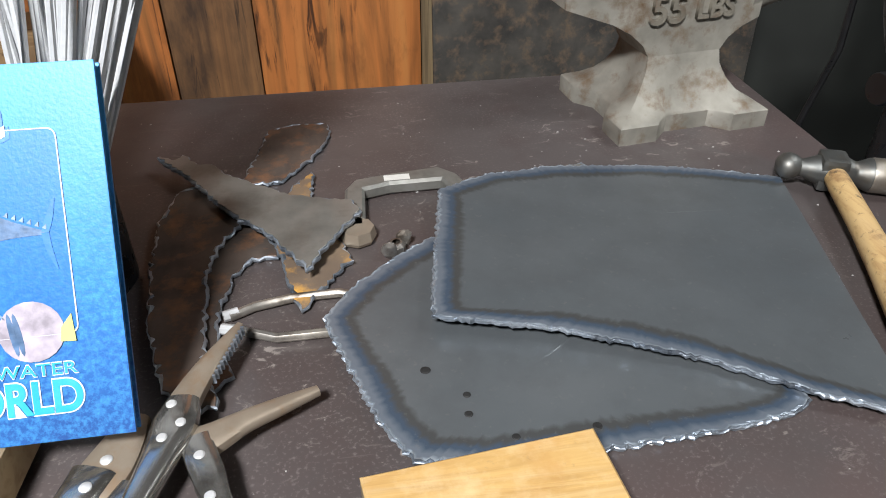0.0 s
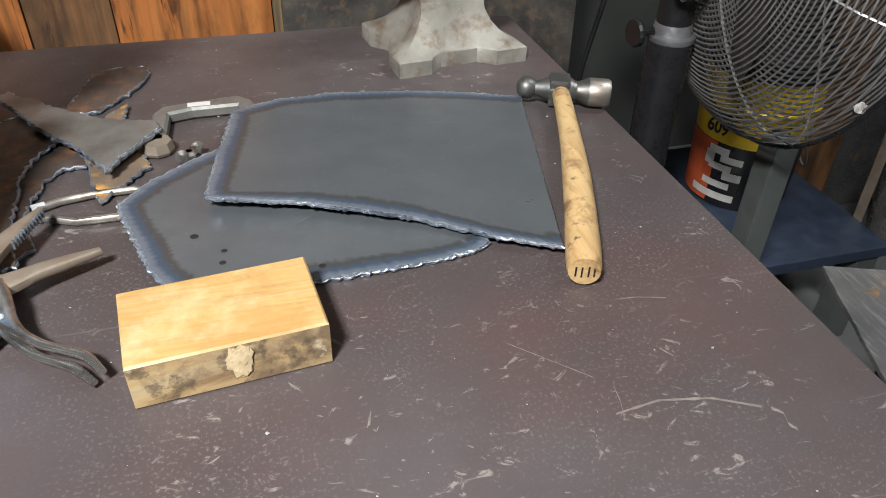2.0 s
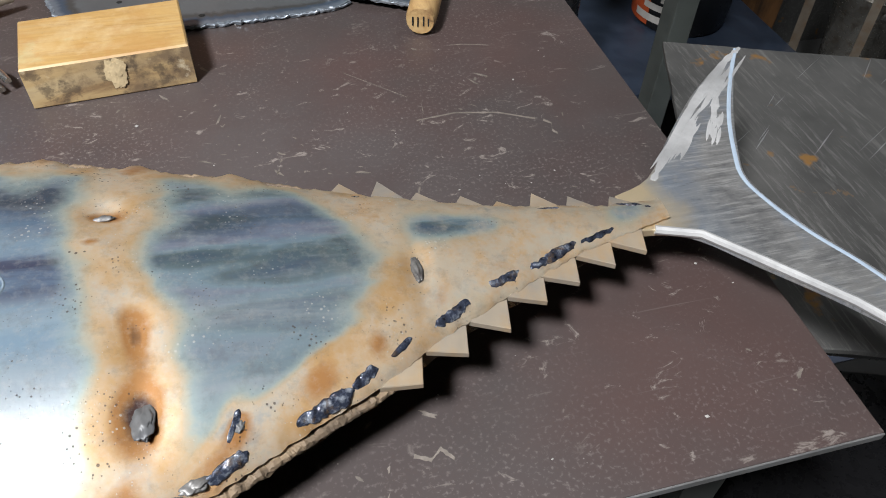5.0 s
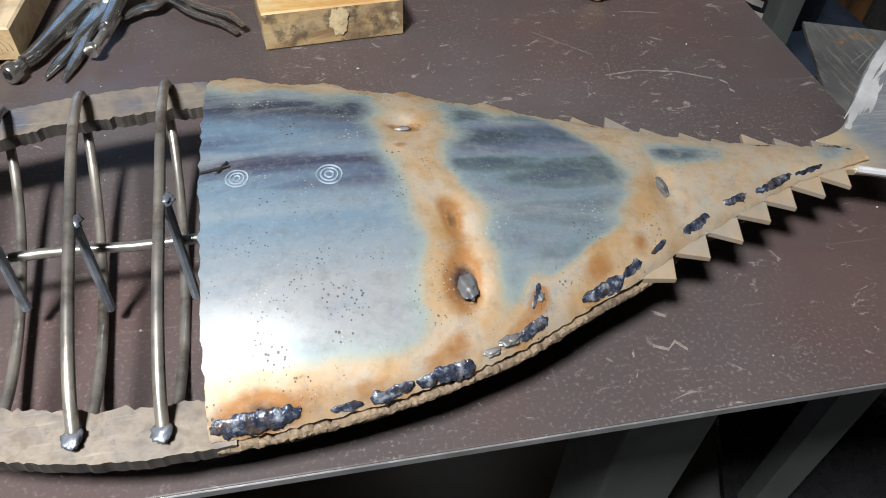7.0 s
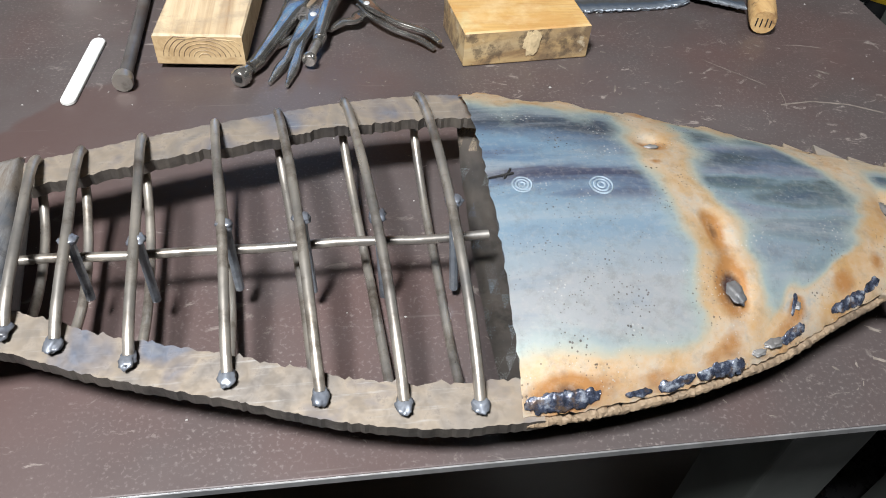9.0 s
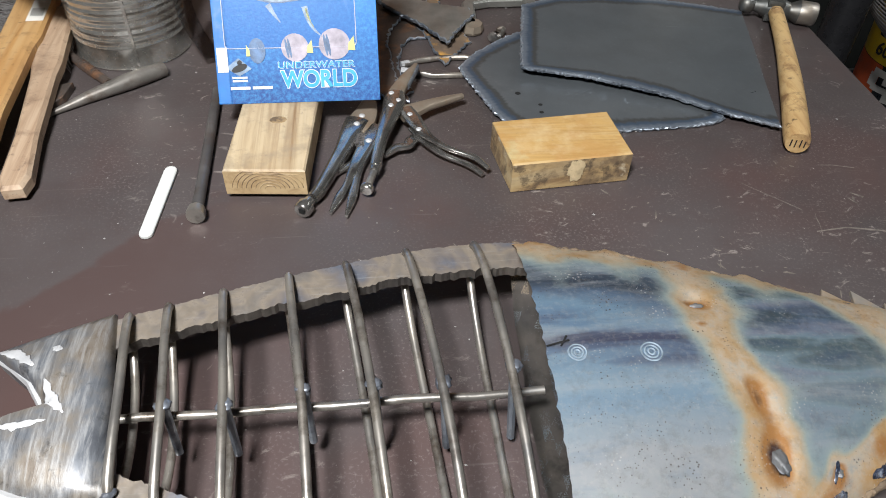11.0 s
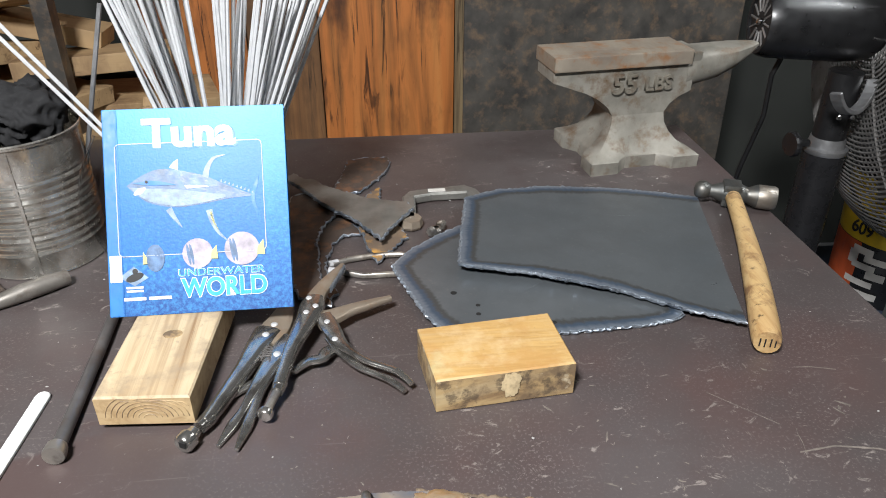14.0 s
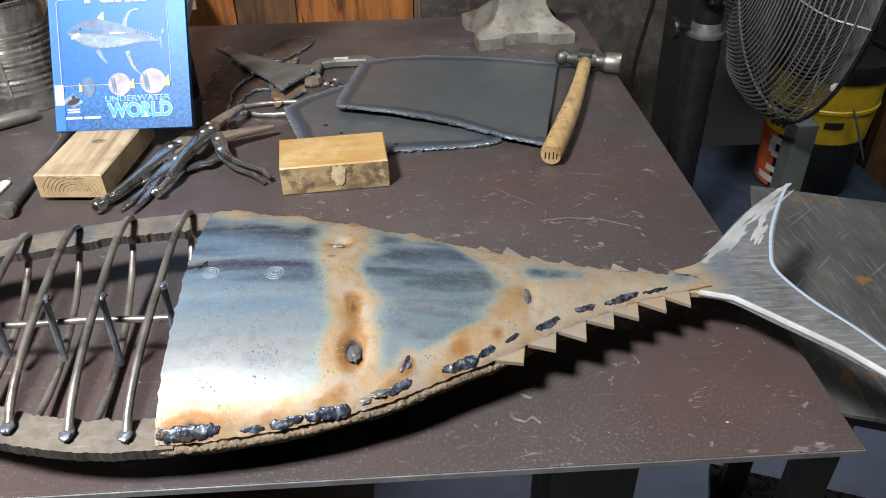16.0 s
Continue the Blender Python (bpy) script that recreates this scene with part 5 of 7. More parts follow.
def cut_plate(name, outline, tilt, seed, label, clean=()):
    """A plate with a torn rim; heat runs in from the edge. tilt gives the height of its underside; clean names sheared sides without heat."""
    pts, burnt = [], []
    for i, (a, b) in enumerate(zip(outline, outline[1:] + outline[:1])):
        n = max(1, int(math.hypot(b[0] - a[0], b[1] - a[1]) / 0.0032))
        rough = ragged([a, b], 0.0032, 0.0017, seed + i)[:n]
        for k in range(n):
            pts.append((a[0] + (b[0] - a[0]) * k / n, a[1] + (b[1] - a[1]) * k / n) if i in clean or k == 0 else rough[k])
            burnt.append(i not in clean)
    hot = [p for p, f in zip(pts, burnt) if f]
    share = [1.0 if f else max(0.0, 1 - min(math.hypot(p[0] - q[0], p[1] - q[1]) for q in hot) / 0.022) for p, f in zip(pts, burnt)]
    cx, cy = sum(p[0] for p in pts) / len(pts), sum(p[1] for p in pts) / len(pts)
    bm = bmesh.new()
    layer = bm.verts.layers.float_vector.new("tint")

    def ring(inset, dz, h, jag=0.0):
        rnd, out = random.Random(seed + 7), []
        for (x, y), f in zip(pts, share):
            d = math.hypot(x - cx, y - cy)
            k = max(0, 1 - inset / d)
            px, py = cx + (x - cx) * k, cy + (y - cy) * k
            v = bm.verts.new((px, py, tilt(px, py) + dz + rnd.uniform(-jag, jag) * f))
            v[layer] = Vector((h * f, 0, 0))
            out.append(v)
        return out

    rings = [ring(0.004, 0.0, 0.8), ring(0, 0.001, 1.0, 0.0010), ring(0.001, 0.0050, 1.0, 0.0008), ring(0.003, 0.0050, 0.90), ring(0.0075, 0.0050, 0.74), ring(0.013, 0.0050, 0.52), ring(0.019, 0.0050, 0.32), ring(0.024, 0.0050, 0.20), ring(0.031, 0.0050, 0.0), ring(0.10, 0.0050, 0.0)]
    for a, b in zip(rings, rings[1:]):
        for i in range(len(a)):
            bm.faces.new((a[i], a[(i + 1) % len(a)], b[(i + 1) % len(a)], b[i]))
    bm.faces.new(rings[-1])
    bm.faces.new(rings[0][::-1])
    bmesh.ops.recalc_face_normals(bm, faces=bm.faces)
    ob = part(name, bm, M["plate"], None)
    ob.data.materials.append(M["torn"])
    for f in ob.data.polygons:
        f.material_index = 1 if abs(f.normal.z) < 0.6 else 0
    rim_line = pts + pts[:1]
    beads = random.Random(seed)
    part("cut_edge", tube([(x, y, tilt(x, y) + 0.0030 + beads.uniform(-0.001, 0.001)) for x, y in rim_line], [beads.uniform(0.0005, 0.0017) * max(0.12, f) for f in share + share[:1]], 6), M["torn"], ob, "silvery beaded cut edge")
    return tagged(ob, label, "steel plate", group="torch-cut plates")


PB = [(0.617, 0.738), (0.640, 0.772), (0.672, 0.805), (0.719, 0.842), (0.800, 0.855), (0.90, 0.840), (0.97, 0.72), (0.960, 0.600), (0.940, 0.589), (0.852, 0.581), (0.782, 0.580), (0.715, 0.580), (0.671, 0.588), (0.650, 0.630), (0.630, 0.690)]
lower_plate = cut_plate("steel_plate", PB, lambda x, y: TOP + 0.0005 + max(0, 0.006 * (0.80 - x) / 0.18), 11, "dark steel plate with blued torch-cut rim, lying beneath another")
PA = [(0.702, 0.712), (0.715, 0.790), (0.738, 0.905), (0.790, 0.930), (0.861, 0.942), (0.961, 0.936), (1.030, 0.917), (1.098, 0.888), (1.070, 0.770), (1.045, 0.670), (1.020, 0.566), (0.960, 0.600), (0.902, 0.638), (0.850, 0.662), (0.791, 0.688), (0.740, 0.702)]
upper_plate = cut_plate("steel_plate", PA, lambda x, y: TOP + 0.0066 + 0.012 * max(0, 0.97 - x) / 0.27 + 0.003 * max(0, 0.97 - y), 23, "dark steel plate with blued torch-cut rim, lying on top", (7, 8, 9))
for x, y, r in ((0.690, 0.668, 0.0040), (0.716, 0.640, 0.003), (0.714, 0.622, 0.0032), (0.742, 0.598, 0.003), (0.800, 0.600, 0.0035)):
    part("dark_spot", lathe([(r, 0), (r * 0.7, 0.0004), (0, 0.0004)], 12, Matrix.Translation((x, y, TOP + 0.0058 + max(0, 0.006 * (0.80 - x) / 0.18)))), M["ink"], lower_plate)

# ---- offcuts behind the book ----


def offcut(outline, z, thick, mat, seed, label, tilt=(0, 0), amp=0.0019):
    pts = ragged(outline, 0.005, amp, seed)
    bm = prism(pts, z, z + thick, 0.0005)
    cx, cy = pts[0]
    for v in bm.verts:
        v.co.z += tilt[0] * (v.co.x - cx) + tilt[1] * (v.co.y - cy)
    ob = part("steel_offcut", bm, mat, None)
    ob.data.materials.append(M["torn"])
    for f in ob.data.polygons:
        f.material_index = 1 if abs(f.normal.z) < 0.55 else 0
    rim_line = pts + pts[:1]
    beads = random.Random(seed)
    part("cut_edge", tube([(x, y, z + thick * 0.6 + tilt[0] * (x - cx) + tilt[1] * (y - cy) + beads.uniform(-0.0012, 0.0012)) for x, y in rim_line], [beads.uniform(0.0008, 0.0027) for p in rim_line], 6), M["torn"], ob, "silvery beaded cut edge")
    return tagged(ob, label, "metal scrap", group="steel offcuts")


offcut([(0.538, 0.975), (0.552, 1.045), (0.561, 1.096), (0.590, 1.108), (0.628, 1.106), (0.633, 1.085), (0.622, 1.040), (0.598, 1.000), (0.575, 0.972)], TOP + 0.001, 0.005, M["rusty"], 3, "rusty brown curved steel offcut")
offcut([(0.478, 0.955), (0.500, 0.966), (0.525, 0.940), (0.545, 0.893), (0.528, 0.860), (0.519, 0.818), (0.521, 0.760), (0.528, 0.700), (0.540, 0.655), (0.520, 0.650), (0.500, 0.680), (0.482, 0.740), (0.470, 0.826), (0.466, 0.900)], TOP + 0.008, 0.005, M["rusty"], 5, "curved rust-brown steel offcut with blistered edge")
offcut([(0.540, 0.912), (0.578, 0.850), (0.577, 0.838), (0.556, 0.836), (0.540, 0.815), (0.531, 0.763), (0.536, 0.720), (0.548, 0.690), (0.535, 0.675), (0.518, 0.700), (0.512, 0.760), (0.510, 0.850)], TOP + 0.001, 0.005, M["rusty"], 6, "hooked dark steel offcut with bright cut edge")
offcut([(0.592, 0.960), (0.612, 0.985), (0.607, 0.935), (0.645, 0.818), (0.636, 0.812), (0.601, 0.757), (0.594, 0.772), (0.585, 0.820), (0.570, 0.880)], TOP + 0.002, 0.005, M["orange"], 8, "pointed offcut scaled with orange rust")
fin = [(0.450, 1.018), (0.470, 1.008), (0.476, 1.018), (0.492, 0.994), (0.508, 0.992), (0.520, 0.972), (0.545, 0.950), (0.585, 0.918), (0.612, 0.905), (0.650, 0.893), (0.655, 0.876), (0.640, 0.850), (0.622, 0.822), (0.606, 0.790), (0.592, 0.815), (0.572, 0.850), (0.545, 0.880), (0.520, 0.915), (0.490, 0.965)]
offcut(fin, TOP + 0.015, 0.007, M["scrap"], 9, "grey fin-shaped steel offcut with jagged edge", (0.012, 0.0))
offcut([(0.860, 0.940), (0.885, 0.958), (0.905, 0.962), (0.915, 0.944), (0.90, 0.925), (0.87, 0.922)], TOP + 0.001, 0.004, M["scrap"], 12, "small grey offcut showing behind the plates")

wire_loop = thing("bent_rod", (0.58, 0.75, TOP), "bent bare steel rod in an open loop", "steel rod")
part("rod", tube([(0.541, 0.758, TOP + 0.005), (0.560, 0.768, TOP + 0.005), (0.590, 0.775, TOP + 0.0045), (0.631, 0.776, TOP + 0.0045), (0.655, 0.765, TOP + 0.0045), (0.662, 0.750, TOP + 0.0045), (0.650, 0.735, TOP + 0.0045), (0.620, 0.727, TOP + 0.0045), (0.580, 0.727, TOP + 0.0045), (0.542, 0.744, TOP + 0.005)], 0.0042, 9), M["rod"], wire_loop, smooth=True)
for y in (0.7585, 0.7435):
    part("tip", tube([(0.536, y, TOP + 0.0055), (0.548, y + 0.004 * (1 if y > 0.75 else -1), TOP + 0.0055)], 0.0047, 8), M["bright"], wire_loop)

clamp = thing("c_clamp", (0.70, 0.93, TOP), "small grey steel clamp frame lying flat", "clamp")
part("frame", prism([(0.640, 0.860), (0.644, 0.930), (0.655, 0.948), (0.690, 0.955), (0.745, 0.962), (0.762, 0.945), (0.772, 0.915), (0.778, 0.870), (0.762, 0.870), (0.756, 0.905), (0.744, 0.935), (0.690, 0.934), (0.664, 0.927), (0.660, 0.860)], TOP + 0.001, TOP + 0.016, 0.003), M["scrap"], clamp)
part("size_plate", box(0.685, 0.712, 0.938, 0.948, TOP + 0.0162, TOP + 0.0172, 0.0004), M["whiteprint"], clamp)
part("anvil_pad", lathe([(0, 0), (0.016, 0), (0.018, 0.004), (0.016, 0.014), (0, 0.014)], 8, Matrix.Translation((0.652, 0.858, TOP + 0.002))), M["jaw"], clamp)
nut = thing("wing_nut", (0.69, 0.83, TOP), "small bright wing nut beside the plates", "fastener")
part("hub", lathe([(0.004, 0), (0.009, 0), (0.009, 0.010), (0.006, 0.013), (0.004, 0.013)], 8, Matrix.Translation((0.686, 0.832, TOP))), M["rod"], nut)
part("wing", lump((0.694, 0.842, TOP + 0.010), (0.008, 0.004, 0.009), 2, 0.2), M["rod"], nut)
part("wing", lump((0.679, 0.824, TOP + 0.010), (0.008, 0.004, 0.009), 4, 0.2), M["rod"], nut)

# ---- ball-peen hammer ----
hammer = thing("ball_peen_hammer", (1.09, 0.70, TOP), "ball-peen hammer with worn wooden handle", "hammer")
hx = Vector((1.105, 0.892, TOP + 0.022)), Vector((1.212, 0.850, TOP + 0.020))
axis = (hx[1] - hx[0]).normalized()
HM = Matrix.Translation(hx[0]) @ axis.to_track_quat("Z", "Y").to_matrix().to_4x4()
part("head", lathe([(0, -0.012), (0.008, -0.0105), (0.0125, -0.006), (0.0145, 0.001), (0.0125, 0.008), (0.0095, 0.012), (0.0098, 0.016), (0.0140, 0.026), (0.0165, 0.034), (0.0172, 0.046), (0.0160, 0.056), (0.0128, 0.063), (0.0122, 0.067), (0.0172, 0.078), (0.0176, 0.080)], 28, HM), M["hammer"], hammer, smooth=True)
part("face", lathe([(0.0176, 0.0802), (0.0182, 0.082), (0.0182, 0.104), (0.0165, 0.1075), (0, 0.1082)], 28, HM), M["hammerface"], hammer, "worn bright striking face", smooth=True)
cheek = hx[0] + axis * 0.043
part("cheek", box(-0.0135, 0.0135, -0.0150, 0.0150, -0.0178, 0.0178, 0.005, Matrix.Translation(cheek) @ Euler((0, 0, radians(-21))).to_matrix().to_4x4()), M["hammer"], hammer)
end = Vector((1.020, 0.522, TOP + 0.017))
start = cheek + Vector((0.004, 0.010, 0.0))
hp, hr = [], []
for k, r in ((0.0, 0.0105), (0.04, 0.0108), (0.10, 0.0115), (0.18, 0.0118), (0.30, 0.0122), (0.45, 0.0135), (0.60, 0.0152), (0.78, 0.0160), (0.92, 0.0166), (0.985, 0.0160), (1.0, 0.0145)):
    p = start.lerp(end, k)
    hp.append((p.x + 0.006 * math.sin(math.pi * k), p.y, p.z))
    hr.append(r)
part("handle", tube(hp, hr, 18), M["handle"], hammer, "scorched hickory handle", smooth=True)
back = (end - start).normalized()
EM = Matrix.Translation(end + back * 0.0006) @ back.to_track_quat("Z", "Y").to_matrix().to_4x4()
for x0, x1, y0, y1 in ((-0.0085, -0.0070, -0.005, 0.005), (-0.0030, -0.0016, -0.006, 0.005), (0.0030, 0.0044, -0.005, 0.006), (0.0080, 0.0094, -0.005, 0.004)):
    part("ink_bar", box(x0, x1, y0, y1, 0, 0.0004, 0, EM), M["ink"], hammer)

# ---- locking pliers ----


def pin(x, y, z, r=0.0042):
    return lathe([(r, -0.004), (r, 0.0002), (r * 0.75, 0.0012), (0, 0.0015)], 14, Matrix.Translation((x, y, z)))


def forged(points, widths, thick, sides=14, sharp=0.62):
    """A forging along points (x, y, z): a rounded bar with its own width and thickness at each point."""
    line = eased([(*p, w, t) for p, w, t in zip(points, widths, thick if isinstance(thick, tuple) else (thick,) * len(points))], 5)
    bm = bmesh.new()
    rings = []
    for i, (x, y, z, w, t) in enumerate(line):
        a, b = line[max(i - 1, 0)], line[min(i + 1, len(line) - 1)]
        side = Vector((b[1] - a[1], a[0] - b[0], 0)).normalized()
        ring = []
        for k in range(sides):
            c, q = math.cos(2 * math.pi * k / sides), math.sin(2 * math.pi * k / sides)
            u, v = math.copysign(abs(c) ** sharp, c) * w / 2, math.copysign(abs(q) ** sharp, q) * t / 2
            ring.append(bm.verts.new(Vector((x, y, z + v)) + side * u))
        rings.append(ring)
    for p, q in zip(rings, rings[1:]):
        for k in range(sides):
            bm.faces.new((p[k], p[(k + 1) % sides], q[(k + 1) % sides], q[k]))
    bm.faces.new(rings[0][::-1])
    bm.faces.new(rings[-1])
    bmesh.ops.recalc_face_normals(bm, faces=bm.faces)
    return bm


long_nose = thing("locking_pliers", (0.53, 0.60, TOP), "long-nose locking pliers with open rusty jaws", "pliers", "locking pliers")
Z = TOP + 0.026
part("upper_jaw", forged([(0.520, 0.636, Z), (0.526, 0.656, Z), (0.535, 0.679, Z), (0.545, 0.700, Z), (0.555, 0.722, Z - 0.001)], (0.024, 0.021, 0.017, 0.012, 0.006), (0.012, 0.011, 0.010, 0.009, 0.007)), M["jaw"], long_nose, "rust-brown toothed jaw", smooth=True)
for k in range(12):
    a = k / 11
    part("tooth", box(-0.0014, 0.0014, -0.0010, 0.0010, -0.004, 0.004, 0.0003, Matrix.Translation((0.5405 + 0.0165 * a, 0.668 + 0.048 * a, Z - 0.001))), M["torn"], long_nose)
part("lower_jaw", forged([(0.526, 0.610, Z - 0.005), (0.543, 0.617, Z - 0.005), (0.562, 0.629, Z - 0.006), (0.585, 0.640, Z - 0.007), (0.612, 0.652, Z - 0.008)], (0.030, 0.024, 0.017, 0.013, 0.007), (0.012, 0.012, 0.011, 0.010, 0.007)), M["jaw"], long_nose, "rust-brown lower jaw", smooth=True)
part("body", forged([(0.523, 0.648, Z + 0.001), (0.520, 0.628, Z + 0.001), (0.513, 0.600, Z), (0.502, 0.562, Z - 0.002), (0.496, 0.533, Z - 0.005), (0.491, 0.506, Z - 0.008)], (0.022, 0.030, 0.023, 0.0165, 0.0140, 0.0130), (0.013, 0.015, 0.015, 0.015, 0.014, 0.013), sharp=0.75), M["plier"], long_nose, smooth=True)
part("collar", forged([(0.4925, 0.512, Z - 0.008), (0.4895, 0.500, Z - 0.010)], (0.0150, 0.0120), 0.013, sharp=0.9), M["plier"], long_nose, smooth=True)
part("adjusting_screw", tube([(0.4900, 0.503, Z - 0.010), (0.4815, 0.478, Z - 0.013)], 0.0044, 12), M["rod"], long_nose, smooth=True)
part("screw_head", lathe([(0, 0), (0.0068, 0.0004), (0.0078, 0.0018), (0.0078, 0.0070), (0.0062, 0.0082), (0, 0.0082)], 20, Matrix.Translation((0.4788, 0.4700, Z - 0.0140)) @ Vector((0.31, 0.94, 0.10)).to_track_quat("Z", "Y").to_matrix().to_4x4()), M["plier"], long_nose, smooth=True)
part("lever", forged([(0.533, 0.616, Z - 0.001), (0.543, 0.590, Z - 0.002), (0.552, 0.568, Z - 0.004), (0.565, 0.551, Z - 0.006), (0.580, 0.538, Z - 0.008), (0.597, 0.529, Z - 0.010), (0.612, 0.520, Z - 0.011), (0.625, 0.502, Z - 0.013)], (0.020, 0.021, 0.016, 0.009, 0.0075, 0.0070, 0.0080, 0.0060), (0.006, 0.006, 0.006, 0.006, 0.006, 0.006, 0.006, 0.005)), M["plier"], long_nose, smooth=True)
part("lever", forged([(0.543, 0.586, Z - 0.010), (0.553, 0.562, Z - 0.012), (0.572, 0.536, Z - 0.014), (0.590, 0.524, Z - 0.016), (0.604, 0.514, Z - 0.017), (0.618, 0.498, Z - 0.019)], (0.018, 0.013, 0.0080, 0.0070, 0.0080, 0.0060), 0.005), M["plier"], long_nose, smooth=True)
part("release_lever", forged([(0.548, 0.572, Z - 0.013), (0.538, 0.564, Z - 0.013), (0.532, 0.553, Z - 0.013), (0.518, 0.551, Z - 0.014), (0.503, 0.537, Z - 0.016)], (0.012, 0.016, 0.013, 0.012, 0.006), 0.005), M["plier"], long_nose, smooth=True)
for x, y, z in ((0.517, 0.640, 0.0078), (0.525, 0.623, 0.0078), (0.515, 0.612, 0.0076), (0.538, 0.600, 0.0012), (0.547, 0.570, -0.0010)):
    part("rivet", pin(x, y, Z + z, 0.0036), M["bright"], long_nose, smooth=True)

curved = thing("locking_pliers", (0.45, 0.55, TOP), "scuffed nickel locking pliers lying under another pair", "pliers", "locking pliers")
Z = TOP + 0.0125
part("jaw", forged([(0.488, 0.650, Z), (0.484, 0.628, Z), (0.476, 0.604, Z), (0.468, 0.586, Z)], (0.020, 0.030, 0.036, 0.026), 0.013), M["jaw"], curved, "rust-brown jaw", smooth=True)
part("body", forged([(0.472, 0.606, Z + 0.002), (0.463, 0.580, Z + 0.002), (0.453, 0.547, Z + 0.001), (0.442, 0.517, Z), (0.431, 0.488, Z - 0.001), (0.423, 0.468, Z - 0.001)], (0.032, 0.027, 0.0195, 0.0165, 0.0150, 0.0140), (0.015, 0.017, 0.017, 0.016, 0.015, 0.014), sharp=0.75), M["plier"], curved, smooth=True)
part("collar", forged([(0.4265, 0.476, Z - 0.001), (0.4190, 0.462, Z - 0.001)], (0.0165, 0.0130), 0.014, sharp=0.9), M["plier"], curved, smooth=True)
part("adjusting_screw", lathe([(0.0040, 0.001), (0.0085, 0.0), (0.0100, 0.002), (0.0100, 0.011), (0.0070, 0.013), (0.0062, 0.020), (0, 0.020)], 20, Matrix.Translation((0.4070, 0.4415, Z - 0.0018)) @ Vector((0.45, 0.89, 0.02)).to_track_quat("Z", "Y").to_matrix().to_4x4()), M["plier"], curved, smooth=True)
# black box paints the dark of the screw's hollow end
part("socket", box(-0.0034, 0.0034, -0.0034, 0.0034, -0.0002, 0.0014, 0, Matrix.Translation((0.4070, 0.4415, Z - 0.0018)) @ Vector((0.45, 0.89, 0.02)).to_track_quat("Z", "Y").to_matrix().to_4x4()), M["ink"], curved)
part("lever", forged([(0.497, 0.594, Z), (0.486, 0.565, Z), (0.475, 0.538, Z - 0.001), (0.466, 0.513, Z - 0.002), (0.457, 0.488, Z - 0.005), (0.448, 0.468, Z - 0.007), (0.438, 0.444, Z - 0.009)], (0.022, 0.024, 0.019, 0.014, 0.009, 0.011, 0.004), (0.010, 0.011, 0.010, 0.009, 0.006, 0.006, 0.004)), M["plier"], curved, smooth=True)
part("lever", forged([(0.482, 0.548, Z - 0.001), (0.472, 0.522, Z - 0.002), (0.4685, 0.495, Z - 0.004), (0.463, 0.466, Z - 0.006), (0.456, 0.437, Z - 0.008)], (0.016, 0.014, 0.009, 0.011, 0.004), (0.009, 0.008, 0.006, 0.006, 0.004)), M["plier"], curved, smooth=True)
part("release_lever", forged([(0.470, 0.532, Z - 0.005), (0.455, 0.522, Z - 0.006), (0.444, 0.512, Z - 0.007)], (0.012, 0.009, 0.005), 0.005), M["plier"], curved, smooth=True)
part("spring", tube([(0.474 + 0.006 * math.cos(k * 1.3), 0.572 - 0.0008 * k, Z + 0.004 + 0.004 * math.sin(k * 1.3)) for k in range(26)], 0.0009, 5), M["darksteel"], curved, smooth=True)
for x, y, z in ((0.471, 0.590, 0.0100), (0.485, 0.560, 0.0055), (0.478, 0.612, 0.0068)):
    part("rivet", pin(x, y, Z + z, 0.0040), M["bright"], curved, smooth=True)

# ---- small things near the fish ----
tagged(part("soapstone_stick", moved(prism(arc(0, 0.054, 0.0075, 0, 180, 6) + arc(0, -0.054, 0.0075, 180, 360, 6), 0, 0.005, 0.0012), pose(0.246, 0.480, TOP + 0.0002, 0, 0, -4.5)), M["chalk"]), "flat white soapstone marking stick", "marker")
spike = thing("steel_pin", (0.29, 0.56, TOP), "dark round steel pin with flared bright end", "steel rod")
part("shaft", tube([(0.2925, 0.452, TOP + 0.0085), (0.291, 0.52, TOP + 0.0085), (0.2885, 0.62, TOP + 0.0085), (0.286, 0.700, TOP + 0.0085)], (0.0068, 0.0066, 0.0066, 0.0062), 14), M["darksteel"], spike, smooth=True)
part("head", tube([(0.2925, 0.4535, TOP + 0.0105), (0.2930, 0.4440, TOP + 0.0110), (0.2930, 0.4405, TOP + 0.0112)], (0.0095, 0.0108, 0.0100), 16), M["rod"], spike, "bright mushroomed end", smooth=True)
taper = thing("tapered_punch", (0.14, 0.71, TOP), "long tapered steel punch", "punch")
part("shaft", tube([(0.078, 0.660, TOP + 0.004), (0.120, 0.692, TOP + 0.008), (0.165, 0.722, TOP + 0.0115), (0.190, 0.741, TOP + 0.0115), (0.208, 0.756, TOP + 0.0100)], (0.003, 0.0075, 0.0112, 0.0112, 0.0095), 14), M["punch"], taper, smooth=True)
bolt = thing("threaded_rod", (0.10, 0.77, TOP), "short rusty threaded rod", "steel rod")
part("shaft", tube([(0.140, 0.726, TOP + 0.007), (0.060, 0.815, TOP + 0.007)], 0.0065, 10), M["rusty"], bolt, smooth=True)
for k in range(8):
    part("thread", tube([(0.118 - 0.004 * k, 0.7505 + 0.0045 * k, TOP + 0.007), (0.1165 - 0.004 * k, 0.7522 + 0.0045 * k, TOP + 0.007)], 0.0073, 10), M["rusty"], bolt)
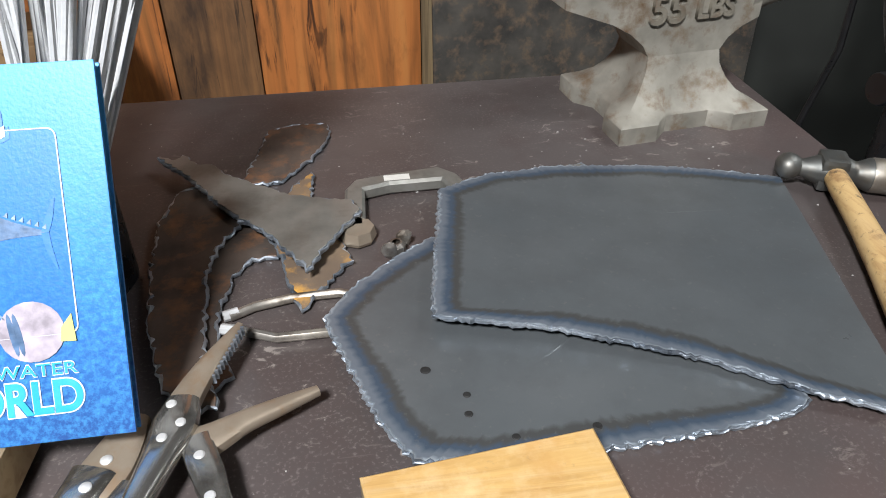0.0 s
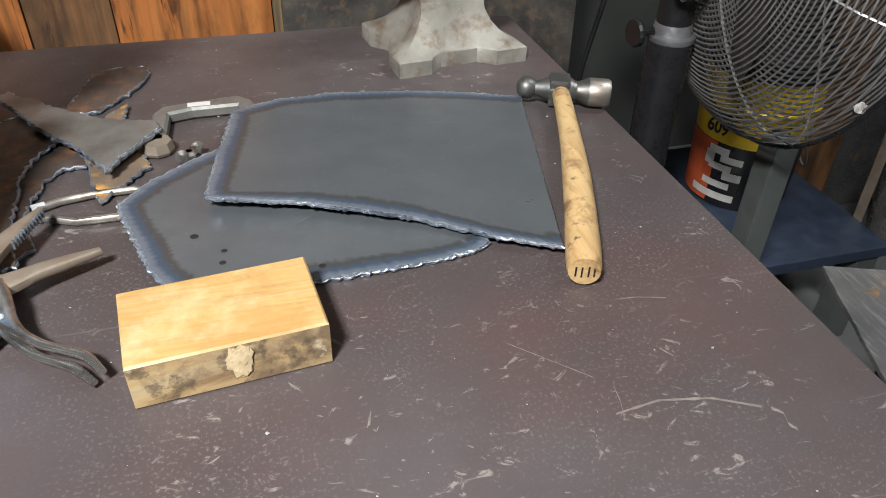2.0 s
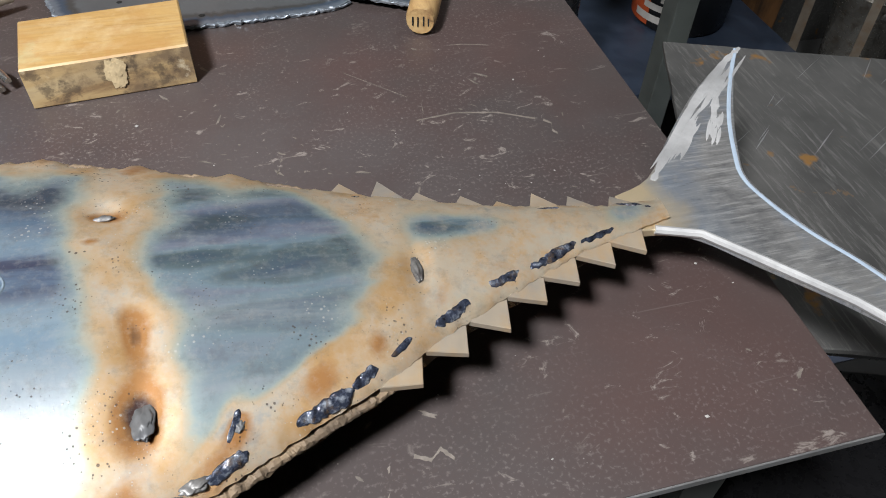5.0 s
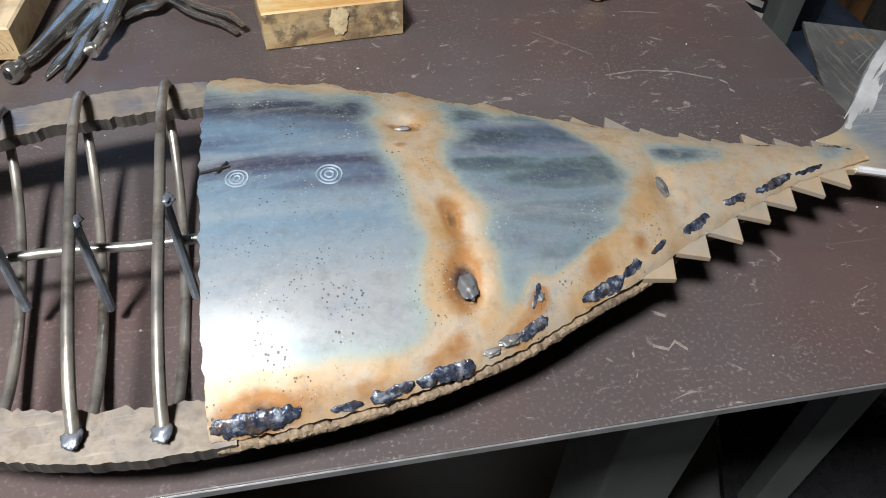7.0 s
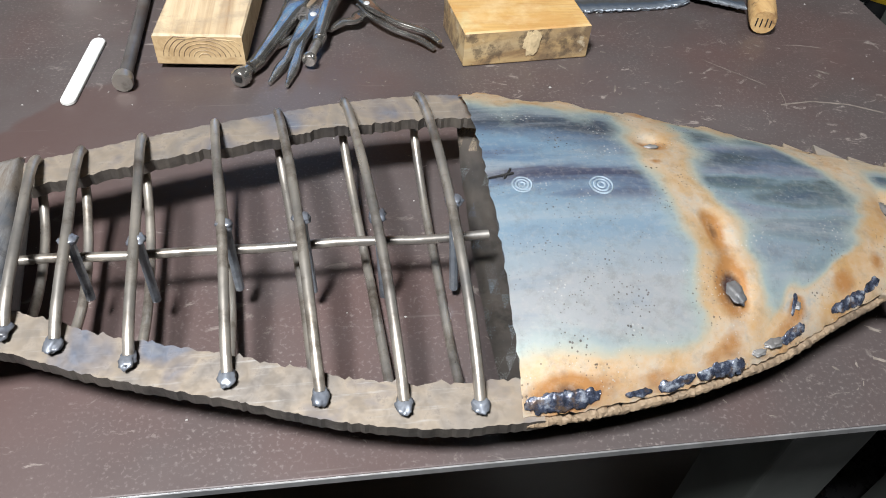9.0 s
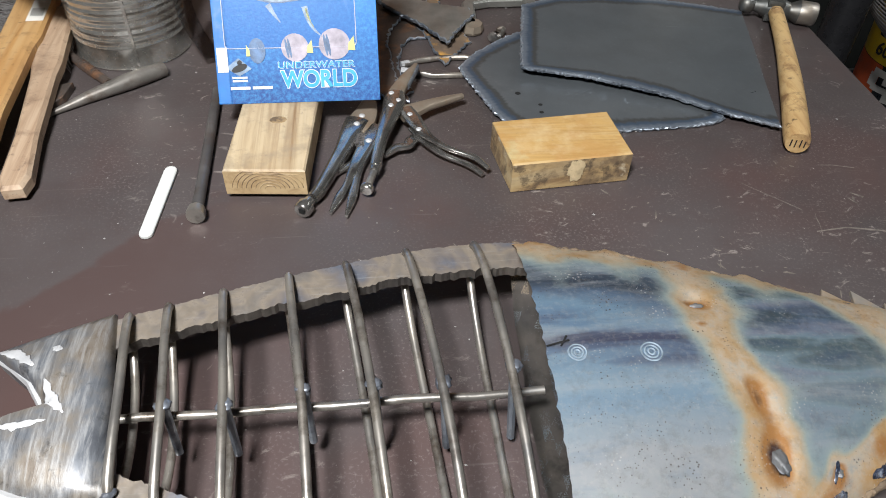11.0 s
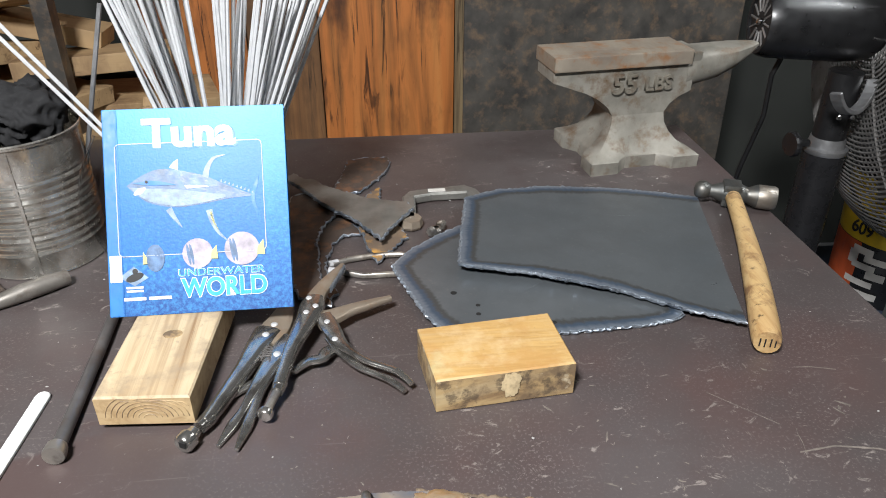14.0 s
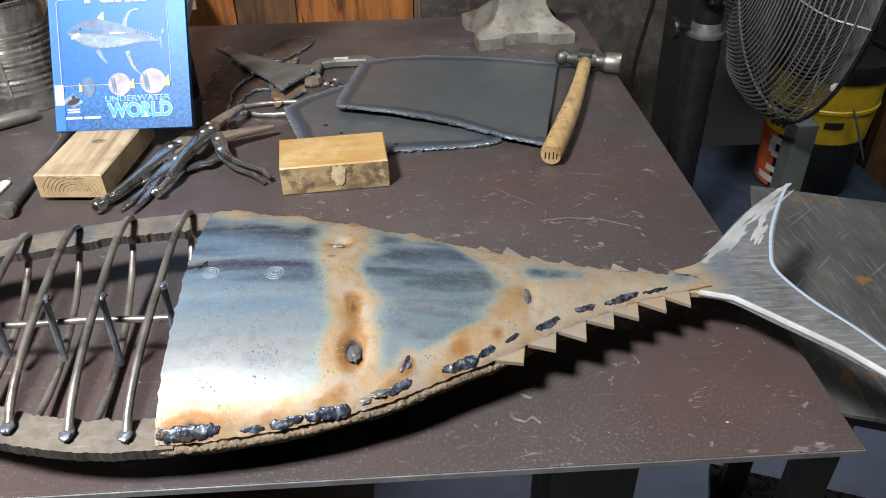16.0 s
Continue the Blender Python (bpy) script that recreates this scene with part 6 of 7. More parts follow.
tagged(part("steel_wedge", prism([(0.072, 0.655), (0.090, 0.690), (0.094, 0.725), (0.060, 0.715), (0.050, 0.680)], TOP, TOP + 0.012, 0.001), M["rusty"]), "dark rusty wedge-shaped offcut", "metal scrap")

# ---- big can with cloths and rods ----
can = thing("tin_can", (0.150, 0.850, TOP), "large ribbed tin can holding rags and rods", "can")
prof = [(0.0, 0.002), (0.078, 0.002), (0.0800, 0.0), (0.0815, 0.002), (0.0800, 0.005)]
for k in range(44):
    z = 0.030 + 0.100 * k / 43
    prof.append((0.0785 + 0.0011 * math.sin(k * 2 * math.pi / 4.4), z))
prof += [(0.0788, 0.140), (0.0788, 0.174), (0.0808, 0.175), (0.0812, 0.178), (0.0795, 0.179), (0.0778, 0.176), (0.0775, 0.02), (0, 0.012)]
part("wall", lathe(prof, 48, Matrix.Translation((0.150, 0.850, TOP))), M["tin"], can, smooth=True)

part("rim", tube([(0.150 + 0.0806 * math.cos(a), 0.850 + 0.0806 * math.sin(a), TOP + 0.1795) for a in np.linspace(0, 2 * math.pi, 49)], 0.0016, 8), M["tin"], can, smooth=True)
part("side_seam", box(0.0, 0.004, -0.0006, 0.0006, 0.006, 0.172, 0.0003, Matrix.Translation((0.168, 0.7725, TOP)) @ Euler((0, 0, radians(13))).to_matrix().to_4x4()), M["tin"], can)


def cloth(name, centre, size, seed, mat, label, droop=0.0):
    bm = bmesh.new()
    bmesh.ops.create_icosphere(bm, subdivisions=5, radius=1)
    off = Vector((seed * 7.3, seed * 2.1, 1))
    for v in bm.verts:
        d = v.co.normalized()
        fold = 0.26 * noise.noise(d * 1.6 + off) + 0.16 * (1 - 2 * abs(noise.noise(d * 3.2 + off))) + 0.05 * noise.noise(d * 9 + off)
        v.co = d * (0.85 + fold)
        if v.co.x < 0:
            v.co.z += droop * v.co.x
    moved(bm, Matrix.Translation(centre) @ Matrix.Diagonal((*size, 1)))
    return tagged(part(name, bm, mat, None, smooth="soft"), label, "cloth")


cloth("black_rag", (0.175, 0.850, TOP + 0.196), (0.050, 0.055, 0.045), 1, M["blackcloth"], "crumpled black cloth stuffed in the can")
def draped(name, corners, seed, mat, label):
    """A folded cloth hung between four corners."""
    bm = bmesh.new()
    A, B, C, D = (Vector(p) for p in corners)
    rows = []
    for i in range(37):
        row = []
        for j in range(37):
            u, v = i / 36, j / 36
            p = (A * (1 - u) + B * u) * (1 - v) + (D * (1 - u) + C * u) * v
            w = noise.noise((u * 3 + seed, v * 3, 0)) * 0.014 + noise.noise((u * 9, v * 9, seed)) * 0.004 + noise.noise((u * 40, v * 40, seed)) * 0.0012
            edge = 0.004 * noise.noise((u * 25, v * 25, seed + 2))
            row.append(bm.verts.new((p.x + edge, p.y - 0.028 * math.sin(math.pi * u) * math.sin(math.pi * v) + w, p.z + 0.012 * math.sin(math.pi * v) * (1 - u) + edge)))
        rows.append(row)
    for p, q in zip(rows, rows[1:]):
        for k in range(36):
            bm.faces.new((p[k], p[k + 1], q[k + 1], q[k]))
    bmesh.ops.solidify(bm, geom=bm.faces[:], thickness=0.004)
    bmesh.ops.recalc_face_normals(bm, faces=bm.faces)
    return tagged(part(name, bm, mat, None, smooth="soft"), label, "cloth")


draped("white_rag", ((0.055, 0.870, TOP + 0.255), (0.135, 0.830, TOP + 0.272), (0.128, 0.768, TOP + 0.180), (-0.005, 0.772, TOP + 0.185)), 2, M["whitecloth"], "white fluffy rag hanging over the can rim")
draped("white_rag", ((-0.005, 0.785, TOP + 0.190), (0.125, 0.768, TOP + 0.185), (0.090, 0.758, TOP + 0.130), (0.030, 0.772, TOP + 0.150)), 5, M["whitecloth"], "hanging lower fold of a white fluffy rag")
for i, (b, t) in enumerate((((0.205, 0.845, TOP + 0.04), (0.275, 0.90, TOP + 0.315)), ((0.135, 0.89, TOP + 0.04), (0.085, 0.97, TOP + 0.36)), ((0.125, 0.90, TOP + 0.04), (0.045, 0.94, TOP + 0.30)), ((0.13, 0.905, TOP + 0.04), (0.095, 0.92, TOP + 0.235)), ((0.14, 0.905, TOP + 0.04), (0.115, 0.915, TOP + 0.225)), ((0.125, 0.91, TOP + 0.04), (0.083, 0.92, TOP + 0.225)))):
    tagged(part("welding_rod", tube([b, t], 0.0032, 8), M["grind"], None, smooth=True), "bare bright welding rod standing in the can", "welding rod", "rods in the can")

# goggles hung behind the book
goggles = thing("safety_shield", (0.255, 0.80, TOP), "clear plastic safety shield behind the book", "safety glasses")
mglass = Mat("clear_plastic", (0.97, 0.98, 0.98), 0.03)
mglass.b.inputs["Transmission Weight"].default_value = 1.0
mglass.b.inputs["IOR"].default_value = 1.08
M["clear"] = mglass.m
shield = [(0.262 - 0.030 * math.sin(math.pi * k / 12), 0.775 + 0.035 * k / 12, TOP + 0.012 + 0.165 * k / 12) for k in range(13)]
part("lens_edge", tube(shield, 0.0016, 8), M["clear"], goggles, smooth=True)
bm = bmesh.new()
rows = [[bm.verts.new((x + w * 0.022, y + w * 0.008, z)) for w in (0, 0.5, 1)] for x, y, z in shield]
for a, b in zip(rows, rows[1:]):
    for k in range(2):
        bm.faces.new((a[k], a[k + 1], b[k + 1], b[k]))
bmesh.ops.solidify(bm, geom=bm.faces[:], thickness=0.0008)
part("lens", bm, M["clear"], goggles, smooth=True)

# ---- electrode bundle ----
holder = thing("rod_holder", (0.415, 0.830, TOP), "dark can holding grey electrodes behind the book", "can")
part("wall", lathe([(0, 0.002), (0.040, 0.0), (0.042, 0.003), (0.042, 0.150), (0.040, 0.151), (0.0395, 0.01), (0, 0.006)], 28, Matrix.Translation((0.415, 0.830, TOP))), M["blacksatin"], holder, smooth=True)
rnd = random.Random(4)
for i in range(78):
    u = -1.9 if i < 2 else rnd.uniform(-1, 1)
    lean = 0.36 * u + 0.10 * max(0, u) + rnd.uniform(-0.03, 0.03)
    length = rnd.uniform(0.40, 0.44) if u < 0.35 else rnd.uniform(0.345, 0.395)
    d = Vector((lean, rnd.uniform(-0.10, 0.16), 1)).normalized()
    start = Vector((0.400 + 0.004 * max(-1, min(1, u)) + rnd.uniform(-0.006, 0.006), 0.830 + rnd.uniform(-0.03, 0.03) - 0.05 * d.y, TOP + 0.010))
    bend = Vector((rnd.uniform(-0.003, 0.003), rnd.uniform(-0.003, 0.003), 0))
    tagged(part("electrode", tube([start, start + d * length * 0.5 + bend, start + d * length], 0.0025, 7), M["flux"], None, smooth=True), "grey flux-coated welding electrode", "welding rod", "electrodes behind the book")

# ---- anvil ----
anvil = thing("anvil", (1.05, 1.10, TOP), "grey cast-iron bench anvil with worn rusty face", "anvil")
AM = pose(1.050, 1.098, TOP, 0, 0, 7)
foot = [(0.098, 0.042), (0.098, 0.086), (0.050, 0.086), (0.028, 0.066), (-0.028, 0.066), (-0.050, 0.086), (-0.098, 0.086), (-0.098, 0.042), (-0.080, 0.02), (-0.080, -0.02), (-0.098, -0.042), (-0.098, -0.086), (-0.050, -0.086), (-0.028, -0.066), (0.028, -0.066), (0.050, -0.086), (0.098, -0.086), (0.098, -0.042), (0.080, -0.02), (0.080, 0.02)]


def loft(levels, m):
    bm = bmesh.new()
    rings = [[bm.verts.new((x, y, z)) for x, y in ring] for z, ring in levels]
    for a, b in zip(rings, rings[1:]):
        for i in range(len(a)):
            bm.faces.new((a[i], a[(i + 1) % len(a)], b[(i + 1) % len(a)], b[i]))
    bm.faces.new(rings[0][::-1])
    bm.faces.new(rings[-1])
    bmesh.ops.recalc_face_normals(bm, faces=bm.faces)
    return moved(bm, m)


def shrunk(kx, ky, sharp=0.0):
    out = []
    for x, y in foot:
        a = math.atan2(y / 0.086, x / 0.098)
        rx, ry = math.cos(a), math.sin(a)
        k = 1 / max(abs(rx), abs(ry))
        bx, by = rx * k * kx, ry * k * ky
        out.append((x * kx / 0.098 * sharp + bx * (1 - sharp), y * ky / 0.086 * sharp + by * (1 - sharp)))
    return out


levels = [(0.0, foot), (0.021, foot), (0.024, shrunk(0.094, 0.082, 1.0)), (0.031, shrunk(0.080, 0.068, 0.9)), (0.040, shrunk(0.067, 0.056, 0.7)), (0.052, shrunk(0.057, 0.047, 0.45)), (0.068, shrunk(0.049, 0.040, 0.2)), (0.084, shrunk(0.0475, 0.036, 0))]
part("body", loft(levels, AM), M["anvil"], anvil, smooth=True)
heel = [(-0.158, 0.166), (-0.158, 0.148), (-0.128, 0.137), (-0.098, 0.126), (-0.074, 0.113), (-0.056, 0.098), (-0.0475, 0.084), (0.0475, 0.084), (0.056, 0.098), (0.072, 0.110), (0.092, 0.119), (0.092, 0.166)]
UP = AM @ Euler((radians(90), 0, 0)).to_matrix().to_4x4()
part("waist_top", prism(heel, -0.036, 0.036, 0, UP), M["anvil"], anvil)
part("face", box(-0.160, 0.082, -0.044, 0.044, 0.1665, 0.190, 0.002, AM), M["anvilface"], anvil, "rust-stained flat striking face")
part("step", box(0.0825, 0.104, -0.036, 0.036, 0.1665, 0.184, 0.002, AM), M["anvil"], anvil)
horn = bmesh.new()
rings = []
for k, (x, zt, zb, w) in enumerate(((0.080, 0.184, 0.108, 0.038), (0.110, 0.184, 0.121, 0.038), (0.145, 0.185, 0.128, 0.036), (0.180, 0.186, 0.145, 0.030), (0.208, 0.186, 0.162, 0.020), (0.226, 0.185, 0.176, 0.009))):
    ring = []
    for a in range(16):
        t = 2 * math.pi * a / 16
        c, s = math.cos(t), math.sin(t)
        zc, zr = (zt + zb) / 2, (zt - zb) / 2
        ring.append(horn.verts.new((x, w * math.copysign(abs(c) ** 0.8, c), zc + zr * (s if s < 0 else abs(s) ** 0.5))))
    rings.append(ring)
for a, b in zip(rings, rings[1:]):
    for i in range(16):
        horn.faces.new((a[i], a[(i + 1) % 16], b[(i + 1) % 16], b[i]))
horn.faces.new(rings[0])
horn.faces.new(rings[-1][::-1])
bmesh.ops.recalc_face_normals(horn, faces=horn.faces)
part("horn", moved(horn, AM), M["anvil"], anvil, smooth=True)
# letters in a darker iron, which paints the shading round them
letters("55", 0.046, M["anvilmark"], "cast_number", anvil, UP @ Matrix.Translation((-0.056, 0.124, 0.0365)), 0.0055, 1.0, bold=0.0009)
letters("LBS", 0.033, M["anvilmark"], "cast_letters", anvil, UP @ Matrix.Translation((0.003, 0.126, 0.0365)), 0.0055, 1.0, bold=0.0007)

# ---- pedestal fan ----
fan = thing("pedestal_fan", (1.47, 1.14, 0), "black pedestal fan with wire cage behind the table", "fan")
FX, FY = 1.470, 1.140
part("pole", tube([(FX, FY, 0.05), (FX, FY, 0.866)], 0.038, 28), M["blacksatin"], fan, smooth=True)
part("base", lathe([(0, 0), (0.26, 0), (0.27, 0.02), (0.10, 0.05), (0.045, 0.08), (0, 0.08)], 36, Matrix.Translation((FX, FY, 0))), M["blacksatin"], fan, smooth=True)
part("collar", lathe([(0.039, 0.866), (0.0405, 0.868), (0.0405, 0.876), (0.034, 0.879), (0.031, 0.897), (0, 0.897)], 28, Matrix.Translation((FX, FY, 0))), M["grind"], fan, smooth=True)
part("upper_tube", tube([(FX, FY, 0.895), (FX, FY, 1.022)], 0.030, 24), M["black"], fan, smooth=True)
part("knob", lathe([(0, 0), (0.022, 0), (0.024, 0.004), (0.024, 0.010), (0.018, 0.014), (0.008, 0.016), (0.007, 0.04), (0, 0.04)], 14, Matrix.Translation((1.390, 1.132, 0.886)) @ Vector((1, 0.1, 0)).to_track_quat("Z", "Y").to_matrix().to_4x4()), M["black"], fan)
part("bracket", prism(arc(0, 0, 0.072, 200, 340, 12) + arc(0, 0, 0.064, 340, 200, 12), -0.010, 0.010, 0.001, Matrix.Translation((1.448, 1.085, 1.036)) @ Euler((radians(78), 0, radians(30))).to_matrix().to_4x4()), M["grind"], fan)
for dx in (-0.012, 0.014):
    part("bolt", lump((FX + dx, FY - 0.031, 0.945), (0.006, 0.004, 0.006), 1, 0.1, 1), M["chrome"], fan)
fa = Vector((0.989, -0.148, -0.033)).normalized()
hub = Vector((1.650, 1.140, 1.091))
FM = Matrix.Translation(hub) @ fa.to_track_quat("Z", "Y").to_matrix().to_4x4()
part("motor", lathe([(0, -0.342), (0.046, -0.342), (0.050, -0.346), (0.056, -0.346), (0.060, -0.338), (0.063, -0.322), (0.064, -0.20), (0.060, -0.15), (0.045, -0.13), (0, -0.13)], 40, FM), M["black"], fan, smooth=True)
for k in range(14):
    a = 2 * math.pi * k / 14
    part("vent_rib", tube([FM @ Vector((0.018 * math.cos(a), 0.018 * math.sin(a), -0.3425)), FM @ Vector((0.050 * math.cos(a), 0.050 * math.sin(a), -0.3425))], 0.0022, 5), M["wire"], fan)
part("cap_screw", lump(FM @ Vector((0, 0, -0.344)), (0.007, 0.007, 0.007), 1, 0.1, 2), M["chrome"], fan, smooth="soft")
R = 0.400
for face, depth in (("rear_grille", -0.138), ("front_grille", 0.050)):
    cage = bmesh.new()
    bits = []
    for k in range(1, 41):
        r = 0.05 + (R - 0.05) * k / 40
        z = depth * (1 - (r / R) ** 3.2) ** 0.6 if r < R else 0
        bits.append(tube([FM @ Vector((r * math.cos(a), r * math.sin(a), z)) for a in np.linspace(0, 2 * math.pi, 57)], 0.0021, 4))
    for k in range(8):
        a = 2 * math.pi * (k + 0.3) / 8
        bits.append(tube([FM @ Vector((r * math.cos(a), r * math.sin(a), depth * (1 - (r / R) ** 3.2) ** 0.6 if r < R else 0)) for r in np.linspace(0.04, R, 14)], 0.0022, 5))
    part(face, joined(cage, *bits), M["wire"], fan)
part("grille_rim", tube([FM @ Vector((R * math.cos(a), R * math.sin(a), 0)) for a in np.linspace(0, 2 * math.pi, 65)], 0.004, 6), M["blacksatin"], fan)
part("rotor_hub", lathe([(0, -0.08), (0.055, -0.08), (0.06, -0.06), (0.06, 0.02), (0.04, 0.04), (0, 0.045)], 24, FM), M["black"], fan, smooth=True)
M["blade"] = make_plain("grey_blade", (0.30, 0.28, 0.26), 0.4, metal=0.5, vary=0.2)
for k in range(3):
    a = 2 * math.pi * k / 3 + 0.6
    bm = bmesh.new()
    rows = []
    for i in range(9):
        r = 0.05 + 0.28 * i / 8
        w = 0.040 + 0.065 * math.sin(math.pi * min(1, i / 8 * 0.75 + 0.12))
        rows.append([bm.verts.new(FM @ Vector((r * math.cos(a) - s * w * math.sin(a), r * math.sin(a) + s * w * math.cos(a), -0.01 + 0.030 * s))) for s in (-1, -0.3, 0.4, 1)])
    for p, q in zip(rows, rows[1:]):
        for j in range(3):
            bm.faces.new((p[j], p[j + 1], q[j + 1], q[j]))
    bmesh.ops.solidify(bm, geom=bm.faces[:], thickness=0.0015)
    part("blade", bm, M["blade"], fan, smooth=True)
part("paper_tag", lump((1.612, 0.845, 0.860), (0.009, 0.006, 0.009), 3, 0.5), M["paper"], fan)
part("power_cord", tube([(1.375, 1.19, 1.06), (1.362, 1.20, 1.00), (1.365, 1.20, 0.92), (1.352, 1.22, 0.80), (1.345, 1.24, 0.62)], 0.005, 8), M["black"], fan, smooth=True)

# ---- things beyond the table's end ----
stand = thing("machine_stand", (1.85, 0.9, 0), "dark blue steel stand carrying the pail", "stand")
part("shelf", box(1.50, 2.20, 1.14, 1.70, 0.27, 0.30, 0.003), M["blueboard"], stand)
for x, y in ((1.54, 1.18), (2.16, 1.18), (1.54, 1.66), (2.16, 1.66)):
    part("leg", box(x - 0.03, x + 0.03, y - 0.03, y + 0.03, 0, 0.2695, 0.003), M["greytube"], stand)
pail = thing("pail", (1.98, 1.47, 0.30), "yellow and black plastic pail with orange panel", "pail")
PM = Matrix.Translation((1.98, 1.47, 0.3005))
part("lower_wall", lathe([(0, 0), (0.122, 0), (0.126, 0.006), (0.133, 0.176)], 40, PM), M["black"], pail, smooth=True)
part("upper_wall", lathe([(0.1335, 0.1765), (0.139, 0.262), (0.143, 0.266), (0.143, 0.274), (0.140, 0.277), (0.142, 0.360)], 40, PM), M["yellow"], pail, "yellow upper band", smooth=True)
part("lid", lathe([(0.146, 0.352), (0.149, 0.360), (0.148, 0.398), (0.132, 0.400), (0.130, 0.390), (0, 0.390)], 40, PM), M["black"], pail, smooth=True)


def wrapped(a0, a1, z0, z1, lift, name, mat, label=""):
    """A printed patch that follows the pail's wall."""
    bm = bmesh.new()
    cols = []
    radius = lambda z: float(np.interp(z, (0.006, 0.176, 0.262), (0.126, 0.133, 0.139))) + lift
    for k in range(13):
        a = radians(a0 + (a1 - a0) * k / 12)
        cols.append([bm.verts.new(PM @ Vector((radius(z) * math.cos(a), radius(z) * math.sin(a), z))) for z in (z0, z1)])
    for p, q in zip(cols, cols[1:]):
        bm.faces.new((p[0], q[0], q[1], p[1]))
    return part(name, bm, mat, pail, label)


wrapped(135, 201, 0.008, 0.175, 0.0010, "label", M["orangepaint"], "orange printed panel")
wrapped(193, 216, 0.146, 0.166, 0.0022, "print_shape", M["whiteprint"])
wrapped(190, 201, 0.112, 0.150, 0.0022, "print_shape", M["whiteprint"])
wrapped(196, 222, 0.104, 0.122, 0.0022, "print_shape", M["whiteprint"])
wrapped(208, 232, 0.128, 0.146, 0.0022, "print_shape", M["whiteprint"])
wrapped(214, 234, 0.082, 0.104, 0.0022, "print_shape", M["whiteprint"])
wrapped(192, 224, 0.056, 0.074, 0.0022, "print_shape", M["whiteprint"])
wrapped(180, 232, 0.022, 0.042, 0.0022, "print_bar", M["whiteprint"])
wrapped(248, 268, 0.225, 0.245, 0.0022, "print_bar", M["ink"])
wrapped(180, 215, 0.244, 0.256, 0.0022, "print_bar", M["ink"])
n = Vector((math.cos(radians(198)), math.sin(radians(198)), 0))
up = Vector((0, 0, 1))
face = Matrix((Vector((*up.cross(n), 0)), Vector((*up, 0)), Vector((*n, 0)), Vector((0, 0, 0, 1)))).transposed()
letters("609", 0.048, M["ink"], "print_number", pail, PM @ Matrix.Translation(n * 0.1405 + up * 0.200) @ face, 0.0005, 0.85, "CENTER", 0.001)
part("handle", tube([PM @ Vector((0.149 * math.cos(radians(a)), 0.149 * math.sin(radians(a)), 0.290 - 0.20 * math.sin(radians((a - 270) / 130 * 180)))) for a in np.linspace(270, 400, 20)], 0.003, 6), M["wire"], pail)
tagged(part("plank", box(2.27, 2.43, 1.60, 1.64, 0, 0.95, 0.004), M["darkboard"]), "rough brown plank standing upright", "lumber")
tagged(part("grey_sheet", prism([(2.46, 0.0), (2.74, 0.0), (2.74, 0.90), (2.44, 0.90)], 0, 0.004, 0.0005, Matrix.Translation((0, 1.70, 0)) @ Euler((radians(84), 0, 0)).to_matrix().to_4x4()), M["brushed"]), "dull grey sheet metal leaning at the back", "sheet metal")
galv = thing("galvanised_bucket", (2.66, 1.48, 0), "pale galvanised bucket on the floor", "bucket")
part("wall", lathe([(0, 0.004), (0.085, 0.0), (0.088, 0.004), (0.122, 0.300), (0.127, 0.306), (0.122, 0.312), (0.118, 0.300), (0.084, 0.010), (0, 0.010)], 32, Matrix.Translation((2.66, 1.48, 0))), M["tin"], galv, smooth=True)
part("ear", lump((2.60, 1.375, 0.27), (0.014, 0.006, 0.014), 2, 0.2), M["wire"], galv, smooth="soft")
easel = thing("sign_stand", (2.34, 1.2, 0), "brown steel stand holding a dark sign", "stand")
for p, q in (((2.33, 1.20, 0.95), (2.375, 1.20, 0.02)), ((2.20, 1.28, 0.95), (2.26, 1.30, 0.02))):
    part("leg", tube([p, q], 0.016, 4), M["jaw"], easel)
SM = pose(2.47, 1.12, 0.47, 78, 13, 10)
sign = thing("painted_sign", (2.36, 1.10, 0.30), "black board hand-painted with yellow words", "sign")
part("board", box(-0.14, 0.20, -0.20, 0.20, -0.008, 0, 0.002, SM), M["black"], sign)
for k, word in enumerate(("STUD", "METAL", "GENIUS")):
    letters(word, 0.056, M["yellow"], "painted_word", sign, SM @ Matrix.Translation((-0.125, 0.10 - 0.070 * k, 0.001)) @ Matrix.Rotation(radians((3, -2, 2)[k]), 4, "Z"), 0.0004, 0.92, bold=0.001)
part("painted_bar", box(-0.10, 0.08, -0.145, -0.095, 0.0005, 0.0012, 0, SM), M["yellow"], sign)
post = thing("steel_post", (1.705, 1.07, 0), "grey-green square steel tube standing upright", "post")
part("tube", box(1.680, 1.730, 1.045, 1.095, 0, 0.685, 0.004), M["greytube"], post)

# thin slab added over the concrete to turn this stretch blue-grey
tagged(part("floor_mat", box(0.70, 2.1, 0.50, 1.05, 0, 0.004, 0.001), M["floorblue"]), "flat blue-grey patch over the floor", "mat")

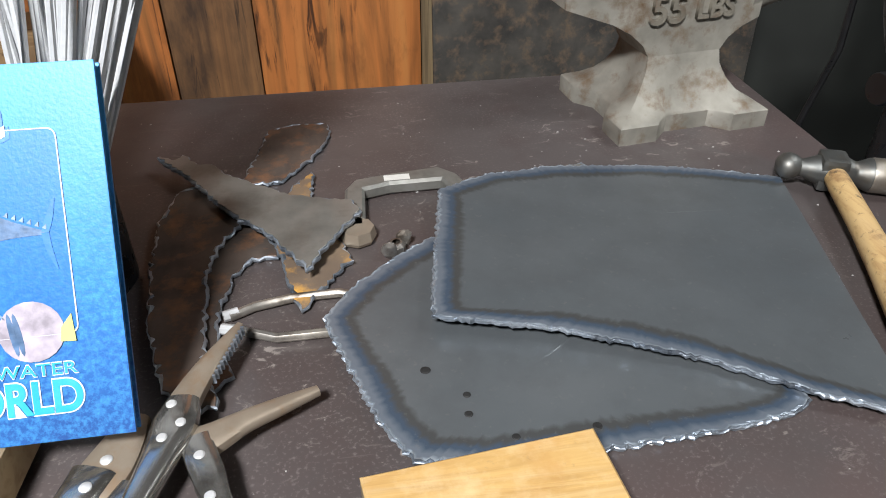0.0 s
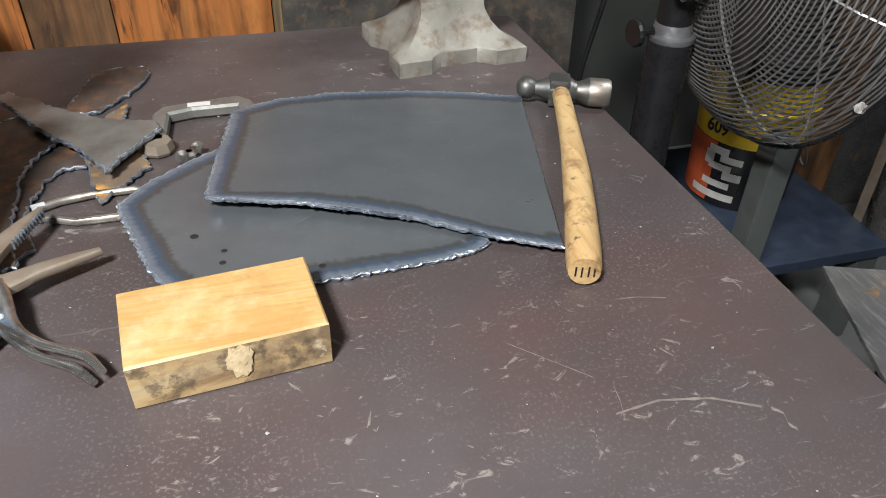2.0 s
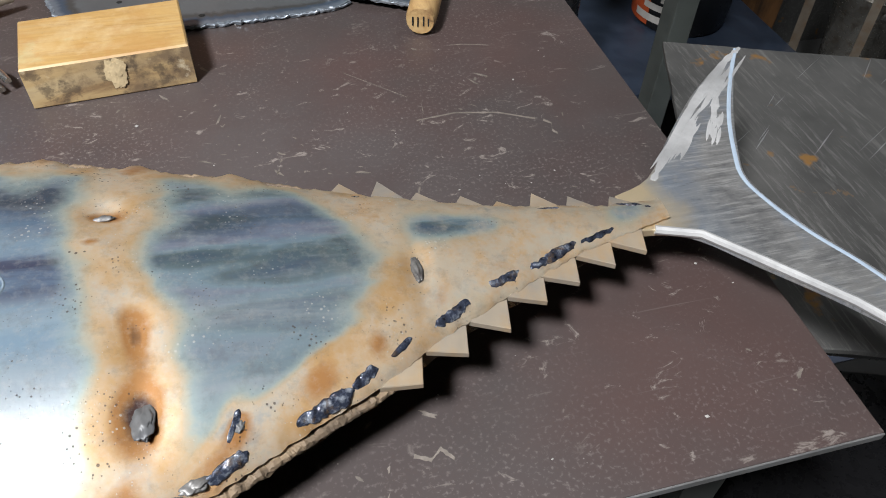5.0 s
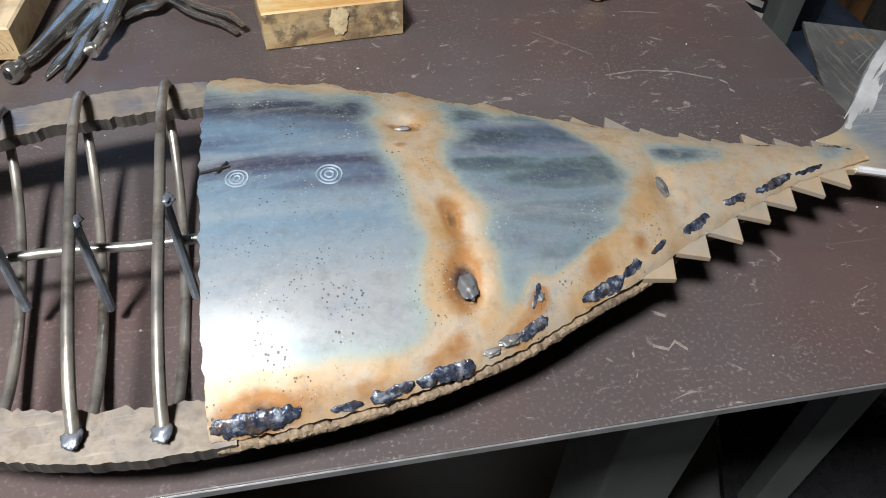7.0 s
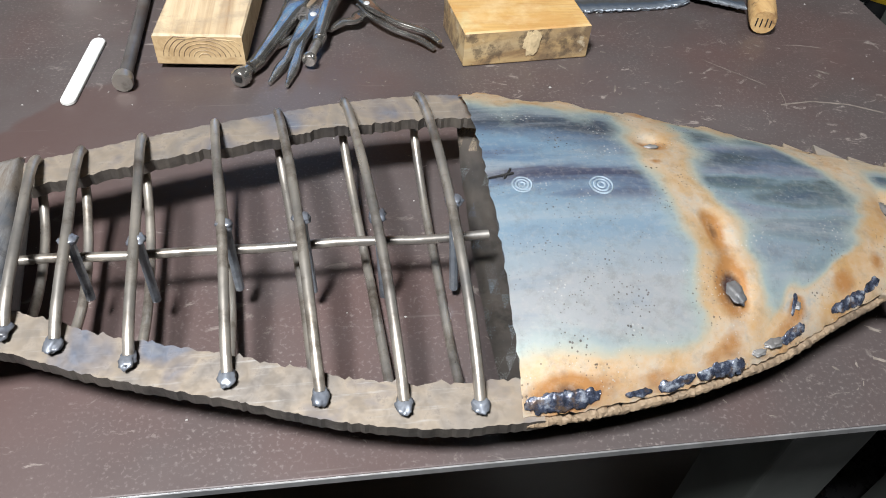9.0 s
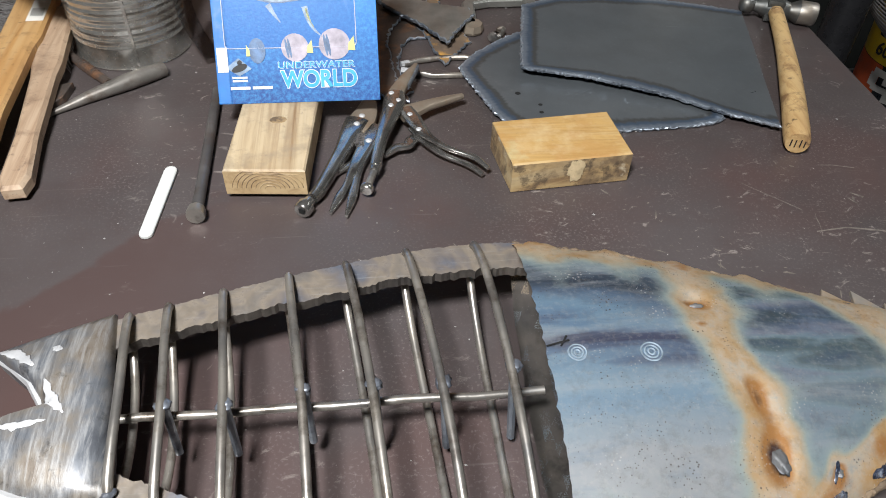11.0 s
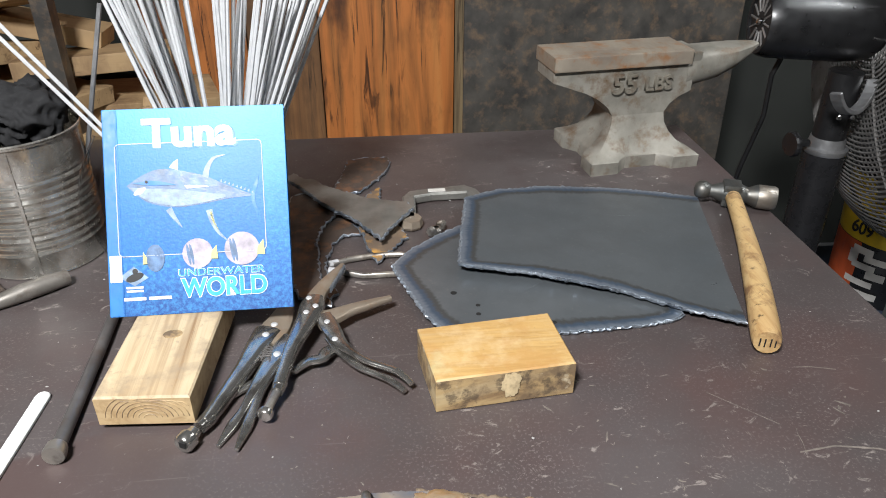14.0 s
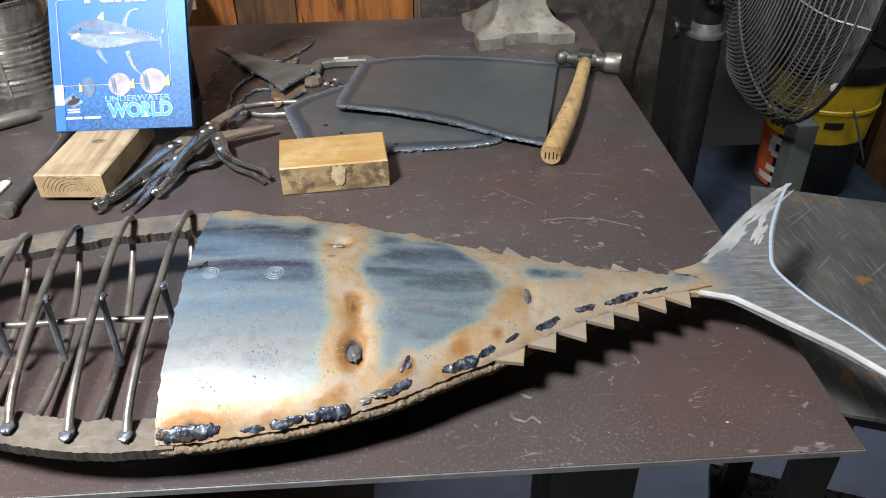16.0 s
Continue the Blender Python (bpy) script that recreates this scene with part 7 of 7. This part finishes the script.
EM2 = pose(1.354, 0.580, 0.812, 0, 0, -20.5)
sheet_plate = thing("sheet_offcut", (1.5, 0.3, 0.81), "brushed grey steel sheet with rust specks under the tail", "sheet metal")
part("sheet", prism(ragged([(0, 0), (0.62, 0), (0.62, -0.47), (0.03, -0.47), (0.0, -0.44)], 0.02, 0.0006, 4), 0, 0.006, 0.0006, EM2), M["brushed"], sheet_plate)
strokes = random.Random(12)
for k in range(34):
    x, y, L = strokes.uniform(0.03, 0.50), strokes.uniform(-0.30, -0.05), strokes.uniform(0.03, 0.09)
    w = strokes.uniform(0.0003, 0.0009)
    part("scratch", prism([(0, 0), (L * 0.5, w), (L, 0), (L * 0.5, -w)], 0.0061, 0.0063, 0, EM2 @ Matrix.Translation((x, y, 0)) @ Euler((0, 0, radians(strokes.uniform(48, 66)))).to_matrix().to_4x4()), M["grind"], sheet_plate)
cart = thing("tool_cart", (1.6, 0.3, 0), "dark steel cart beside the table", "cart")
part("cart_top", box(0.05, 0.60, -0.45, -0.04, -0.030, -0.001, 0.002, EM2), M["blacksatin"], cart)
for x, y in ((0.09, -0.08), (0.56, -0.08), (0.09, -0.41), (0.56, -0.41)):
    part("leg", box(x - 0.02, x + 0.02, y - 0.02, y + 0.02, -0.812, -0.0305, 0.002, EM2), M["greytube"], cart)
part("lower_shelf", box(0.05, 0.60, -0.45, -0.04, -0.62, -0.60, 0.002, EM2), M["blacksatin"], cart)

# ---- left corner: brushes and stacked lumber ----
for i, (a, b, w) in enumerate((((0.091, 0.488, TOP + 0.014), (0.045, 0.895, TOP + 0.030), 0.038), ((0.032, 0.520, TOP + 0.026), (0.008, 0.960, TOP + 0.044), 0.056))):
    brush = thing("wire_brush", ((a[0] + b[0]) / 2, (a[1] + b[1]) / 2, TOP), "worn wooden-handled wire brush", "brush", "wire brushes")
    A, B = Vector(a), Vector(b)
    d = (B - A).normalized()
    BM = Matrix.Translation(A) @ d.to_track_quat("Y", "Z").to_matrix().to_4x4()
    L = (B - A).length
    part("handle", prism([(-w * 0.3, 0), (-w * 0.45, 0.02), (-w * 0.36, 0.10), (-w * 0.42, L * 0.55), (-w * 0.5, L * 0.62), (-w * 0.5, L), (w * 0.5, L), (w * 0.5, L * 0.62), (w * 0.42, L * 0.55), (w * 0.36, 0.10), (w * 0.45, 0.02), (w * 0.3, 0)], -0.010, 0.010, 0.004, BM), M["brushwood" if i else "greywood"], brush)
    if i:
        # this one lies on its side, bristles out
        bits = [tube([BM @ Vector((-w * 0.5, y, z)), BM @ Vector((-w * 0.5 - rnd.uniform(0.020, 0.034), y + rnd.uniform(-0.010, 0.010), z + rnd.uniform(-0.006, 0.014)))], 0.0006, 3) for z in (-0.006, -0.002, 0.002, 0.006) for y in np.linspace(L * 0.64, L * 0.98, 40)]
    else:
        bits = [tube([BM @ Vector((x, y, -0.010)), BM @ Vector((x + rnd.uniform(-0.004, 0.004), y + rnd.uniform(-0.004, 0.004), -0.022))], 0.0006, 3) for x in np.linspace(-w * 0.4, w * 0.4, 5) for y in np.linspace(L * 0.65, L * 0.97, 16)]
    part("bristles", joined(bmesh.new(), *bits), M["wire"], brush)
    if i:
        part("paper_label", box(w * 0.02, w * 0.44, L * 0.70, L * 0.84, 0.0102, 0.0106, 0, BM), M["paper"], brush)
        for k in range(7):
            part("print_bar", box(w * 0.08 + k * w * 0.045, w * 0.10 + k * w * 0.045, L * 0.73, L * 0.78, 0.0107, 0.0109, 0, BM), M["ink"], brush)

rack = thing("lumber_rack", (-0.5, 1.75, 0), "dark rack behind the stacked wood", "rack")
part("rack_back", box(-1.5, 0.005, 1.98, 2.0, 0, 1.9), M["shopwall"], rack)
part("rack_shelf", box(-1.5, 0.005, 1.45, 1.98, 0.60, 0.63), M["lumber"], rack)
part("rack_post", box(-0.02, 0.012, 1.42, 1.46, 0, 1.9, 0.002), M["blackplate"], rack)
rnd = random.Random(9)
for row in range(9):
    x = -1.1
    while x < -0.06:
        L, w, h = rnd.uniform(0.20, 0.42), rnd.uniform(0.05, 0.10), rnd.uniform(0.022, 0.042)
        ob = part("lumber_piece", box(-L / 2, L / 2, -w, w, -h / 2, h / 2, 0.002, pose(x + L / 2, 1.56 + rnd.uniform(-0.06, 0.06), 0.655 + row * 0.052 + rnd.uniform(0, 0.006), rnd.uniform(-12, 12), rnd.uniform(-16, 16), rnd.uniform(-50, 50))), M["lumber"])
        tagged(ob, "rough offcut of stacked scrap lumber", "lumber", "stacked lumber")
        x += L * rnd.uniform(0.75, 1.0)
hook = tagged(part("wood_clothespin", prism([(0, 0), (0.026, 0.004), (0.022, 0.05), (0.012, 0.085), (0.0, 0.088), (-0.010, 0.05)], 0, 0.02, 0.003, pose(0.245, 1.10, TOP + 0.04, 80, 0, 15)), M["lumber"]), "notched scrap of pale wood behind the can", "wood scrap")
# black slab on the surface paints the dark of a notch
part("notch", box(0.004, 0.013, 0.035, 0.065, 0.0201, 0.0209, 0, pose(0.245, 1.10, TOP + 0.04, 80, 0, 15)), M["ink"], hook)
